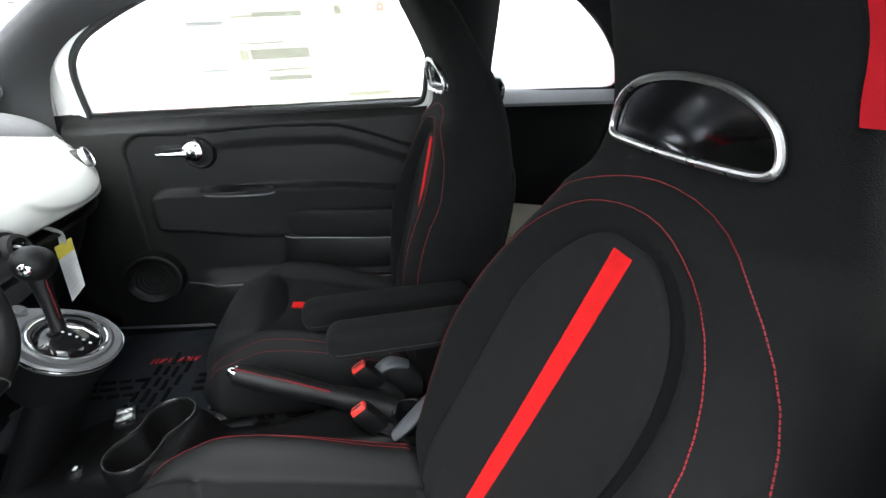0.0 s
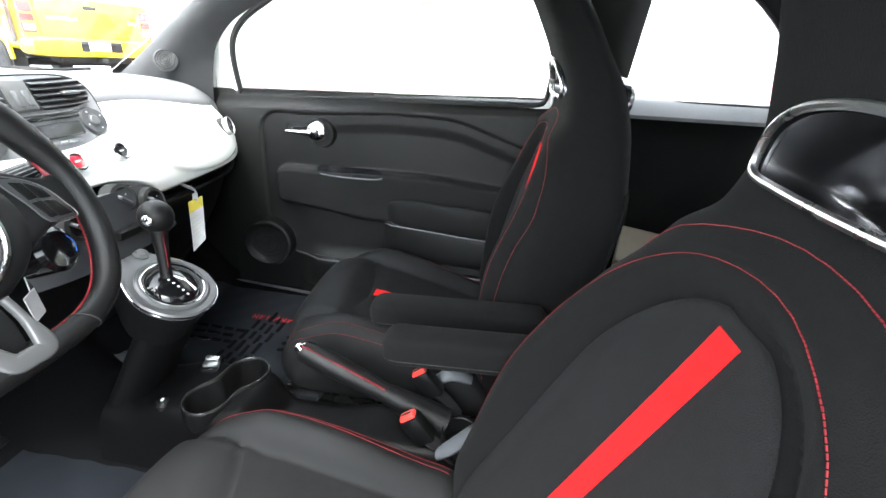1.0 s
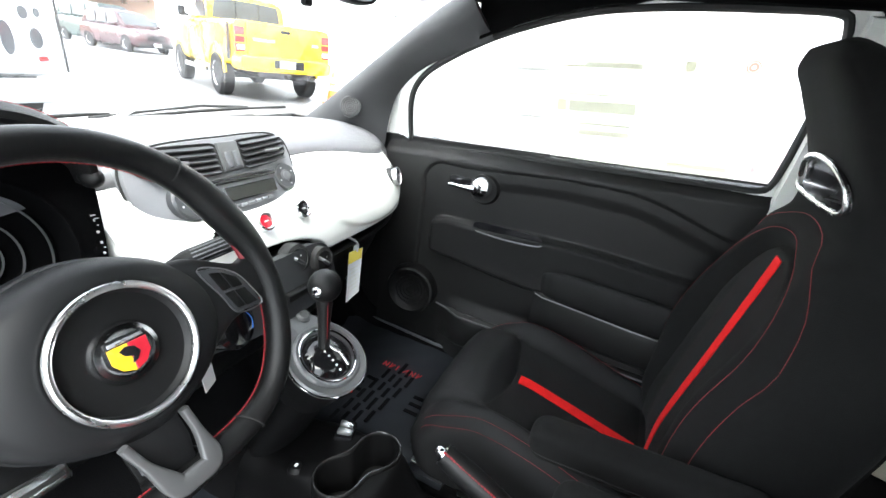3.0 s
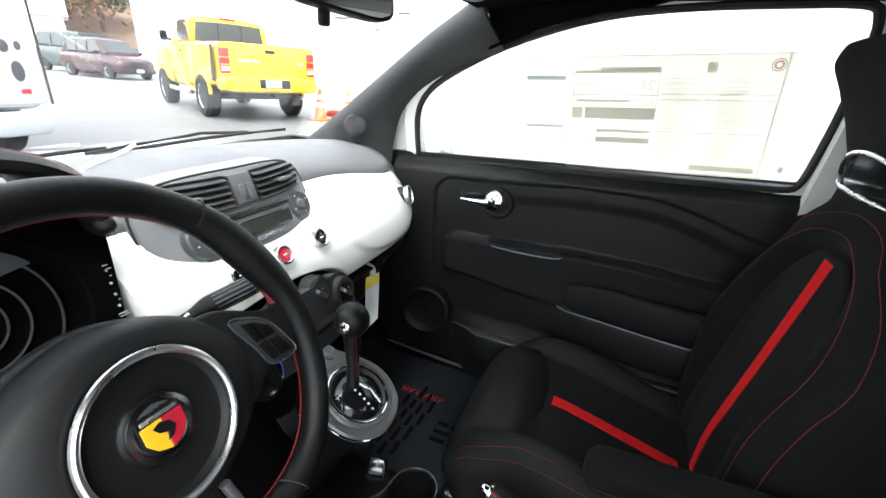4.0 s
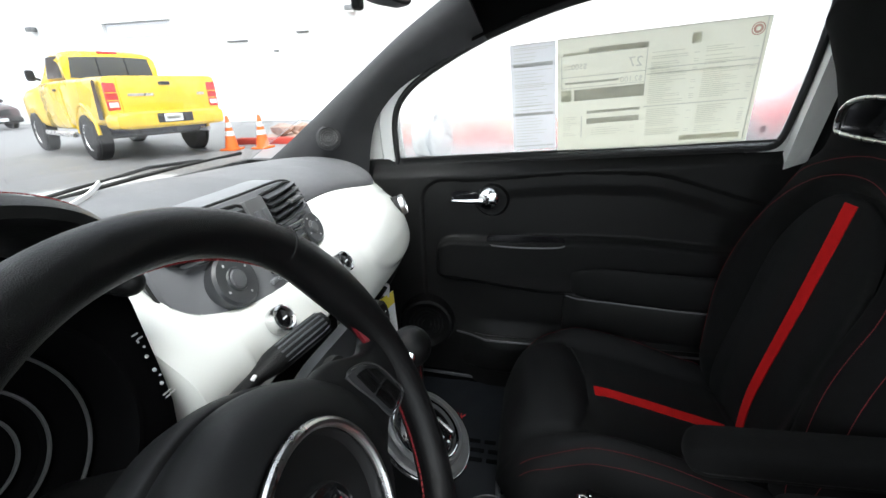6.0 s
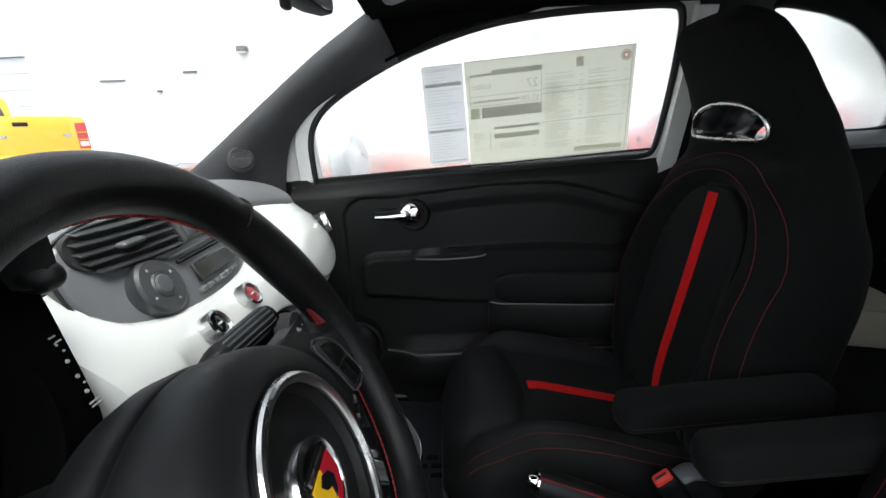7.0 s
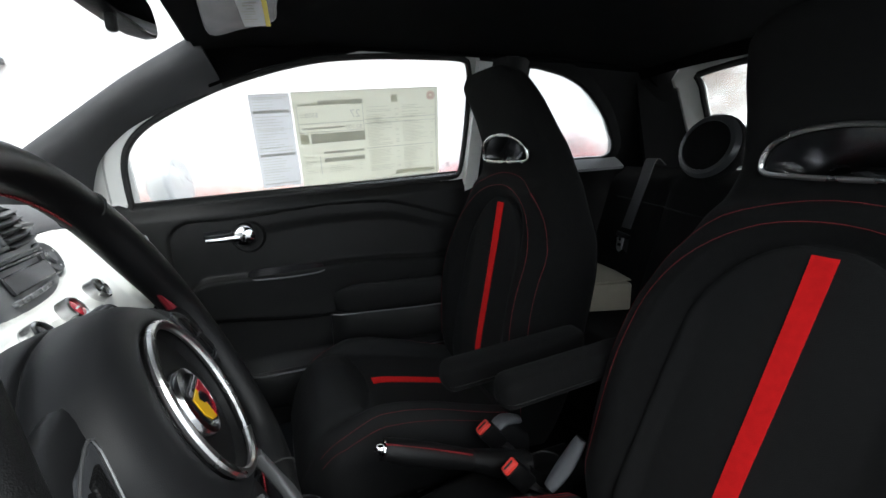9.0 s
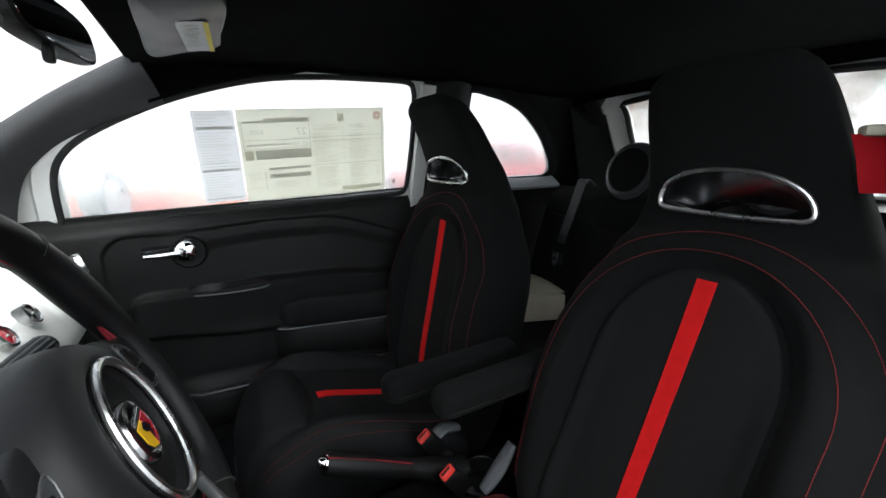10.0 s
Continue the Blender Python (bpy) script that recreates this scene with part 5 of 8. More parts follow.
# round end vent on the passenger side
VM = axes((0.187, 0.477, 0.893), (0.90, 0.26, 0.28)) @ Matrix.Diagonal((0.64, 0.64, 1.0, 1.0))
ev = part("end_vent", lathe([(0.0001, -0.006), (0.030, -0.006), (0.034, 0.003), (0.037, 0.003), (0.040, -0.03)], VM, 36), RUBBER, dash, "round black end vent")
part("vent_ring", lathe([(0.034, 0.000), (0.036, 0.006), (0.0385, 0.005), (0.0395, -0.006)], VM, 36, True), SATIN, ev, "thin silver ring")
for k in (-0.018, -0.006, 0.006, 0.018):
    hw = math.sqrt(0.033 ** 2 - k * k)
    part("slat", tube([VM @ Vector((k, -hw, 0.0)), VM @ Vector((k, hw, 0.0))], 0.0022, 6), GREY, ev)
part("vent_bar", tube([VM @ Vector((-0.033, 0, 0.002)), VM @ Vector((0.033, 0, 0.002))], 0.0022, 6), GREY, ev)
# chrome model mark on the white face, as plain shapes
for k, (dy, w_) in enumerate(((0.0, 0.012), (0.019, 0.013), (0.037, 0.013))):
    y = 0.338 + dy
    z = 0.853 + 0.10 * dy
    n_ = 20
    lp = [Vector((face_x(y, z), y + w_ * 0.55 * math.cos(2 * math.pi * q / n_), z + 0.008 * math.sin(2 * math.pi * q / n_))) for q in range(n_)]
    lp = [Vector((face_x(p.y, p.z) + 0.003, p.y, p.z)) for p in lp]
    part("chrome_mark", tube(lp, 0.0015, 6, closed=True), GREY, dash)

# instrument binnacle
bn = thing("instrument_binnacle", (0.12, -0.36, 0.85), "black hooded round instrument cluster with white symbols", "instrument cluster")
BY, BZ = -0.362, 0.945


def plate_x(z):
    return 0.140 + (1.006 - z) * 0.40


edge_ = [(-0.226, 1.006), (-0.229, 0.985), (-0.234, 0.960), (-0.240, 0.930), (-0.247, 0.900), (-0.262, 0.868), (-0.30, 0.845)]
outer_ = [(y, z) for y, z in edge_] + [(2 * BY - y, z) for y, z in edge_[::-1]] + [(-0.44, 1.05), (-0.36, 1.07), (-0.28, 1.05)]
pb = prism([Vector((plate_x(z), y, z)) for y, z in outer_], (-0.10, 0, 0.0), 0.003, 2)
plate = part("cluster_panel", pb, DIALBLACK, bn, "black panel round the dial")
PN = Vector((1, 0, 0.40)).normalized()
BM = axes((plate_x(BZ), BY, BZ), PN)
cut(plate, lathe([(0.088, -0.07), (0.088, 0.05)], BM, 56))
part("bezel", lathe([(0.087, -0.075), (0.0865, -0.002), (0.089, 0.0035), (0.093, 0.003), (0.094, 0.0005), (0.089, -0.075)], BM, 64), DIALBLACK, bn, "black bezel")
dial = part("dial", lathe([(0.0001, -0.056), (0.050, -0.056), (0.052, -0.052), (0.086, -0.050), (0.086, -0.06)], BM, 56), DIALBLACK, bn, "black dial face")
for r, h in ((0.034, -0.053), (0.052, -0.049), (0.080, -0.047)):
    part("dial_ring", lathe([(r - 0.0010, h), (r - 0.0008, h + 0.003), (r + 0.0008, h + 0.003), (r + 0.0010, h)], BM, 56, True), SILVER, dial, "thin silver ring")


def hood_ring(x, shrink, drop=0.0):
    return [Vector((x + 0.02 * math.sin(a), BY + (0.138 - shrink) * math.cos(a), 1.004 + (0.112 - shrink) * math.sin(a) ** 0.75 - drop)) for a in [math.pi * k / 48 for k in range(49)]]


part("hood", rings([hood_ring(0.02, 0.004, 0.03), hood_ring(0.07, 0.0, 0.004), hood_ring(0.13, 0.0), hood_ring(0.155, 0.002), hood_ring(0.166, 0.008), hood_ring(0.166, 0.016), hood_ring(0.155, 0.022), hood_ring(0.12, 0.024), hood_ring(0.02, 0.024)], cap=False, closed=False), LEATHER, bn, "black leather-grained hood")
for sd in (1, -1):
    part("hood_end", ball((0.152, BY + sd * 0.127, 1.012), 0.016, (1.3, 0.8, 0.9), 16), LEATHER, bn)
part("hood_stitching", stitches([p + Vector((0, 0, 0.0008)) for p in hood_ring(0.148, 0.0010)[3:-3]]), THREAD, bn, "red stitching along the hood", flat=True)
SM = Matrix((Vector((0, 1, 0)), PN.cross(Vector((0, 1, 0))), PN)).transposed()


def on_plate(y, z, up=0.0015):
    return Vector((plate_x(z), y, z)) + PN * up


for k, (y, z) in enumerate(((-0.2435, 0.951), (-0.2465, 0.943), (-0.2475, 0.930), (-0.2460, 0.9235), (-0.2490, 0.917))):
    r = 0.0019 if k in (1, 2, 4) else 0.0011
    part("symbol", lathe([(0.0001, 0.0012), (r * 0.7, 0.0012), (r, 0.0)], axes(on_plate(y, z, 0.0004), PN), 10), SYMBOL, plate)
for y, z, w, h in ((-0.2445, 0.9635, 0.0075, 0.0022), (-0.2420, 0.9590, 0.0065, 0.0020), (-0.2455, 0.9575, 0.0022, 0.0045), (-0.2490, 0.9080, 0.0125, 0.0022), (-0.2480, 0.9050, 0.0140, 0.0022)):
    part("symbol_bar", box(on_plate(y, z, 0.0006), (w * 0.8, h * 0.7, 0.0008), 0.0002, 1, SM), SYMBOL, plate)

# ---- steering wheel ----
SWC = Vector((0.364, -0.3536, 0.903))
TILT_W = radians(24)
WM = Matrix.Translation(SWC) @ Matrix.Rotation(radians(4.2), 4, "Z") @ Matrix.Rotation(-TILT_W, 4, "Y") @ Matrix(((0, 0, 1, 0), (1, 0, 0, 0), (0, 1, 0, 0), (0, 0, 0, 1))) @ Matrix.Rotation(radians(-3), 4, "Z")
# in WM: x to the passenger side, y up along the wheel, z out to the driver
wheel = thing("steering_wheel", SWC, "black leather steering wheel with red stitching and silver ring", "steering wheel")


def rim_point(a, r=0.0):
    """Centre line of the rim: round above, straight below."""
    sn = math.sin(a)
    rr = 0.1925 + 0.0075 * max(0.0, sn) ** 2
    if sn < 0:
        rr = (rr ** -9 + (0.1555 / -sn) ** -9) ** (-1 / 9)
    rr += r
    return Vector((rr * math.cos(a), rr * sn, 0.0165))


loops = []
for i in range(145):
    a = 2 * math.pi * i / 144
    c = rim_point(a)
    out = Vector((math.cos(a), math.sin(a), 0))
    thumb = math.exp(-(((a % (2 * math.pi)) - radians(34)) / 0.30) ** 2) + math.exp(-(((a % (2 * math.pi)) - radians(146)) / 0.30) ** 2)
    ra, rb = 0.0160 + 0.0050 * thumb, 0.0175 + 0.002 * thumb
    loops.append([WM @ (c + out * (ra * math.cos(q) - 0.0045 * thumb) + Vector((0, 0, 1)) * rb * math.sin(q)) for q in [2 * math.pi * k / 20 for k in range(20)]])
rb_ = rings(loops, cap=False)
bmesh.ops.remove_doubles(rb_, verts=rb_.verts[:], dist=1e-5)
part("rim", rb_, LEATHER, wheel, "black leather rim")
part("rim_stitching", stitches([WM @ (rim_point(a) + Vector((math.cos(a), math.sin(a), 0)) * -0.0148 + Vector((0, 0, -0.0085))) for a in [2 * math.pi * i / 240 for i in range(241)]], 0.0011, 0.0046, 0.0012), THREAD, wheel, "red stitching inside the rim", flat=True)
for a0, a1 in ((12, 40), (168, 140)):
    pts_ = [rim_point(radians(a0 + (a1 - a0) * k / 12)) for k in range(13)]
    part("rim_inlay", tube([WM @ (p + Vector((p.x, p.y, 0)).normalized() * -0.0165 + Vector((0, 0, -0.004))) for p in pts_], lambda q: 0.0040 * (1 - q) ** 0.6 + 0.0010, 8), INLAY, wheel, "dark red leather inlay inside the rim")
for a in (54, 126, -57, -123):
    q = radians(a)
    c = rim_point(q)
    part("rim_seam", tube([WM @ (c + Vector((math.cos(q), math.sin(q), 0)) * 0.0172 * math.cos(k) + Vector((0, 0, 0.019 * math.sin(k)))) for k in [2 * math.pi * j / 16 for j in range(16)]], 0.0011, 5, closed=True), RUBBER, wheel)
# airbag pad
def pad_loop(f, zz, n=72):
    lp = []
    for k in range(n):
        a = 2 * math.pi * k / n
        r = 0.087 + 0.022 * abs(math.cos(a)) ** 3 + 0.005 * max(0, -math.sin(a)) ** 2
        lp.append(WM @ Vector((r * f * math.cos(a), r * f * math.sin(a) + 0.004, zz)))
    return lp


def hub_circle(r, zz, n=72):
    return [WM @ Vector((r * math.cos(2 * math.pi * k / n), r * math.sin(2 * math.pi * k / n), zz)) for k in range(n)]


part("hub_pad", rings([pad_loop(f, zz) for f, zz in ((1.0, -0.016), (1.035, -0.010), (1.035, -0.002), (1.015, 0.009), (0.97, 0.020), (0.90, 0.028))] + [hub_circle(r, zz) for r, zz in ((0.0725, 0.0325), (0.0680, 0.0325), (0.0640, 0.0300), (0.0590, 0.022), (0.002, 0.012))]), HUB, wheel, "domed dark grey airbag cover", angle=60)
part("pad_seam", rings([pad_loop(1.0, -0.022), pad_loop(1.005, -0.010)]), RUBBER, wheel, "dark joint round the airbag cover")
part("hub_back", rings([pad_loop(f, zz) for f, zz in ((1.02, -0.050), (1.06, -0.035), (1.055, -0.020), (1.02, -0.0165), (0.9, -0.016))]), HUB, wheel, "dark grey rear hub cover", angle=60)
part("hub_ring", tube([WM @ Vector((0.0632 * math.cos(a), 0.0632 * math.sin(a), 0.0362)) for a in [2 * math.pi * k / 72 for k in range(72)]], 0.0036, 10, closed=True), SATIN, wheel, "bright chrome ring on the hub")
HZ = 0.021
part("hub_disc", rings([[WM @ Vector((r * math.cos(a), r * math.sin(a), z)) for a in [2 * math.pi * k / 64 for k in range(64)]] for r, z in ((0.0630, 0.026), (0.0615, 0.031), (0.056, HZ + 0.004), (0.044, HZ), (0.002, HZ + 0.001))]), LEATHER, wheel, "black hub centre")
bd = part("badge", rings([[WM @ Vector((r * 1.05 * math.cos(a), r * math.sin(a), z)) for a in [2 * math.pi * k / 48 for k in range(48)]] for r, z in ((0.0300, HZ), (0.0300, HZ + 0.006), (0.0270, HZ + 0.011), (0.0225, HZ + 0.012), (0.021, HZ + 0.009), (0.002, HZ + 0.009))]), BADGE, wheel, "round satin chrome badge with a shield")


def shield(pts, z0, z1, mat, name, lab=""):
    part(name, prism([WM @ Vector((x * 0.94, y * 0.94, z0)) for x, y in pts], (WM.to_3x3() @ Vector((0, 0, z1 - z0))), 0.0003, 1), mat, bd, lab)


shield([(-0.0205, 0.0165), (0.0205, 0.0165), (0.0205, -0.006), (0.013, -0.016), (0, -0.0215), (-0.013, -0.016), (-0.0205, -0.006)], HZ + 0.0095, HZ + 0.0125, GLOSS, "shield", "dark shield rim")
shield([(-0.019, 0.0095), (0.0, 0.0095), (0.0, -0.020), (-0.012, -0.0152), (-0.019, -0.0056)], HZ + 0.0125, HZ + 0.0135, AMBER, "shield_field", "yellow half field")
shield([(0.0005, 0.0095), (0.019, 0.0095), (0.019, -0.0056), (0.012, -0.0152), (0.0005, -0.020)], HZ + 0.0125, HZ + 0.0135, CRIMSON, "shield_field", "red half field")
shield([(-0.017, 0.011), (0.017, 0.011), (0.017, 0.0145), (-0.017, 0.0145)], HZ + 0.0125, HZ + 0.0134, SATIN, "shield_bar")
shield([(-0.010, 0.004), (-0.003, 0.007), (0.005, 0.004), (0.009, -0.003), (0.004, -0.010), (-0.002, -0.012), (0.001, -0.005), (-0.006, -0.002)], HZ + 0.0135, HZ + 0.0143, GLOSS, "shield_emblem")
# spokes
for sd in (1, -1):
    loops = []
    for i in range(13):
        t = i / 12
        cx = sd * (0.070 + 0.118 * t)
        top = 0.066 - 0.028 * sm(0.1, 0.8, t) + 0.012 * sm(0.75, 1, t)
        low = -0.050 + 0.026 * sm(0.0, 0.55, t) + 0.012 * sm(0.5, 0.9, t) - 0.012 * sm(0.85, 1, t)
        cy2, hh = 0.5 * (top + low), 0.5 * (top - low)
        zz = (0.013 if sd > 0 else 0.001) - 0.005 * t
        loops.append([WM @ Vector((cx, cy2 + hh * math.copysign(abs(math.sin(q)) ** 0.7, math.sin(q)), zz + 0.013 * math.copysign(abs(math.cos(q)) ** 0.6, math.cos(q)))) for q in [2 * math.pi * k / 28 for k in range(28)]])
    part("side_spoke", rings(loops), HUB, wheel, "charcoal side spoke", angle=60)

    def pad_z(x):
        return 0.0245 - 0.045 * (x - 0.095) - (0.0 if sd > 0 else 0.012)
    PADQ = ((0.096, 0.047), (0.120, 0.043), (0.145, 0.027), (0.160, 0.002), (0.166, -0.020), (0.128, -0.017), (0.114, 0.010))
    kp = part("key_pad", prism([WM @ Vector((sd * x, y, pad_z(x) - 0.006)) for x, y in PADQ], WM.to_3x3() @ Vector((0, 0, 0.008)), 0.0015, 2), DARKGREY, wheel, "dark grey key pad panel")
    outl = catmull([WM @ Vector((sd * x, y, pad_z(x) + 0.002)) for x, y in PADQ], 4, True)
    part("key_pad_edge", tube(outl, 0.0009, 6, closed=True), SILVER, kp, "thin silver edge")
    for q4 in (((0.108, 0.040), (0.121, 0.037), (0.130, 0.014), (0.118, 0.014)), ((0.124, 0.036), (0.142, 0.024), (0.147, 0.011), (0.133, 0.013)), ((0.119, 0.011), (0.131, 0.011), (0.140, -0.013), (0.130, -0.013)), ((0.134, 0.010), (0.148, 0.008), (0.160, -0.015), (0.143, -0.014))):
        part("key", prism([WM @ Vector((sd * x, y, pad_z(x))) for x, y in q4], WM.to_3x3() @ Vector((0, 0, 0.0045)), 0.0012, 2), PLASTIC, kp, "black key")
# lower spoke: a slim silver U round a dark filling, a little turned with the wheel
USP = ((-0.036, -0.078), (-0.026, -0.105), (-0.011, -0.1385), (-0.004, -0.1465), (0.012, -0.1475), (0.028, -0.1475), (0.0325, -0.138), (0.029, -0.105), (0.024, -0.078))
pts = catmull([(x, y, 0) for x, y in USP], 6)
loops = []
for i, p in enumerate(pts):
    d_ = (pts[min(len(pts) - 1, i + 1)] - pts[max(0, i - 1)]).normalized()
    s_ = Vector((-d_.y, d_.x, 0))
    w_ = 0.0042 + 0.0068 * sm(-0.10, -0.145, p.y)
    c = p + Vector((0, 0, 0.031))
    loops.append([WM @ (c + s_ * w_ * math.copysign(abs(math.cos(q)) ** 0.5, math.cos(q)) + Vector((0, 0, 0.005 * math.copysign(abs(math.sin(q)) ** 0.5, math.sin(q))))) for q in [2 * math.pi * k / 16 for k in range(16)]])
part("lower_spoke", rings(loops), SILVER, wheel, "slim satin silver lower spoke", angle=50)
part("spoke_filling", prism([WM @ Vector((x, y, 0.010 - 0.10 * (-0.075 - y) * 0.5)) for x, y in ((-0.034, -0.075), (0.023, -0.075), (0.028, -0.110), (0.026, -0.138), (0.0, -0.138), (-0.022, -0.110))], WM.to_3x3() @ Vector((0, 0, 0.011)), 0.003, 2), HUB, wheel, "dark spoke filling")
part("spoke_root", prism([WM @ Vector((x, y, -0.012)) for x, y in ((-0.02, -0.135), (0.04, -0.135), (0.045, -0.156), (-0.022, -0.156))], WM.to_3x3() @ Vector((0, 0, 0.024)), 0.004, 2), PLASTIC, wheel)
# column shroud and stalks
col = thing("steering_column", (0.25, -0.348, 0.80), "black steering column cover with indicator and wiper stalks", "steering column")
loops = []
for t in [i / 12 for i in range(13)]:
    p = WM @ Vector((0, -0.004, -0.035 - 0.21 * t))
    rr = 0.062 + 0.012 * t
    loops.append([p + (WM.to_3x3() @ Vector((rr * 1.05 * math.copysign(abs(math.cos(q)) ** 0.7, math.cos(q)), rr * math.copysign(abs(math.sin(q)) ** 0.7, math.sin(q)), 0))) for q in [2 * math.pi * k / 28 for k in range(28)]])
part("shroud", rings(loops), PLASTIC, col)
for sd in (1, -1):
    mid = SWC.y
    pts = [Vector((x, mid + sd * dy, z)) for x, dy, z in ((0.215, 0.06, 0.872), (0.232, 0.11, 0.890), (0.246, 0.148, 0.904), (0.264, 0.180, 0.916), (0.286, 0.216, 0.930))]
    line = catmull(pts, 6)
    stk = part("stalk", tube(line, lambda t: 0.0085 + 0.0065 * sm(0.45, 0.62, t) - 0.004 * sm(0.93, 1, t), 16, flat=0.85), PLASTIC, col, "black stalk with a ribbed grip")
    for k in range(14):
        q = 2 * math.pi * k / 14
        d_ = (pts[4] - pts[2]).normalized()
        e1 = d_.cross(Vector((0, 0, 1))).normalized()
        e2 = e1.cross(d_)
        o = e1 * 0.0142 * math.cos(q) + e2 * 0.0122 * math.sin(q)
        part("stalk_rib", tube([line[16] + o * 0.98, line[20] + o, line[23] + o * 0.95], 0.0013, 5), GREY, stk)
    for k in (7, 10):
        part("stalk_mark", box(line[k] + Vector((0.006, 0, 0.0085)), (0.004, 0.006, 0.002), 0.0005, 1, Euler((0.4 * sd, 0.3, 0)).to_matrix()), WHITEPL, stk)

# pedals
pd = thing("brake_pedal", (0.06, -0.31, 0.42), "steel pedal with black rubber studs", "pedal")
pr = Euler((0, -0.7, 0)).to_matrix()
pl = part("pad", box((0.046, -0.366, 0.520), (0.014, 0.110, 0.062), 0.009, 2, pr), SATIN, pd, "bright steel pad")
for k in range(3):
    part("rubber_strip", box((0.0505 - 0.0122 * (k - 1), -0.366, 0.526 + 0.0145 * (k - 1)), (0.008, 0.092, 0.008), 0.003, 2, pr), RUBBER, pl)
part("lever", tube([(0.04, -0.343, 0.52), (-0.02, -0.343, 0.62), (-0.05, -0.343, 0.74)], 0.009, 8), PLASTIC, pd)
pd2 = thing("accelerator_pedal", (0.05, -0.20, 0.38), "tall black accelerator pedal with grey strips", "pedal")
pl2 = part("pad", box((0.035, -0.205, 0.43), (0.010, 0.048, 0.13), 0.006, 2, pr), PLASTIC, pd2)
for k in range(3):
    part("rubber_strip", box((0.0415, -0.205 - 0.013 + 0.013 * k, 0.4355), (0.006, 0.004, 0.10), 0.0015, 1, pr), GREY, pl2)
part("lever", tube([(0.03, -0.205, 0.43), (-0.02, -0.205, 0.55), (-0.04, -0.205, 0.66)], 0.008, 8), PLASTIC, pd2)

# ---- gear selector pod ----
gs = thing("gear_selector", (0.30, 0.0, 0.56), "automatic gear selector on a grey pod with chrome ring", "gear lever")
GN = Vector((0.50, 0.0, 0.865)).normalized()
GO = Vector((0.358, -0.022, 0.682))
GM = Matrix.Translation(GO) @ Matrix((Vector((0, 1, 0)), (GN.cross(Vector((0, 1, 0)))) * 1, GN)).transposed().to_4x4()
# in GM: x to the passenger side, y to the front and up, z off the face


def pod_outline(k, g, n=64):
    a = 2 * math.pi * k / n
    c, s_ = math.cos(a), math.sin(a)
    y = (0.122 if s_ > 0 else 0.078) * s_
    x = (0.080 - 0.032 * sm(0.0, 0.118, y)) * math.copysign(abs(c) ** 0.9, c)
    return x * g, y * g + 0.0


loops = []
for g, z in ((0.96, -0.014), (1.0, -0.010), (0.99, -0.003), (0.95, 0.0), (0.4, 0.0), (0.02, 0.0)):
    loops.append([GM @ Vector((*pod_outline(k, g), z)) for k in range(64)])
YS = -1 if (GM.to_3x3() @ Vector((0, 1, 0))).x > 0 else 1
if YS < 0:
    GM = GM @ Matrix.Diagonal((1, -1, 1, 1))
    loops = []
    for g, z in ((0.96, -0.014), (1.0, -0.010), (0.99, -0.003), (0.95, 0.0), (0.4, 0.0), (0.02, 0.0)):
        loops.append([GM @ Vector((*pod_outline(k, g), z)) for k in range(64)])
part("pod", rings(loops), SILVER, gs, "satin grey pod plate")
part("pod_underside", rings([[GM @ Vector((*pod_outline(k, g), z)) for k in range(64)] for g, z in ((0.72, -0.11), (0.88, -0.05), (0.96, -0.014), (0.5, -0.013))]), MATTE, gs, "black pod underside")
part("chrome_ring", rings([[GM @ Vector((r * math.cos(a), r * 0.98 * math.sin(a), z)) for a in [2 * math.pi * k / 64 for k in range(64)]] for r, z in ((0.066, -0.002), (0.065, 0.0025), (0.061, 0.0050), (0.056, 0.0035), (0.052, -0.006), (0.054, -0.012))], cap=False), SILVER, gs, "broad satin ring")
part("pod_edge", tube([GM @ Vector((*pod_outline(k, 0.995), -0.005)) for k in range(64)], 0.0022, 8, closed=True), CHROME, gs, "chrome edge of the pod")
part("ring_edge", tube([GM @ Vector((0.0545 * math.cos(a), 0.0535 * math.sin(a), 0.0030)) for a in [2 * math.pi * k / 64 for k in range(64)]], 0.0022, 8, closed=True), CHROME, gs, "chrome inner edge")
gate = part("gate", rings([[GM @ Vector((r * math.cos(a), r * math.sin(a), z)) for a in [2 * math.pi * k / 48 for k in range(48)]] for r, z in ((0.054, -0.010), (0.048, 0.000), (0.035, 0.011), (0.016, 0.017), (0.002, 0.018))]), GLOSS, gs, "glossy black domed gear gate")
for k in range(5):
    p = GM @ Vector((-0.012, 0.006 - 0.0105 * k, 0.0175 - 0.35 * (0.006 - 0.0105 * k) ** 2 * 10))
    part("gate_mark", box(p, (0.004, 0.004, 0.001), 0.0004, 1, GN.to_track_quat("Z", "Y").to_matrix()), WHITEPL, gate)
part("gate_slot", tube([GM @ Vector((0.004, 0.030, 0.0135)), GM @ Vector((0.006, 0.0, 0.0182)), GM @ Vector((0.012, -0.012, 0.0172)), GM @ Vector((0.012, -0.038, 0.010))], 0.0032, 8), SATIN, gate)
base = GM @ Vector((-0.004, 0.014, 0.012))
KN = Vector((0.338, -0.006, 0.810))
part("stick", tube(catmull([base, base.lerp(KN, 0.5), KN], 4), lambda t: 0.0105 + 0.006 * sm(0.3, 1, t), 16), LEATHER, gs, "leather-wrapped stick")
part("stick_shaft", tube([base - GN * 0.01, base.lerp(KN, 0.25)], 0.006, 10), CHROME, gs)
part("stick_stitching", stitches([base.lerp(KN, 0.2 + 0.6 * i / 20) + Vector((0.0125, -0.006, 0.002)) for i in range(21)], 0.0009), THREAD, gs, flat=True)
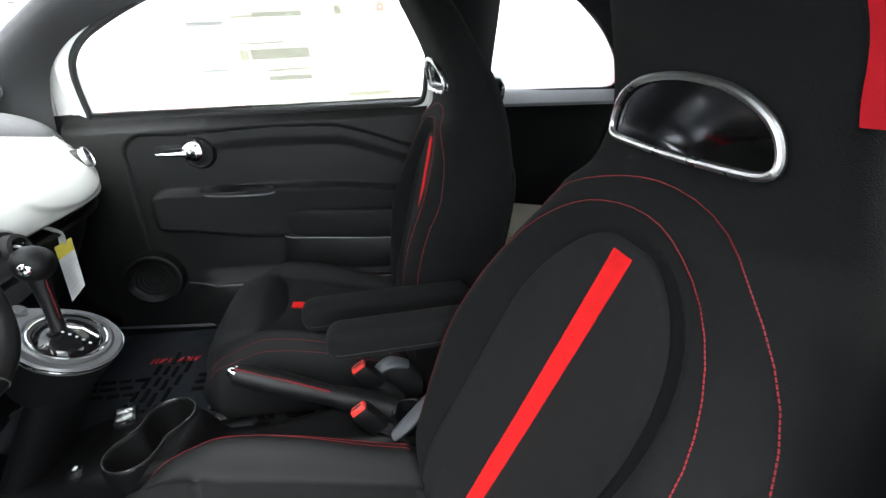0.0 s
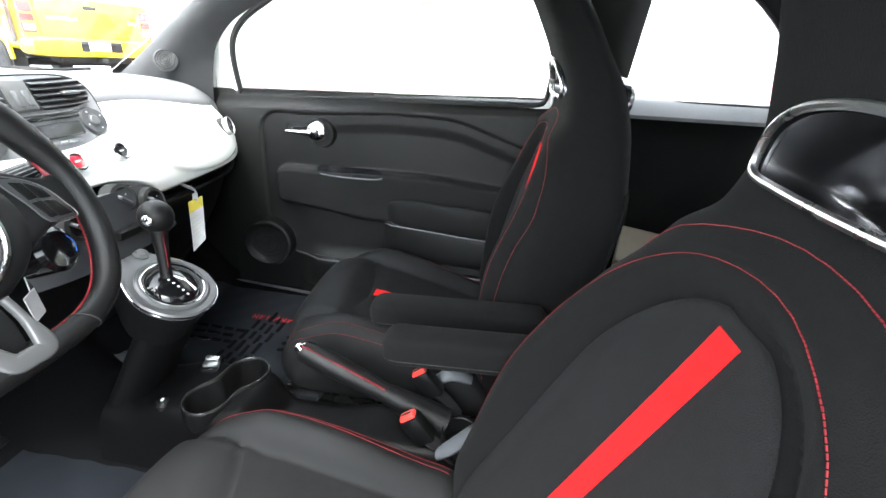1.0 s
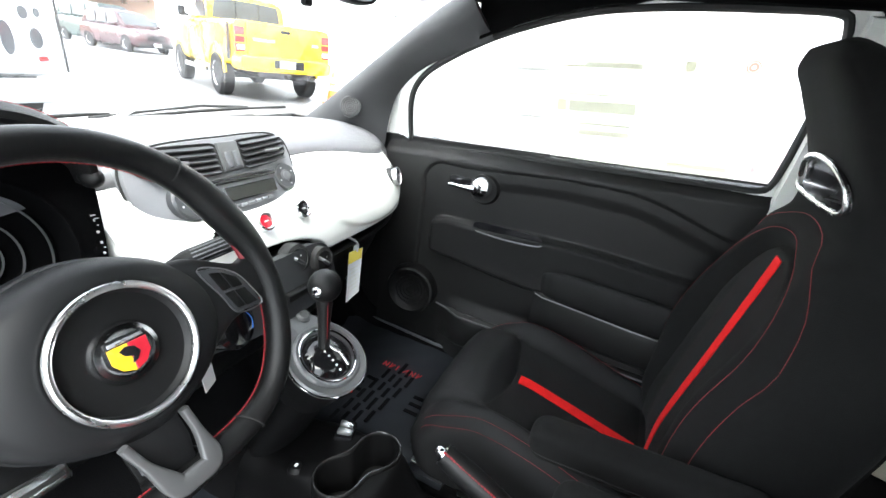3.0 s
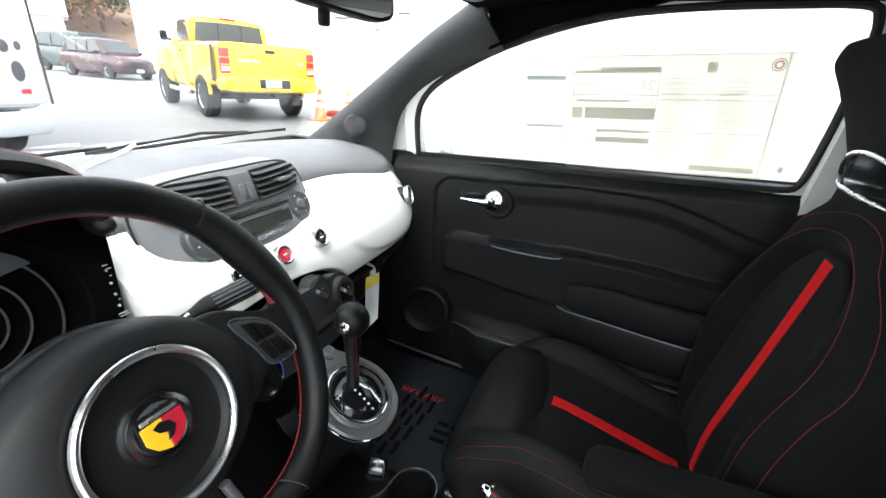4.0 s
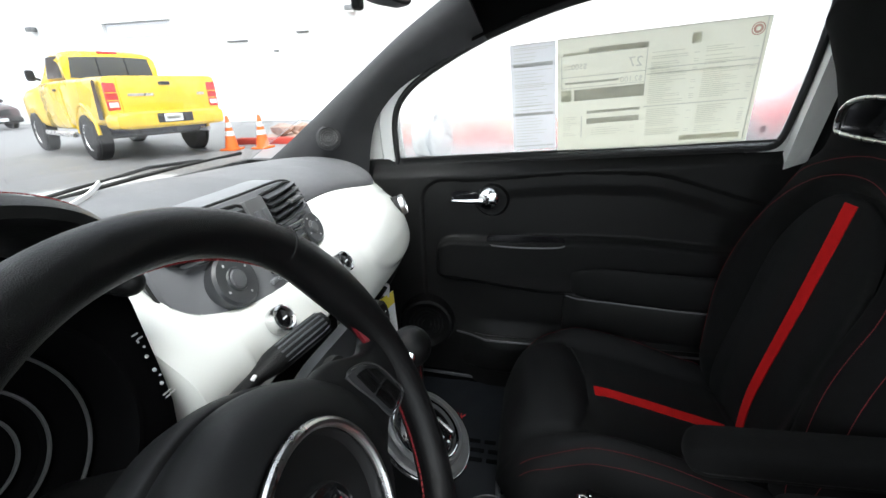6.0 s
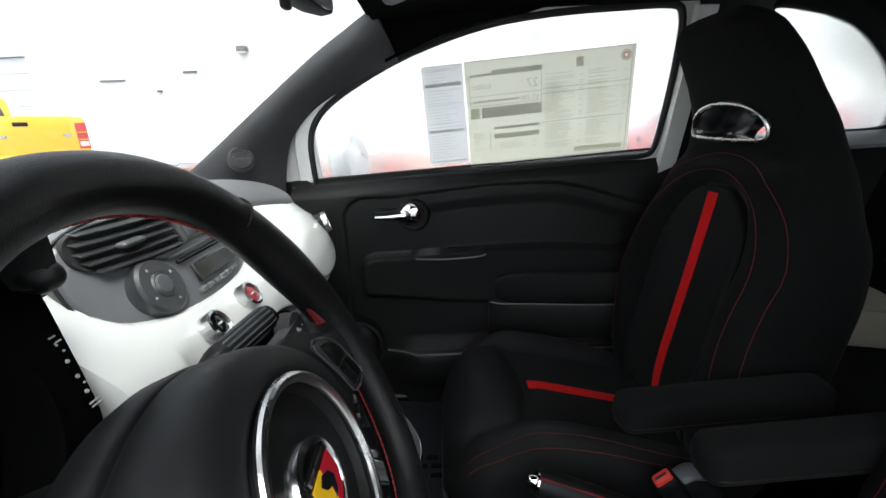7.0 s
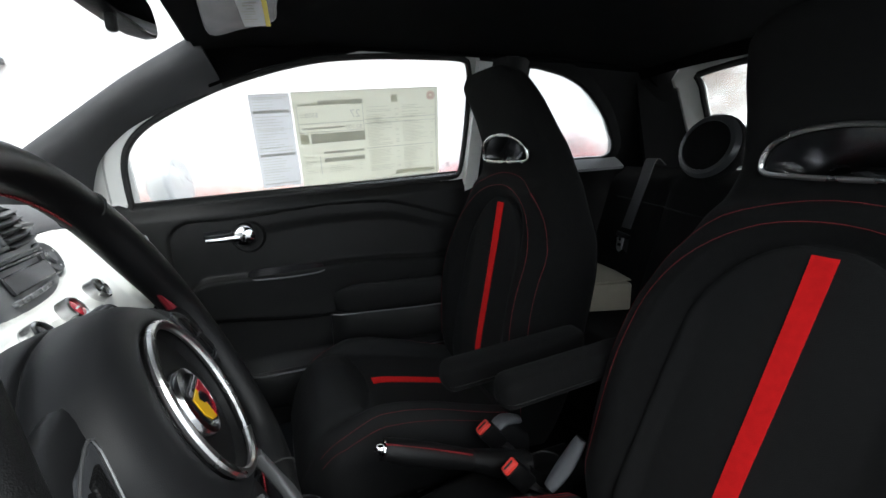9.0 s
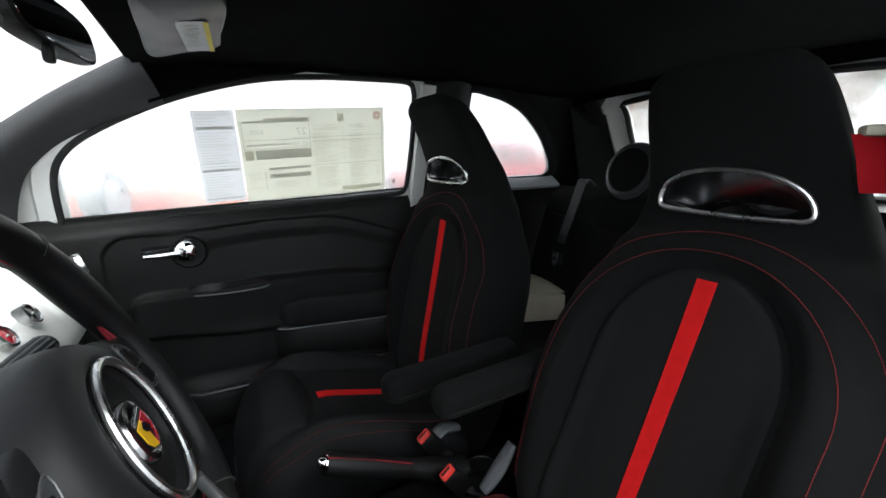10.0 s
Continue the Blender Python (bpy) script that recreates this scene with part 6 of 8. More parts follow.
kb = part("knob", ball(KN + Vector((0, 0, 0.004)), 0.0300, (1.0, 0.98, 1.0), 28), LEATHER, gs, "round leather gear knob")
part("knob_button", lathe([(0.0001, 0.005), (0.006, 0.0045), (0.0095, 0.002), (0.0105, -0.006)], axes(KN + Vector((0.006, -0.0285, 0.006)), (0.25, -0.95, 0.15)), 20), CHROME, kb, "chrome release button")
part("pod_button", lathe([(0.0001, 0.006), (0.008, 0.006), (0.010, 0.004), (0.014, 0.003), (0.015, -0.002)], Matrix.Translation(GM @ Vector((0.022, 0.088, 0.0))) @ GM.to_3x3().to_4x4(), 24), SILVER, gs, "silver button on the pod")
loops = []
for t in [i / 10 for i in range(11)]:
    c = Vector((0.345 - 0.14 * t, 0.0, 0.640 - 0.26 * t))
    loops.append([c + Vector((0.055 * math.sin(q), (0.078 + 0.012 * t) * math.cos(q), 0.02 * math.sin(q))) for q in [2 * math.pi * k / 28 for k in range(28)]])
part("pod_stem", rings(loops), MATTE, gs, "black pod support")

# ---- tunnel console ----
cs = thing("tunnel_console", (0.6, 0, 0.38), "black tunnel console with two cup holders", "centre console")
CUPS = ((0.450, 0.030, 0.0435), (0.414, -0.064, 0.0425))


def deck(u, v):
    x = 0.20 + 0.84 * u
    half = 0.126 - 0.028 * sm(0.47, 0.56, x)
    top = 0.4435 - 0.055 * sm(0.49, 0.56, x) + 0.03 * sm(0.62, 0.80, x) - 0.03 * sm(0.36, 0.24, x)
    return (x, -0.018 + (half - 0.016) * (2 * v - 1), 0.295 + (top - 0.295) * (1 - abs(2 * v - 1) ** 7))


body = part("body", sheet(deck, 90, 40, 0.006), SHADEPLASTIC, cs)
CUPC = Vector((0.432, -0.017, 0))


def cup_sdf(x, y):
    a, b = (math.hypot(x - cx_, y - cy_) - r_ for cx_, cy_, r_ in CUPS)
    h_ = max(0.0, 0.070 - abs(a - b)) / 0.070
    return min(a, b) - h_ * h_ * 0.070 / 4


def cup_outline(grow, z, n=96):
    """The joined outline of the two holders, widened by grow."""
    out = []
    for k in range(n):
        q = 2 * math.pi * k / n
        r_ = 0.13
        while r_ > 0.004 and cup_sdf(CUPC.x + r_ * math.cos(q), CUPC.y + r_ * math.sin(q)) > grow:
            r_ -= 0.0004
        out.append(Vector((CUPC.x + r_ * math.cos(q), CUPC.y + r_ * math.sin(q), z)))
    return out


CUPZ = 0.448
cut(body, rings([cup_outline(-0.0005, z) for z in (0.32, 0.50)]))
cp = part("cup_holder", rings([cup_outline(g, CUPZ + dz) for g, dz in ((-0.009, -0.090), (-0.003, -0.006), (-0.0015, 0.0), (0.0008, 0.0012), (0.003, 0.0), (0.0045, -0.006), (0.004, -0.05))], cap=False), PLASTIC, cs, "joined pair of deep black cup holders", angle=50)
part("cup_rim", tube(cup_outline(0.0006, CUPZ + 0.0008), 0.0016, 6, closed=True), SATINBLACK, cp, "polished black rim")
part("cup_floor", rings([cup_outline(-0.009, CUPZ - 0.090), cup_outline(-0.009, CUPZ - 0.094)]), RUBBER, cp)
usb = part("socket_switch", box((0.362, 0.034, 0.444), (0.040, 0.050, 0.020), 0.006, 2, Euler((0, 0, 0.35)).to_matrix()), GLOSS, cs, "black rocker switch")
for k in (-0.010, 0.010):
    part("rocker", box((0.362 - 0.34 * k, 0.034 + 0.94 * k, 0.4545), (0.030, 0.016, 0.009), 0.0035, 2, Euler((0, 0.1, 0.35)).to_matrix()), SATIN, usb, "silver rocker key")
part("power_socket", lathe([(0.0001, 0.010), (0.009, 0.010), (0.011, 0.007), (0.0135, 0.005), (0.0165, 0.003), (0.018, -0.004)], Matrix.Translation((0.330, -0.080, 0.432)), 26), PLASTIC, cs, "black capped power socket")
part("socket_mark", box((0.330, -0.080, 0.4428), (0.006, 0.008, 0.0008), 0.0002, 1), WHITEPL, cs)
part("rear_tray", lathe([(0.028, -0.05), (0.034, 0.0), (0.036, 0.002), (0.037, -0.03)], Matrix.Translation((0.935, -0.045, 0.452)), 30), PLASTIC, cs, "small round rear holder")

# handbrake
hbk = thing("handbrake", (0.85, -0.005, 0.42), "black leather handbrake with red stitching and silver button", "handbrake")
tip, root = Vector((0.598, -0.005, 0.563)), Vector((0.90, -0.012, 0.432))
d_ = (root - tip).normalized()
part("grip", tube(catmull([tip + d_ * 0.004, tip + d_ * 0.05, tip + d_ * 0.12, tip + d_ * 0.20], 6), lambda t: 0.0200 + 0.004 * math.sin(math.pi * min(1, t * 1.1)), 20), LEATHER, hbk, "leather grip")
part("boot", tube(catmull([tip + d_ * 0.195, tip + d_ * 0.25, root], 6), lambda t: 0.0200 + 0.014 * t, 16), PLASTIC, hbk)
part("button", lathe([(0.0001, 0.012), (0.006, 0.011), (0.0095, 0.007), (0.0105, 0.0), (0.0155, -0.001), (0.0170, -0.008)], axes(tip, -d_), 24), CHROME, hbk, "silver push button")
up_ = Vector((0, -0.5, 0.866))
part("stitching", stitches([tip + d_ * (0.008 + 0.19 * i / 30) + up_ * (0.0212 + 0.003 * math.sin(math.pi * i / 30)) for i in range(31)], 0.0022, 0.0055, 0.0012), THREAD, hbk, "red stitching along the grip", flat=True)

# seat belt buckles
for y, z in ((0.045, 0.507), (-0.066, 0.493)):
    bk_ = thing("belt_buckle", (0.88, y, 0.42), "black belt buckle with red release button", "belt buckle", group="front belt buckles")
    ax = Vector((-0.62, 0.0, 0.78))
    c = Vector((0.834, y, z))
    R_ = ax.to_track_quat("Z", "Y").to_matrix()
    part("body", box(c - ax * 0.034, (0.030, 0.040, 0.066), 0.006, 2, R_), PLASTIC, bk_)
    rbn = part("release_button", box(c - ax * 0.001, (0.021, 0.033, 0.014), 0.004, 2, R_), REDPLASTIC, bk_, "red release button")
    part("slot", box(c + ax * 0.0065, (0.004, 0.022, 0.002), 0.0006, 1, R_), RUBBER, rbn)
    part("stalk", strap([c - ax * 0.06, c - ax * 0.09 + Vector((0.012, 0, 0)), Vector((0.93, y, 0.40))], 0.014, 0.003), WEB, bk_)
sb = thing("belt_anchor", (0.90, 0.075, 0.42), "grey plastic belt anchor cover beside the passenger seat", "belt anchor")
part("cover", tube(catmull([(0.86, 0.075, 0.455), (0.90, 0.078, 0.485), (0.945, 0.080, 0.475)], 5), lambda t: 0.013 + 0.006 * math.sin(math.pi * t), 12, flat=0.6), GREY, sb)
sb2 = thing("belt_anchor", (0.93, -0.10, 0.42), "grey plastic belt anchor cover beside the driver seat", "belt anchor")
part("cover", tube(catmull([(0.90, -0.102, 0.45), (0.935, -0.104, 0.49), (0.97, -0.105, 0.54)], 5), lambda t: 0.013 + 0.006 * math.sin(math.pi * t), 12, flat=0.6), GREY, sb2)


# ---- floor mats ----
def floor_mat(y0, y1, x0, x1, label):
    mt = thing("floor_mat", (0.5 * (x0 + x1), 0.5 * (y0 + y1), 0.285), label, "floor mat", group="floor mats")

    def zz(x):
        return 0.283 + 0.36 * sm(0.05, -0.30, x)
    part("mat", sheet(lambda u, v: (x0 + (x1 - x0) * u, y0 + (y1 - y0) * v + 0.012 * math.sin(math.pi * u) * (1 if v > 0.5 else -1), zz(x0 + (x1 - x0) * u) + 0.001 * math.sin(40 * u) * math.sin(30 * v)), 40, 20, 0.007), MAT, mt)
    r_ = random.Random(3)
    ym = 0.5 * (y0 + y1)
    # a band of long words across the mat, and shorter ones along it
    for row in range(4):
        xk = 0.238 + 0.027 * row
        yk = ym - 0.185 + 0.012 * row
        while yk < ym + 0.07:
            ln = r_.uniform(0.030, 0.055)
            part("raised_letter", box((xk + 0.14 * (yk - ym), yk + ln / 2, 0.2865), (0.011, ln, 0.004), 0.001, 1), MATDARK, mt)
            yk += ln + 0.011
    for row in range(3):
        for xa, xb in ((x0 + 0.03, 0.205), (0.365, x1 - 0.02)):
            xk = xa
            yk = ym - 0.055 + 0.030 * row
            while xk < xb:
                ln = r_.uniform(0.022, 0.045)
                part("raised_letter", box((xk + ln / 2, yk, zz(xk) + 0.0035), (ln, 0.012, 0.004), 0.001, 1), MATDARK, mt)
                xk += ln + 0.010
    # red printed word
    for j in range(6):
        xk = 0.216 + 0.024 * j
        for q, (dx, tilt) in enumerate(((-0.006, 0.0), (0.0, 0.55 * (-1) ** j), (0.007, 0.0))):
            if (j + q) % 4 != 3:
                part("printed_letter", box((xk + dx, ym + 0.088, 0.2860), (0.0042, 0.022, 0.0030), 0.0008, 1, Euler((0, 0, tilt)).to_matrix()), MATRED, mt)
    return mt


floor_mat(0.112, 0.60, -0.05, 0.56, "dark rubber passenger floor mat with raised and red lettering")
floor_mat(-0.60, -0.135, 0.02, 0.56, "dark rubber driver floor mat with raised lettering")

# hang tag on the dashboard
ht = thing("hang_tag", (0.2, 0.25, 0.63), "white paper tag with yellow top hanging on a loop", "tag")
ta, tb, tc, td = Vector((0.187, 0.268, 0.735)), Vector((0.210, 0.292, 0.748)), Vector((0.230, 0.252, 0.646)), Vector((0.214, 0.223, 0.622))
part("card", prism([ta, tb, tc, td], (0.0006, 0.0006, 0), 0, 1), WHITEPL, ht, "white printed card", flat=True)
nrm = (tb - ta).cross(td - ta).normalized()
nrm = nrm if nrm.y < 0 else -nrm
part("card_top", prism([ta + nrm * 0.0012, tb + nrm * 0.0012, tb.lerp(tc, 0.24) + nrm * 0.0012, ta.lerp(td, 0.24) + nrm * 0.0012], (0.0003, 0.0003, 0), 0, 1), YELLOW, ht, "yellow header", flat=True)
for k in range(6):
    f = 0.36 + 0.09 * k
    a_, b_ = ta.lerp(td, f), tb.lerp(tc, f)
    part("print_bar", prism([a_.lerp(b_, 0.15) + nrm * 0.0012, a_.lerp(b_, 0.8) + nrm * 0.0012, a_.lerp(b_, 0.8) + (td - ta) * 0.02 + nrm * 0.0012, a_.lerp(b_, 0.15) + (td - ta) * 0.02 + nrm * 0.0012], (0.0002, 0.0002, 0), 0, 1), PALEINK, ht, flat=True)
part("loop", strap([(0.203, 0.238, 0.792), (0.206, 0.262, 0.775), (0.200, 0.280, 0.755), (0.198, 0.280, 0.738)], 0.007, 0.0008, (1, 0, 0.2)), WHITEPL, ht, "white band")
tag2 = thing("hang_tag", (0.30, -0.22, 0.72), "small white paper tag hanging behind the steering wheel", "tag")
part("card", box((0.30, -0.215, 0.745), (0.002, 0.024, 0.05), 0.0005, 1, Euler((0.25, 0.1, 0.3)).to_matrix()), WHITEPL, tag2)
part("loop", tube([(0.30, -0.215, 0.768), (0.297, -0.213, 0.785), (0.295, -0.212, 0.80)], 0.001, 5), WHITEPL, tag2)
# loose end of a cable tie on the dashboard top
tie = single("cable_tie", strap([(-0.028, -0.148, 1.0355), (-0.050, -0.113, 1.0385), (-0.071, -0.078, 1.0395), (-0.090, -0.047, 1.041), (-0.112, -0.013, 1.047)], 0.0032, 0.0014, (0, 0, 1)), WHITEPL, "white cable tie lying on the dashboard top", "cable tie")

# ---- sun visor and inner mirror ----
vs = thing("sun_visor", (0.44, 0.22, 1.32), "grey sun visor folded up with a warning label", "sun visor")
VC = [(0.384, 0.318), (0.44, 0.285), (0.499, 0.238), (0.503, 0.15), (0.500, -0.05), (0.42, -0.055), (0.395, -0.05), (0.386, 0.12)]
vz = lambda x: 1.332 + 0.10 * (x - 0.44)
vl = [(p.x, p.y) for p in catmull([(x, y, 0) for x, y in VC], 5, True)]
vcx, vcy = 0.445, 0.12
part("board", rings([[Vector((vcx + (x - vcx) * g, vcy + (y - vcy) * g, vz(x) + dz)) for x, y in vl] for g, dz in ((0.5, -0.0085), (0.93, -0.008), (0.985, -0.005), (1.0, 0.0), (0.985, 0.006), (0.9, 0.009))]), GREY, vs, "grey padded board")
vr = Euler((0, -0.10, -0.06)).to_matrix()
part("label", box((0.464, 0.145, vz(0.464) - 0.0092), (0.042, 0.20, 0.0008), 0.0002, 1, vr), WHITEPL, vs, "white warning label")
part("label_strip", box((0.4845, 0.145, vz(0.4845) - 0.0098), (0.008, 0.20, 0.0008), 0.0002, 1, vr), YELLOW, vs, "yellow strip")
for k in range(11):
    part("print_bar", box((0.458 + 0.003 * (k % 2), 0.065 + 0.015 * k, vz(0.459) - 0.0099), (0.022 - 0.005 * (k % 3), 0.004, 0.0006), 0.0002, 1, vr), PALEINK, vs)
part("pivot", tube([(0.41, 0.33, 1.345), (0.40, 0.35, 1.36)], 0.008, 10), PLASTIC, vs)
im = thing("interior_mirror", (0.27, 0.0, 1.26), "black interior mirror below the windscreen header", "mirror")
mm_ = Matrix.Translation((0.300, 0.034, 1.298)) @ Euler((-0.06, -0.14, -0.16)).to_matrix().to_4x4()
part("housing", rings([[mm_ @ Vector((dx, 0.108 * g * math.copysign(abs(math.cos(a)) ** 0.45, math.cos(a)), 0.034 * g * math.copysign(abs(math.sin(a)) ** 0.6, math.sin(a)))) for a in [2 * math.pi * k / 40 for k in range(40)]] for dx, g in ((-0.03, 0.55), (-0.022, 0.85), (-0.006, 1.0), (0.006, 1.0), (0.008, 0.97))]), PLASTIC, im, "black housing")
part("mirror_glass", rings([[mm_ @ Vector((dx, 0.102 * g * math.copysign(abs(math.cos(a)) ** 0.45, math.cos(a)), 0.030 * g * math.copysign(abs(math.sin(a)) ** 0.6, math.sin(a)))) for a in [2 * math.pi * k / 40 for k in range(40)]] for dx, g in ((0.0085, 1.0), (0.0095, 0.99), (0.0095, 0.1))]), MIRROR, im, "mirror glass")
part("lever", box((0.300, 0.000, 1.256), (0.012, 0.016, 0.022), 0.004, 2), PLASTIC, im)
part("stem", tube([(0.278, 0.022, 1.30), (0.245, 0.012, 1.33), (0.230, 0.0, 1.352)], 0.010, 10), PLASTIC, im)

# wipers outside
for (a, b_, c_) in (((-0.34, -0.45, 0.985), (-0.40, 0.10, 0.992), 0.0), ((-0.36, 0.05, 0.985), (-0.33, 0.60, 1.0), 0.0)):
    wp = thing("windscreen_wiper", a, "black windscreen wiper resting at the bottom of the glass", "wiper", group="wipers")
    a, b_ = Vector(a), Vector(b_)
    part("arm", tube([a + Vector((-0.03, 0, 0.0)), a.lerp(b_, 0.5) + Vector((-0.03, 0, 0.015)), b_.lerp(a, 0.25) + Vector((-0.01, 0, 0.006))], 0.004, 8), RUBBER, wp)
    part("blade", tube([a.lerp(b_, t) + Vector((0, 0, 0.004 * math.sin(math.pi * t))) for t in [i / 12 for i in range(13)]], 0.0034, 8, flat=1.3), RUBBER, wp)


# ---- outside ----
ASPHALT = surface("damp grey asphalt", (0.20, 0.20, 0.205), 0.5, var=0.3, scale=0.5, grain=0.6, gscale=45)
WALLWHITE = surface("white painted block wall", (0.74, 0.75, 0.75), 0.7, var=0.06, scale=0.8, grain=0.4, gscale=25)
VANWHITE = surface("dull white van paint", (0.50, 0.52, 0.53), 0.3, var=0.06, scale=3, coat=0.5)
DOORWHITE = surface("white sectional door steel", (0.66, 0.67, 0.70), 0.45, var=0.05, scale=1.5)
TRUCK = surface("bright yellow car paint", (0.78, 0.52, 0.012), 0.28, var=0.04, scale=2, coat=0.7)
DARKGLASS = surface("dark tinted glass", (0.05, 0.055, 0.06), 0.08, var=0.1, scale=2, rvar=0.03)
TYRE = surface("tyre rubber", (0.02, 0.02, 0.021), 0.8, var=0.25, scale=10, grain=0.4, gscale=80)
TAILRED = surface("red lamp plastic", (0.50, 0.015, 0.015), 0.2, var=0.1, coat=0.5)
LAMPCLEAR = surface("clear lamp plastic", (0.7, 0.7, 0.68), 0.15, var=0.1, coat=0.5)
MAROON = surface("dark red car paint", (0.045, 0.011, 0.015), 0.25, var=0.08, scale=2, coat=0.7)
GREENPAINT = surface("dark green car paint", (0.018, 0.040, 0.034), 0.3, var=0.08, scale=2, coat=0.7)
SCARLET = surface("bright red car paint", (0.42, 0.012, 0.016), 0.25, var=0.05, scale=2, coat=0.7)
ORANGE = surface("orange cone plastic", (0.85, 0.16, 0.02), 0.5, var=0.08, scale=6)
REFLECT = surface("white reflective band", (0.8, 0.8, 0.8), 0.4, var=0.04)
RUBBLE = surface("mixed broken stone and brick", (0.36, 0.24, 0.19), 0.9, var=0.5, scale=5, grain=0.8, gscale=20)
KERBRED = surface("red painted kerb", (0.42, 0.05, 0.035), 0.7, var=0.25, scale=3, grain=0.4, gscale=30)
BARK = surface("grey-brown bark", (0.12, 0.085, 0.06), 0.9, var=0.3, scale=6, grain=0.8, gscale=30)
LEAF = surface("rust-brown autumn leaves", (0.24, 0.135, 0.08), 0.8, var=0.5, scale=0.35)
LEAFG = surface("dull green leaves", (0.09, 0.11, 0.04), 0.8, var=0.4, scale=0.5)
GRASS = surface("dry hillside grass", (0.21, 0.135, 0.095), 0.95, var=0.35, scale=0.2, grain=0.5, gscale=8)
ROOFGREY = surface("grey roof sheet", (0.33, 0.33, 0.34), 0.6, var=0.1)

ground = single("ground", sheet(lambda u, v: (-400 + 800 * u, -400 + 800 * v, 0.0), 8, 8), ASPHALT, "grey damp asphalt car park", "ground", kind="structure", base=(0, 0, 0))


def moved(bm, m):
    bm.transform(m)
    return bm


def hull(stations):
    """A car body skin: stations of (x, half width, bottom, top, roundness)."""
    loops = []
    for x, w, z0, z1, p in stations:
        zc, hz = 0.5 * (z0 + z1), 0.5 * (z1 - z0)
        loops.append([Vector((x, w * math.copysign(abs(math.cos(a)) ** p, math.cos(a)), zc + hz * math.copysign(abs(math.sin(a)) ** p, math.sin(a)))) for a in [2 * math.pi * (k + 0.5) / 32 for k in range(32)]])
    return rings(loops)


def road_wheel(owner, m, x, y, r, wd, rim_mat):
    side = 1 if y > 0 else -1
    wm = m @ Matrix.Translation((x, y, r)) @ Matrix.Rotation(radians(-90 * side), 4, "X")
    w = part("wheel", lathe([(r * 0.55, -wd / 2), (r * 0.9, -wd / 2), (r * 0.985, -wd * 0.40), (r, 0), (r * 0.985, wd * 0.40), (r * 0.9, wd / 2), (r * 0.60, wd / 2), (r * 0.57, wd * 0.40)], wm, 32), TYRE, owner, "black tyre")
    part("rim", lathe([(0.0001, wd * 0.36), (r * 0.16, wd * 0.38), (r * 0.2, wd * 0.22), (r * 0.46, wd * 0.18), (r * 0.55, wd * 0.44), (r * 0.60, wd * 0.46), (r * 0.60, wd * 0.2)], wm, 32), rim_mat, w, "metal wheel rim")
    for k in range(5):
        a = 2 * math.pi * k / 5
        part("rim_spoke", moved(box((r * 0.33, 0, wd * 0.33), (r * 0.42, r * 0.13, wd * 0.12), r * 0.02, 1), wm @ Matrix.Rotation(a, 4, "Z")), rim_mat, w)
    return w


def quad(m, pts, mat, owner, name, push, label=""):
    n = (Vector(pts[1]) - Vector(pts[0])).cross(Vector(pts[2]) - Vector(pts[0])).normalized() * push
    part(name, moved(prism([Vector(p) for p in pts], n, min(0.006, abs(push) * 0.3), 1), m), mat, owner, label)


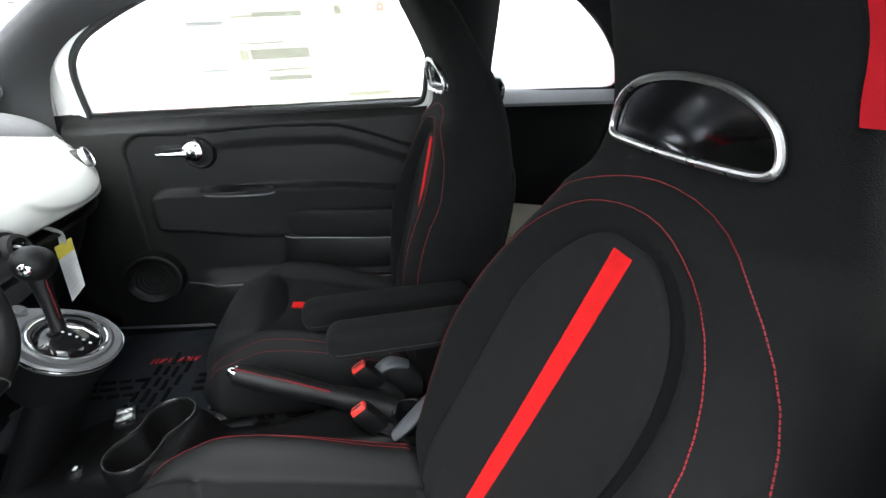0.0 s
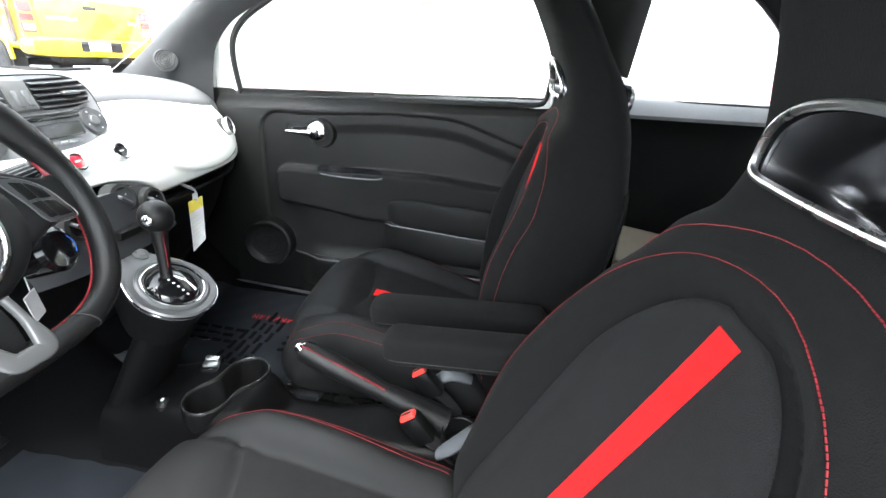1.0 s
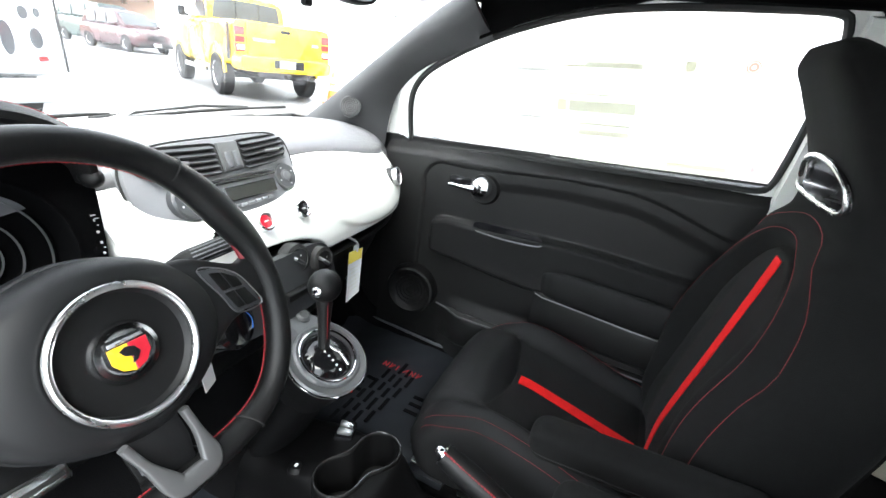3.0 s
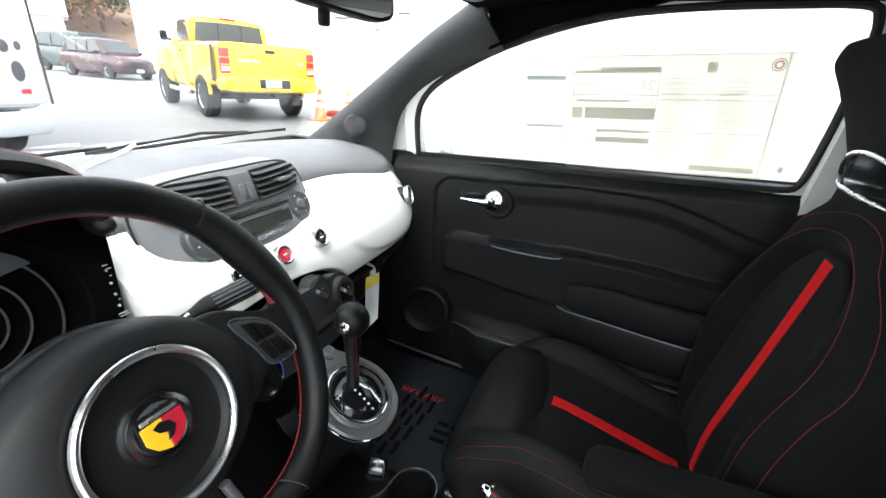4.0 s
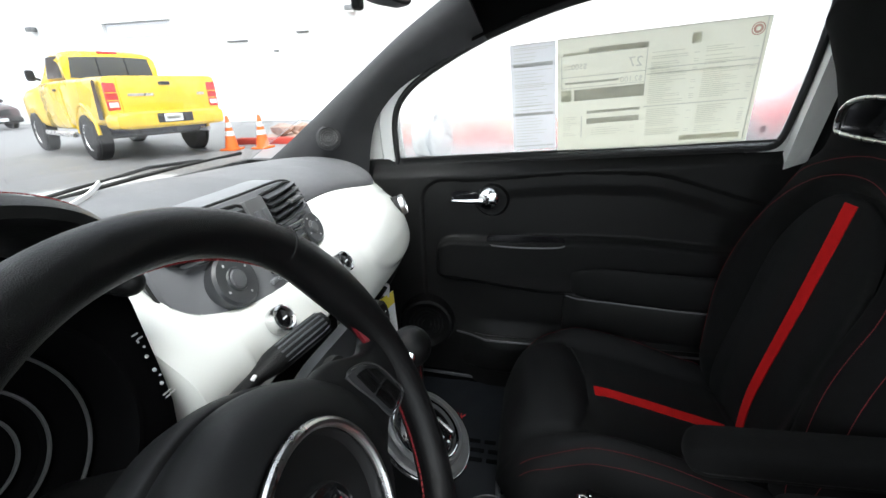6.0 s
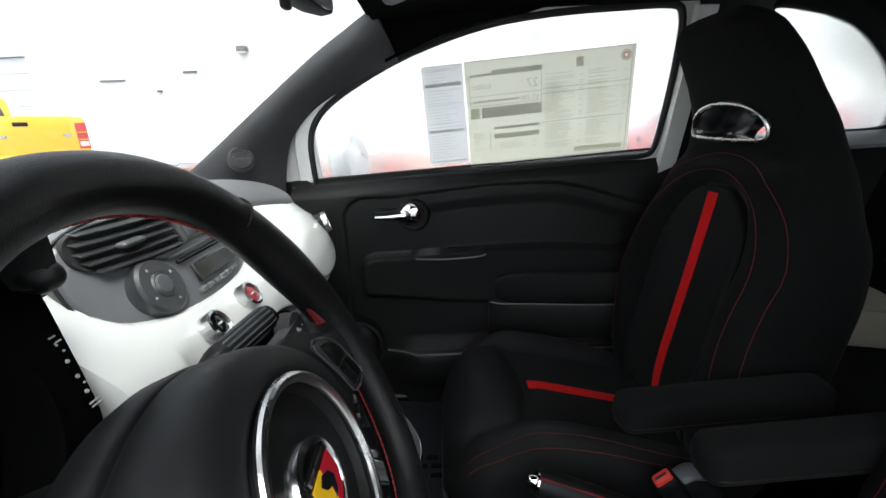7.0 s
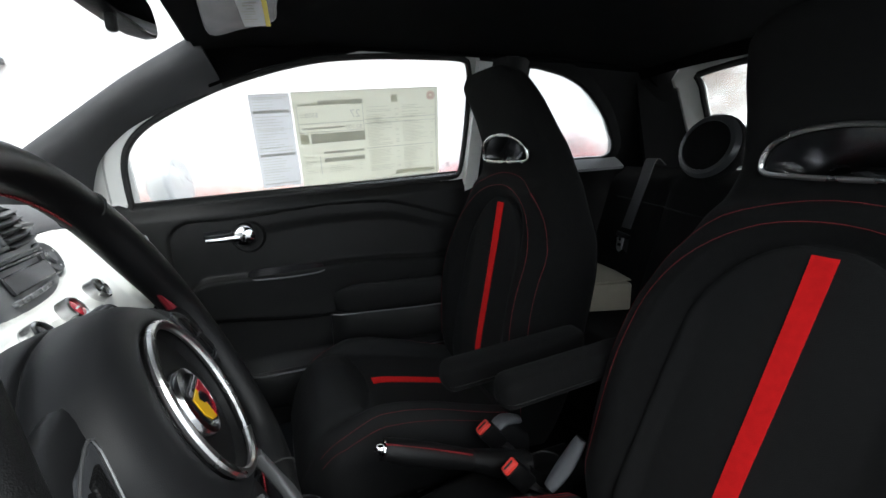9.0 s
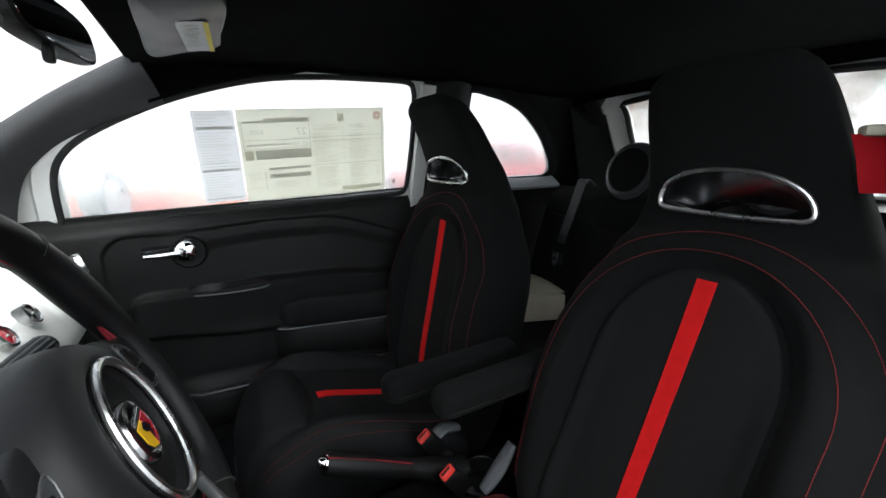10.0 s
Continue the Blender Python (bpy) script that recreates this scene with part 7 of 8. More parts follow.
# yellow pick-up; local x runs to its front, y to its left
def pickup(origin, heading):
    m = Matrix.Translation(origin) @ Matrix.Rotation(heading, 4, "Z") @ Matrix.Diagonal((1.0, 1.02, 1.06, 1.0))
    t = thing("pickup_truck", origin, "bright yellow single-cab pick-up truck seen from behind", "pickup truck")
    wb = 3.15
    part("bed", moved(hull([(-1.16, 0.90, 0.72, 1.36, 0.16), (-1.14, 0.955, 0.66, 1.40, 0.15), (-0.6, 0.99, 0.60, 1.41, 0.18), (0.0, 1.0, 0.60, 1.41, 0.20), (0.65, 0.99, 0.58, 1.41, 0.18), (0.90, 0.98, 0.55, 1.40, 0.18), (0.91, 0.9, 0.6, 1.36, 0.18)]), m), TRUCK, t, "yellow load bed", angle=30)
    part("cab_lower", moved(hull([(0.93, 0.95, 0.55, 1.36, 0.18), (0.95, 0.985, 0.50, 1.40, 0.18), (1.6, 0.99, 0.48, 1.40, 0.2), (2.3, 0.99, 0.48, 1.38, 0.2), (2.35, 0.97, 0.5, 1.36, 0.2)]), m), TRUCK, t, "yellow cab body", angle=30)
    part("nose", moved(hull([(2.34, 0.97, 0.5, 1.36, 0.22), (2.6, 0.99, 0.5, 1.34, 0.22), (3.4, 0.98, 0.5, 1.28, 0.25), (3.95, 0.93, 0.5, 1.20, 0.3), (4.10, 0.82, 0.55, 1.12, 0.35)]), m), TRUCK, t, "yellow bonnet and wings", angle=30)
    part("cab_roof", moved(hull([(0.96, 0.84, 1.34, 1.70, 0.34), (0.99, 0.84, 1.34, 1.84, 0.36), (1.06, 0.83, 1.34, 1.90, 0.40), (1.3, 0.82, 1.34, 1.935, 0.42), (1.8, 0.81, 1.34, 1.93, 0.42), (2.05, 0.79, 1.34, 1.87, 0.44), (2.45, 0.82, 1.33, 1.52, 0.48), (2.64, 0.84, 1.32, 1.37, 0.5)]), m), TRUCK, t, "rounded yellow cab roof", angle=40)
    rw = [(p.y, p.z) for p in catmull([(0, -0.70, 1.43), (0, 0, 1.425), (0, 0.70, 1.43), (0, 0.735, 1.47), (0, 0.69, 1.74), (0, 0.64, 1.79), (0, 0, 1.81), (0, -0.64, 1.79), (0, -0.69, 1.74), (0, -0.735, 1.47)], 4, True)]
    pane_ = part("rear_window", moved(rings([[Vector((0.938 + 0.05 * (z - 1.43) - dx, y, z)) for y, z in rw] for dx in (-0.05, 0.0)]), m), DARKGLASS, t, "wide dark rear window")
    for yy in (-0.25, 0.25):
        part("window_post", moved(box((0.944, yy, 1.62), (0.012, 0.025, 0.36), 0.004, 1, Euler((0, 0.07, 0)).to_matrix()), m), GLOSS, pane_)
    for sd in (1, -1):
        quad(m, [(1.12, sd * 0.83, 1.43), (2.05, sd * 0.83, 1.43), (1.90, sd * 0.795, 1.82), (1.18, sd * 0.80, 1.82)], DARKGLASS, t, "side_window", 0.012 * (-sd), "dark side window")
        part("tail_lamp", moved(box((-1.135, sd * 0.86, 1.08), (0.06, 0.19, 0.44), 0.02, 2), m), TAILRED, t, "tall red rear lamp")
        part("lamp_reflector", moved(box((-1.168, sd * 0.86, 0.95), (0.01, 0.14, 0.08), 0.006, 1), m), LAMPCLEAR, t, "clear reversing lamp")
        for zz in (1.02, 1.14):
            part("lamp_bar", moved(box((-1.167, sd * 0.86, zz), (0.008, 0.18, 0.014), 0.002, 1), m), TRUCK, t)
        part("door_mirror", moved(box((2.02, sd * 1.10, 1.50), (0.09, 0.15, 0.20), 0.04, 3), m), PLASTIC, t, "black door mirror")
        part("mirror_arm", moved(tube([(2.05, sd * 0.95, 1.42), (2.04, sd * 1.06, 1.46)], 0.025, 8), m), PLASTIC, t)
        part("door_handle", moved(box((1.25, sd * 0.995, 1.22), (0.18, 0.02, 0.04), 0.008, 1), m), PLASTIC, t)
        part("wheel_flare", moved(tube([(0.50 * math.cos(a), sd * 0.985, 0.46 + 0.50 * math.sin(a)) for a in [math.pi * k / 20 for k in range(21)]], 0.035, 8), m), TRUCK, t)
        part("wheel_arch", moved(lathe([(0.0001, 0.0), (0.47, 0.0), (0.47, -0.02)], Matrix.Translation((0, sd * 0.985, 0.46)) @ Matrix.Rotation(radians(-90 * sd), 4, "X"), 36), m), RUBBER, t, "dark wheel arch")
        part("wheel_arch", moved(lathe([(0.0001, 0.0), (0.47, 0.0), (0.47, -0.02)], Matrix.Translation((wb, sd * 0.975, 0.46)) @ Matrix.Rotation(radians(-90 * sd), 4, "X"), 36), m), RUBBER, t, "dark wheel arch")
        part("side_step", moved(tube([(0.75, sd * 1.0, 0.42), (2.5, sd * 1.0, 0.42)], 0.05, 10), m), SATIN, t, "bright tubular side step")
        for xx in (0.0, wb):
            road_wheel(t, m, xx, sd * 0.90, 0.40, 0.28, SATIN)
        quad(m, [(-0.95, sd * 1.003, 0.72), (-0.75, sd * 1.003, 0.72), (-0.86, sd * 1.003, 1.34), (-1.00, sd * 1.003, 1.34)], GLOSS, t, "stripe", 0.006 * (-sd), "black side stripe")
    part("tailgate", moved(box((-1.165, 0, 1.10), (0.05, 1.50, 0.56), 0.03, 2), m), TRUCK, t, "yellow tailgate")
    part("tailgate_handle", moved(box((-1.192, 0.0, 1.28), (0.02, 0.20, 0.06), 0.012, 2), m), GLOSS, t, "black tailgate handle")
    part("maker_mark", moved(box((-1.193, 0.42, 1.10), (0.006, 0.42, 0.045), 0.004, 1), m), SATIN, t)
    part("maker_mark", moved(box((-1.193, -0.62, 1.10), (0.006, 0.14, 0.045), 0.004, 1), m), SATIN, t)
    part("bumper", moved(hull([(-1.36, 0.78, 0.60, 0.80, 0.3), (-1.32, 0.92, 0.56, 0.83, 0.3), (-1.12, 1.0, 0.54, 0.83, 0.3), (-1.0, 1.0, 0.56, 0.80, 0.3)]), m), TRUCK, t, "yellow rear bumper")
    part("plate_recess", moved(box((-1.355, 0, 0.715), (0.03, 0.62, 0.16), 0.02, 2), m), GLOSS, t, "dark plate recess")
    part("number_plate", moved(box((-1.375, 0.04, 0.715), (0.008, 0.32, 0.13), 0.006, 1), m), WHITEPL, t, "white number plate")
    part("plate_bar", moved(box((-1.3805, 0.04, 0.715), (0.003, 0.24, 0.05), 0.002, 1), m), PALEINK, t)
    part("brake_lamp", moved(box((1.04, 0, 1.885), (0.06, 0.36, 0.05), 0.015, 2), m), TAILRED, t, "red high brake lamp")
    part("axle", moved(tube([(0, -0.8, 0.40), (0, 0.8, 0.40)], 0.06, 10), m), RUBBER, t)
    part("chassis", moved(box((1.2, 0, 0.52), (4.6, 1.1, 0.16), 0.03, 1), m), RUBBER, t)
    part("tow_hitch", moved(box((-1.28, 0, 0.50), (0.20, 0.10, 0.08), 0.01, 1), m), RUBBER, t)
    part("exhaust", moved(tube([(-0.9, -0.6, 0.46), (-1.25, -0.62, 0.46)], 0.04, 10), m), SATIN, t)
    return t


pickup((-7.42, 7.32, 0.0), math.atan2(0.40, -0.92))


def passenger_car(origin, heading, paint, name, label, cat, length=4.3, width=1.72, height=1.5, upright=0.0, nose=1.0, front_lamp=True, rim=None):
    """A hatchback or van: local x to its front, y to its left, origin at its middle on the ground."""
    m = Matrix.Translation(origin) @ Matrix.Rotation(heading, 4, "Z")
    t = thing(name, origin, label, cat)
    h, w, L = height, width / 2, length / 2
    belt_ = h * 0.62
    part("body", moved(hull([(-L, w * 0.80, 0.35, belt_ * 0.86, 0.35), (-L + 0.08, w * 0.93, 0.26, belt_ * 0.97, 0.3), (-L + 0.6, w, 0.22, belt_, 0.28), (0, w, 0.2, belt_, 0.28), (L - 1.15, w, 0.22, belt_, 0.28), (L - 0.5, w * 0.97, 0.22, belt_ * 0.93, 0.32), (L - 0.12, w * 0.90, 0.25, belt_ * 0.80, 0.36), (L, w * 0.74, 0.32, belt_ * 0.66, 0.45)]), m), paint, t, "painted body", angle=40)
    roof_f, roof_r = L - 1.75 * nose, -L + 0.35 + 0.25 * (1 - upright)
    part("cabin", moved(hull([(-L + 0.12, w * 0.80, belt_ * 0.9, belt_ + 0.04, 0.4), (roof_r, w * 0.80, belt_ * 0.9, h - 0.07, 0.36), (roof_r + 0.3, w * 0.80, belt_ * 0.9, h - 0.01, 0.34), (0.0, w * 0.80, belt_ * 0.9, h, 0.34), (roof_f, w * 0.79, belt_ * 0.9, h - 0.05, 0.36), (roof_f + 0.72 * nose, w * 0.84, belt_ * 0.9, belt_ + 0.03, 0.42)]), m), paint, t, "painted cabin", angle=40)
    quad(m, [(roof_f + 0.10, w * 0.68, h - 0.115), (roof_f + 0.10, -w * 0.68, h - 0.115), (roof_f + 0.66 * nose, -w * 0.76, belt_ + 0.06), (roof_f + 0.66 * nose, w * 0.76, belt_ + 0.06)], DARKGLASS, t, "windscreen", 0.03)
    quad(m, [(roof_r - 0.06, -w * 0.66, h - 0.14), (roof_r - 0.06, w * 0.66, h - 0.14), (-L + 0.16, w * 0.74, belt_ + 0.05), (-L + 0.16, -w * 0.74, belt_ + 0.05)], DARKGLASS, t, "rear_window", 0.03)
    for sd in (1, -1):
        xs = [roof_r + 0.10, roof_r + 0.10 + (roof_f - roof_r) * 0.34, roof_r + 0.10 + (roof_f - roof_r) * 0.70, roof_f + 0.12]
        for a, b in zip(xs, xs[1:]):
            quad(m, [(a + 0.04, sd * (w * 0.835), belt_ + 0.05), (b - 0.04 + (0.25 * nose if b == xs[-1] else 0), sd * (w * 0.835), belt_ + 0.05), (b - 0.05, sd * (w * 0.79), h - 0.13), (a + 0.05, sd * (w * 0.79), h - 0.13)], DARKGLASS, t, "side_window", 0.02 * (-sd))
        part("head_lamp", moved(ball((L - 0.16, sd * w * 0.70, belt_ * 0.68), 0.13, (0.7, 1.1, 0.75), 16), m), LAMPCLEAR, t, "clear head lamp")
        part("tail_lamp", moved(box((-L + 0.06, sd * w * 0.80, belt_ * 0.80), (0.10, 0.14, 0.26), 0.03, 2), m), TAILRED, t, "red rear lamp")
        part("door_mirror", moved(ball((roof_f + 0.45 * nose, sd * (w + 0.08), belt_ + 0.06), 0.10, (0.6, 1, 0.75), 14), m), paint, t)
        for xx in (-L + 0.75, L - 0.80):
            part("wheel_arch", moved(lathe([(0.0001, 0.0), (0.36, 0.0), (0.36, -0.02)], Matrix.Translation((xx, sd * (w - 0.004), 0.33)) @ Matrix.Rotation(radians(-90 * sd), 4, "X"), 28), m), RUBBER, t, "dark wheel arch")
            road_wheel(t, m, xx, sd * (w - 0.08), 0.315, 0.20, rim or SATIN)
    part("grille", moved(box((L - 0.02, 0, belt_ * 0.62), (0.06, w * 0.9, belt_ * 0.26), 0.03, 2), m), GLOSS, t, "dark grille")
    part("bumper", moved(box((L - 0.02, 0, 0.36), (0.14, w * 1.7, 0.20), 0.05, 2), m), GLOSS, t, "dark front bumper")
    part("number_plate", moved(box((L + 0.055, 0, 0.38), (0.008, 0.34, 0.13), 0.004, 1), m), WHITEPL, t)
    part("number_plate", moved(box((-L - 0.004, 0, 0.62), (0.02, 0.34, 0.13), 0.004, 1), m), WHITEPL, t)
    return t


passenger_car((-22.1, 13.2, 0), radians(0), MAROON, "hatchback", "dark red round-nosed hatchback parked by the building", "car", 4.2, 1.75, 1.66, 0.5, 0.9)
passenger_car((-26.6, 14.7, 0), radians(4), GREENPAINT, "estate_car", "dark green estate car behind the dark red hatchback", "car", 4.6, 1.85, 1.95, 1.0, 0.75)
passenger_car((-36.0, 14.0, 0), radians(-30), PAINT, "parked_car", "white car parked far off by the house", "car", 4.4, 1.75, 1.45)
passenger_car((-34.0, 22.5, 0), radians(-40), GREENPAINT, "parked_car", "dark car half hidden by the corner of the building", "car", 4.4, 1.75, 1.45)
passenger_car((11.5, 6.4, 0), radians(100), surface("silver car paint", (0.42, 0.43, 0.44), 0.3, 0.4, var=0.05, coat=0.6), "parked_car", "silver car parked in the row behind", "car", 4.6, 1.8, 1.5)
passenger_car((6.2, 8.6, 0), radians(180), SCARLET, "red_car", "bright red car parked beside the building", "car", 4.3, 1.75, 1.46)
passenger_car((12.5, 0.8, 0), radians(100), PAINT, "parked_car", "white car parked in the row behind", "car", 4.6, 1.8, 1.6)


# white van with its rear doors towards the windscreen
vn = thing("delivery_van", (-6.6, 1.2, 0.0), "white van with dark oval openings in its rear door", "van")
vm = Matrix.Translation((-5.05, 1.38, 0)) @ Matrix.Rotation(radians(6), 4, "Z")
part("body", moved(hull([(-4.6, 0.90, 0.45, 1.3, 0.3), (-4.2, 0.98, 0.40, 1.6, 0.22), (-3.2, 1.0, 0.40, 2.35, 0.18), (-0.1, 0.96, 0.56, 2.45, 0.14), (0.0, 0.93, 0.60, 2.40, 0.14)]), vm), VANWHITE, vn, "white van body", angle=30)
for y0 in (-0.47, 0.47):
    dr = part("rear_door", moved(box((0.02, y0, 1.50), (0.06, 0.92, 1.76), 0.03, 2), vm), VANWHITE, vn, "white rear door")
    for yy, zz, ry, rz_ in ((0.16, 1.17, 0.042, 0.060), (0.28, 1.18, 0.026, 0.043), (0.23, 0.94, 0.055, 0.10), (-0.02, 0.93, 0.055, 0.16)):
        part("door_opening", moved(lathe([(0.0001, 0.0), (0.92, 0.0), (1.0, -0.02)], Matrix.Translation((0.062, y0 + yy, zz)) @ Matrix.Rotation(radians(90), 4, "Y") @ Matrix.Diagonal((rz_, ry, 1, 1)), 24), vm), DARKGLASS, dr, "dark oval opening")
    part("reflector", moved(box((0.06, y0 + 0.25, 0.75), (0.02, 0.09, 0.05), 0.01, 1), vm), TAILRED, dr, "red reflector")
    part("hinge", moved(tube([(0.05, y0 + math.copysign(0.465, y0), 0.62), (0.05, y0 + math.copysign(0.465, y0), 2.3)], 0.012, 8), vm), RUBBER, dr)
part("bumper", moved(box((0.05, 0, 0.44), (0.14, 1.74, 0.24), 0.05, 2), vm), VANWHITE, vn, "white rear bumper")
for xx in (-0.9, -3.7):
    for sd in (1, -1):
        road_wheel(vn, vm, xx, sd * 0.90, 0.34, 0.22, SATIN)

# white building with a sectional door
BX0, BX1, BY = -24.0, 14.0, 16.0
bd_ = thing("building", (-5, BY + 4, 0), "tall white building with a wide sectional door and wall lamps", "building")
wl_ = part("wall", box(((BX0 + BX1) / 2, BY + 4, 4.0), (BX1 - BX0, 8.0, 8.0), 0.03, 1), WALLWHITE, bd_, "white painted wall")
cut(wl_, box((-15.5, BY, 1.95), (3.3, 0.5, 3.95), 0, 1))
gd = part("sectional_door", box((-15.5, BY + 0.22, 1.95), (3.3, 0.06, 3.9), 0.01, 1), DOORWHITE, bd_, "white sectional door")
for k in range(7):
    part("door_panel", box((-15.5, BY + 0.18, 0.30 + 0.555 * k), (3.2, 0.04, 0.50), 0.015, 1), DOORWHITE, gd)
part("parapet", box(((BX0 + BX1) / 2, BY + 3.95, 8.05), (BX1 - BX0 + 0.3, 8.2, 0.2), 0.03, 1), ROOFGREY, bd_, "grey roof edge")
for x in (-20.6, -6.2, 4.0):
    lp_ = part("wall_lamp", box((x, BY - 0.14, 3.85), (0.36, 0.26, 0.20), 0.04, 2), SILVER, bd_, "grey wall lamp")
    part("lamp_lens", box((x, BY - 0.18, 3.74), (0.28, 0.18, 0.04), 0.01, 1), LAMPCLEAR, lp_)
for x, z, sx_ in ((-11.0, 3.0, 0.9), (-9.4, 2.6, 0.2), (-8.2, 3.2, 0.5), (-5.0, 1.6, 0.25)):
    part("wall_fitting", box((x, BY - 0.03, z), (sx_, 0.06, 0.06), 0.01, 1), SILVER, bd_)
part("down_pipe", tube([(-3.4, BY - 0.06, 0.1), (-3.4, BY - 0.06, 7.8)], 0.05, 8), DOORWHITE, bd_)

# kerbed bed with rubble in front of the wall, and two cones
single("kerb", box((-1.3, 8.75, 0.07), (10.2, 0.18, 0.16), 0.03, 2), KERBRED, "red painted kerb round a planting bed", "kerb", kind="structure")
single("planting_bed", sheet(lambda u, v: (-6.4 + 10.2 * u, 8.8 + 7.1 * v, 0.06 + 0.25 * math.sin(math.pi * u) * math.sin(math.pi * v) + 0.05 * math.sin(9 * u + 4 * v)), 24, 20), RUBBLE, "earth and rubble planting bed", "planting bed", kind="structure")
rk = random.Random(11)
for k in range(46):
    r = 0.08 + 0.16 * rk.random()
    bm = bmesh.new()
    bmesh.ops.create_icosphere(bm, subdivisions=1, radius=r)
    for v in bm.verts:
        v.co *= 0.75 + 0.5 * rk.random()
    bm.transform(Matrix.Translation((-6.1 + 7.0 * rk.random(), 9.0 + 2.0 * rk.random(), 0.16 + 0.16 * rk.random())) @ Matrix.Diagonal((1.3, 1, 0.7, 1)))
    single("stone", bm, rk.choice((RUBBLE, KERBRED, WALLWHITE, ORANGE)) if k % 3 else RUBBLE, "broken stone lying in the planting bed", "stone", group="stones in the bed", flat=True)
for x, y in ((-5.90, 7.82), (-5.28, 8.02)):
    cn = thing("traffic_cone", (x, y, 0), "orange traffic cone with two white bands", "traffic cone", group="traffic cones")
    part("base", box((x, y, 0.02), (0.36, 0.36, 0.04), 0.015, 2), ORANGE, cn)
    part("body", lathe([(0.14, 0.04), (0.028, 0.70), (0.018, 0.705)], Matrix.Translation((x, y, 0)), 28), ORANGE, cn)
    for z0, z1 in ((0.30, 0.40), (0.47, 0.57)):
        part("band", lathe([(0.14 - 0.17 * (z0 - 0.04) + 0.003, z0), (0.14 - 0.17 * (z1 - 0.04) + 0.003, z1)], Matrix.Translation((x, y, 0)), 28), REFLECT, cn, "white reflective band")


def broadleaf(x, y, z0, h, seed, mat, name, label, low=0.66):
    """A tapered trunk with limbs and a crown of many small leaf clumps."""
    r = random.Random(seed)
    t = thing(name, (x, y, z0), label, "tree", group="trees")
    part("trunk", tube(catmull([(x, y, z0 - 0.2), (x + 0.1 * h * r.uniform(-0.3, 0.3), y, z0 + 0.3 * h), (x + 0.1 * h * r.uniform(-0.5, 0.5), y + 0.2, z0 + 0.75 * h)], 4), lambda q: h * 0.022 * (1 - 0.75 * q), 8), BARK, t)
    verts, faces = [], []
    for k in range(7):
        a = r.uniform(0, 6.28)
        hz = z0 + h * r.uniform(0.3, 0.6)
        e = Vector((x + h * 0.28 * math.cos(a), y + h * 0.28 * math.sin(a), hz + h * r.uniform(0.15, 0.3)))
        part("limb", tube([Vector((x, y, hz)), Vector((x, y, hz)).lerp(e, 0.5) + Vector((0, 0, 0.03 * h)), e], lambda q: h * 0.009 * (1 - 0.7 * q), 6), BARK, t)
    for k in range(760):
        a, b = r.uniform(0, 6.28), math.acos(r.uniform(-0.9, 1))
        rad = r.uniform(0.35, 1.0) ** 0.5 * (0.85 + 0.3 * math.sin(3 * a + seed) * math.sin(2 * b))
        c = Vector((x + 0.36 * h * rad * math.sin(b) * math.cos(a), y + 0.36 * h * rad * math.sin(b) * math.sin(a), z0 + low * h + 0.36 * h * rad * math.cos(b)))
        for q in range(3):
            u = Vector((r.gauss(0, 1), r.gauss(0, 1), r.gauss(0, 1))).normalized()
            w = u.orthogonal().normalized()
            s_ = h * r.uniform(0.010, 0.024)
            o = c + Vector((r.gauss(0, 1), r.gauss(0, 1), r.gauss(0, 1))) * h * 0.02
            i = len(verts)
            verts += [o - u * s_, o + w * s_ * 0.6, o + u * s_, o - w * s_ * 0.6]
            faces.append((i, i + 1, i + 2, i + 3))
    part("crown", from_lists(verts, faces), mat, t, "uneven crown of small leaves", flat=True)
    return t


def hill_z(x, y):
    d = max(0.0, (-x - 46) * 0.75 + (y - 20) * 0.35)
    return min(14.0, d * 0.33)


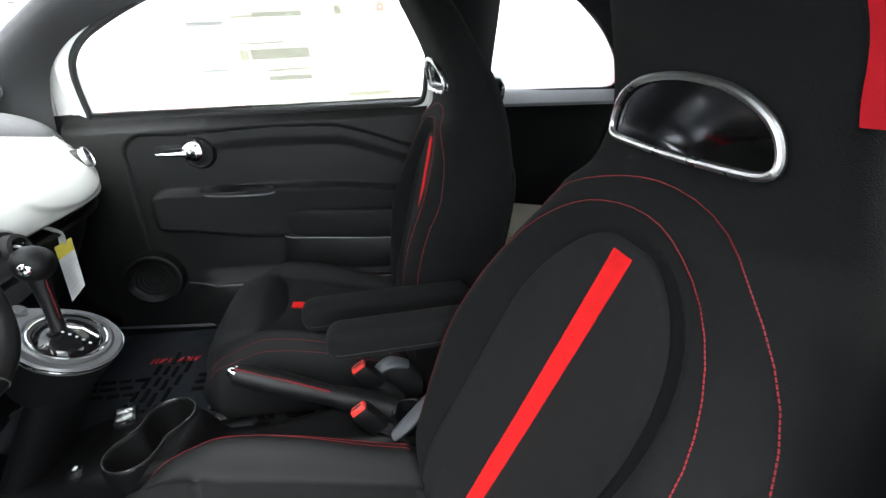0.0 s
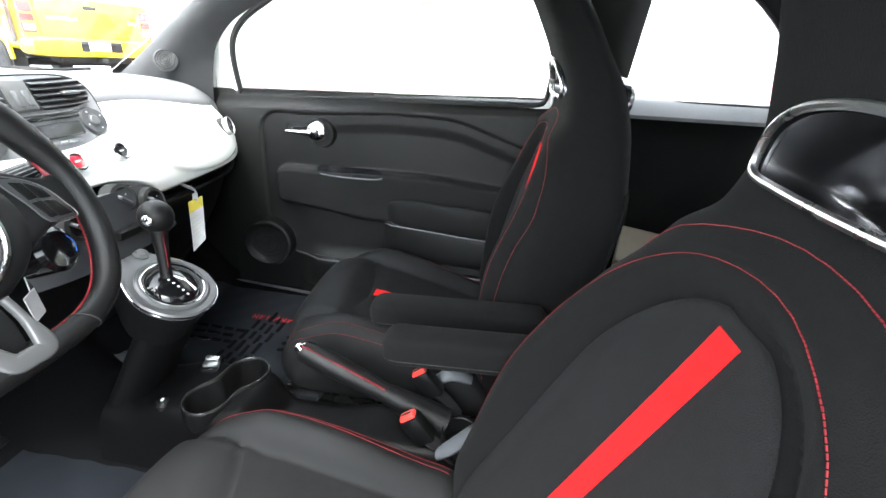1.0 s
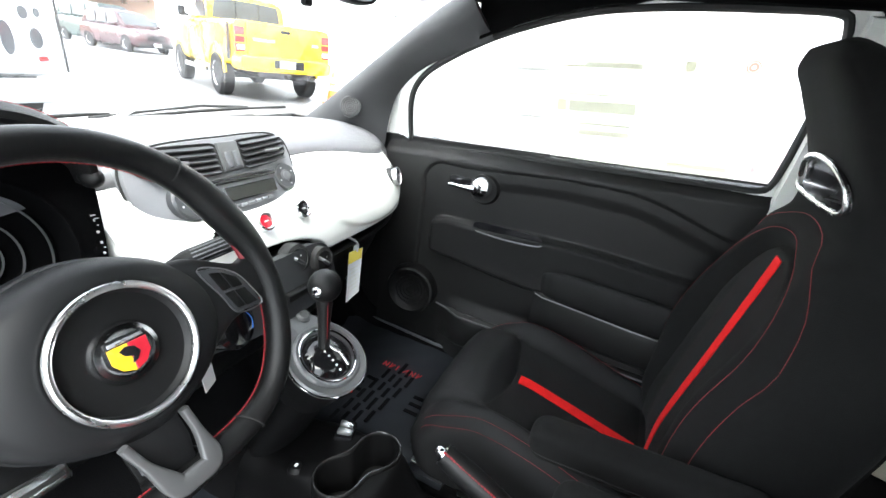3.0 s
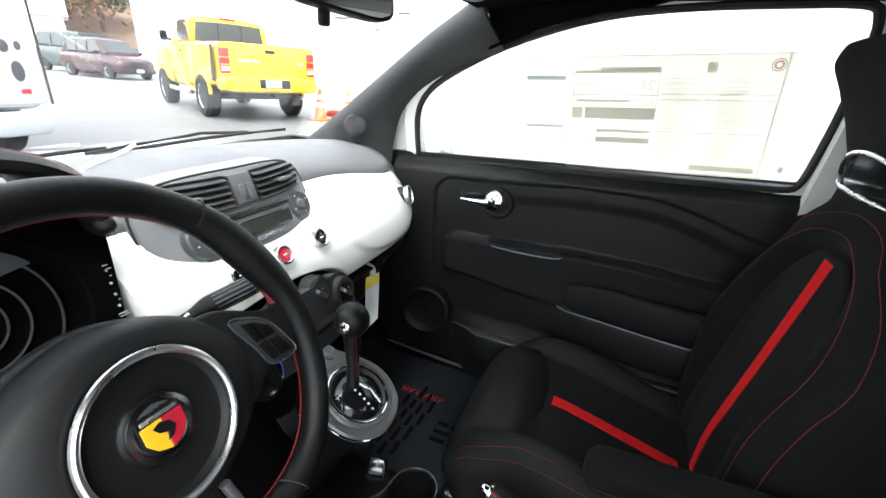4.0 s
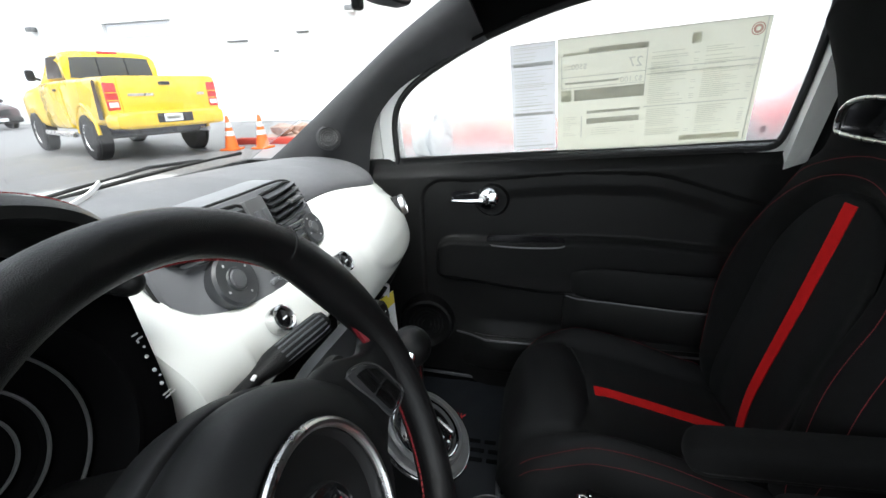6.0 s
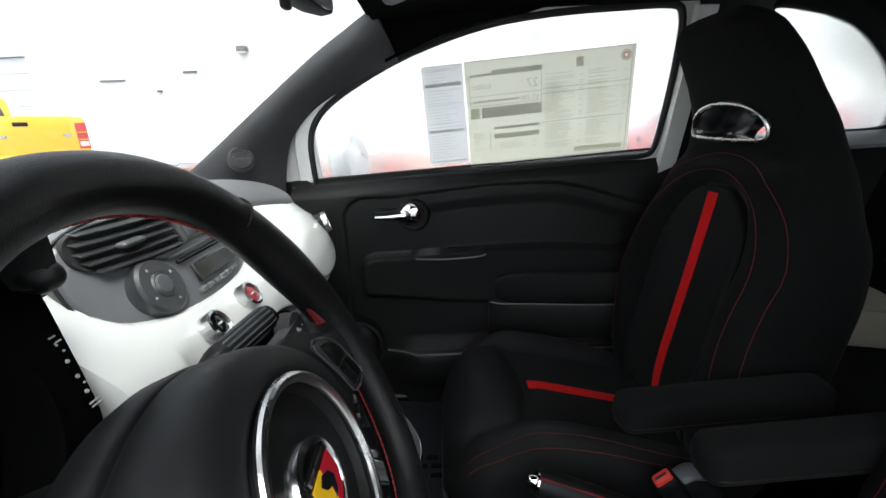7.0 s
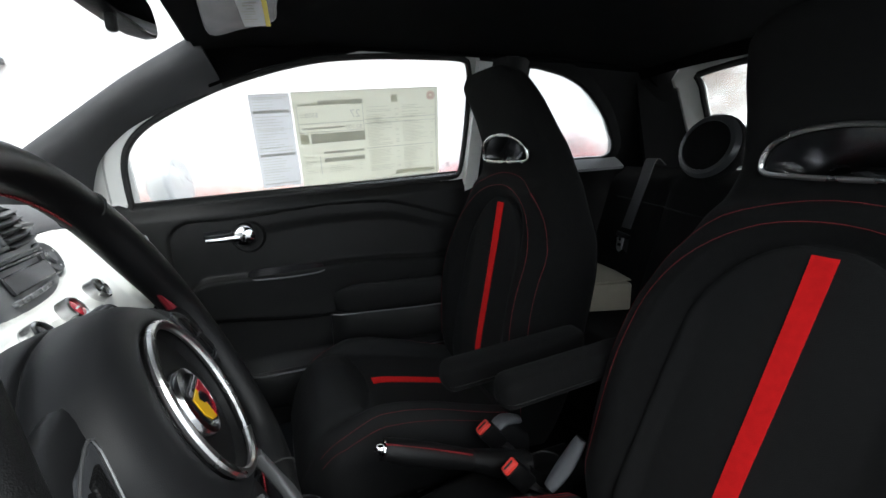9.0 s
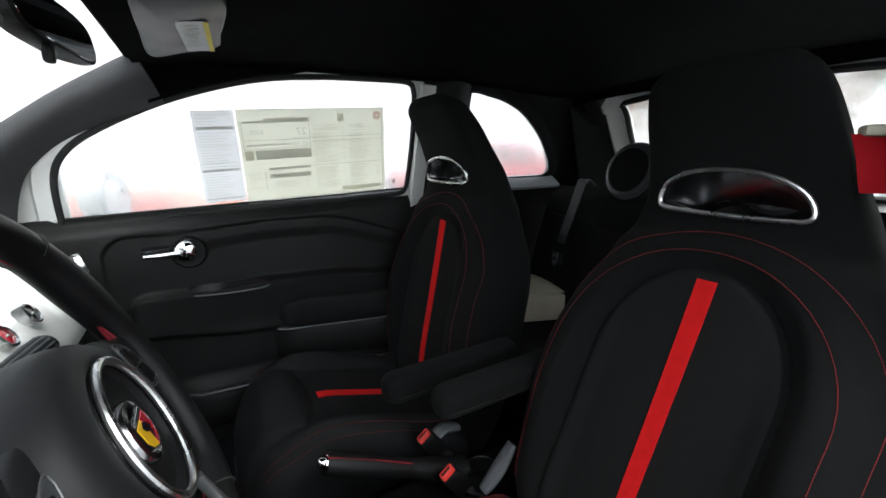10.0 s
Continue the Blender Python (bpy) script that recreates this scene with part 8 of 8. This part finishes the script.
single("hillside", sheet(lambda u, v: (-46 - 70 * u, -10 + 110 * v, hill_z(-46 - 70 * u, -10 + 110 * v) + 0.02), 20, 20), GRASS, "brown wooded hillside behind the car park", "hillside", kind="structure", base=(-46, 40, 0))
rt = random.Random(4)
for k in range(44):
    tx, ty = -50 - 34 * rt.random(), 14 + 44 * rt.random()
    broadleaf(tx, ty, hill_z(tx, ty), 7 + 5 * rt.random(), k, LEAF if rt.random() < 0.8 else LEAFG, "tree", "autumn tree with rust-brown leaves on the hillside", 0.42)
for k in range(16):
    broadleaf(27 + 8 * rt.random(), -20 + 3.4 * k, 0, 8 + 4 * rt.random(), 60 + k, LEAFG if k % 3 else LEAF, "tree", "tree with thinning leaves behind the car park", 0.46)
# low white house far left, with a dark garage opening
hs = thing("house", (-44, 19.0, 0), "low white house with a grey roof and open garage", "house")
hm_ = Matrix.Translation((-44, 18.5, 0)) @ Matrix.Rotation(radians(-28), 4, "Z")
hw = part("wall", moved(box((0, 0, 1.6), (6, 9, 3.2), 0.02, 1), hm_), WALLWHITE, hs)
cut(hw, moved(box((3.0, -1.5, 1.2), (1.2, 3.0, 2.4), 0, 1), hm_))
# black panel paints the shade at the back of the garage recess
part("garage_shade_panel", moved(box((2.45, -1.5, 1.2), (0.04, 3.2, 2.5), 0, 1), hm_), RUBBER, hs, "black panel for the unlit depth of the garage")
part("roof", moved(prism([(-3.3, -4.8, 3.2), (3.4, -4.8, 3.2), (0, -4.8, 4.6)], (0, 9.6, 0), 0.02, 1), hm_), DOORWHITE, hs, "pale grey pitched roof")
# shrubs by the corner of the building
for k in range(3):
    r = random.Random(90 + k)
    verts, faces = [], []
    cx, cyy = -24.5 - 0.8 * k, 19.4 + 0.5 * k
    for q in range(500):
        a, b, rad = r.uniform(0, 6.28), r.uniform(0.1, 1.5), r.uniform(0.5, 1) ** 0.5
        c = Vector((cx + 0.55 * rad * math.sin(b) * math.cos(a), cyy + 0.55 * rad * math.sin(b) * math.sin(a), 0.1 + 0.8 * rad * math.cos(b)))
        u = Vector((r.gauss(0, 1), r.gauss(0, 1), r.gauss(0, 1))).normalized()
        w = u.orthogonal().normalized()
        i = len(verts)
        verts += [c - u * 0.06, c + w * 0.035, c + u * 0.06, c - w * 0.035]
        faces.append((i, i + 1, i + 2, i + 3))
    sh = thing("shrub", (cx, cyy, 0), "small green shrub by the building", "shrub", group="shrubs")
    part("crown", from_lists(verts, faces), LEAFG, sh, flat=True)
    part("stem", tube([(cx, cyy, 0), (cx, cyy, 0.5)], 0.03, 6), BARK, sh)
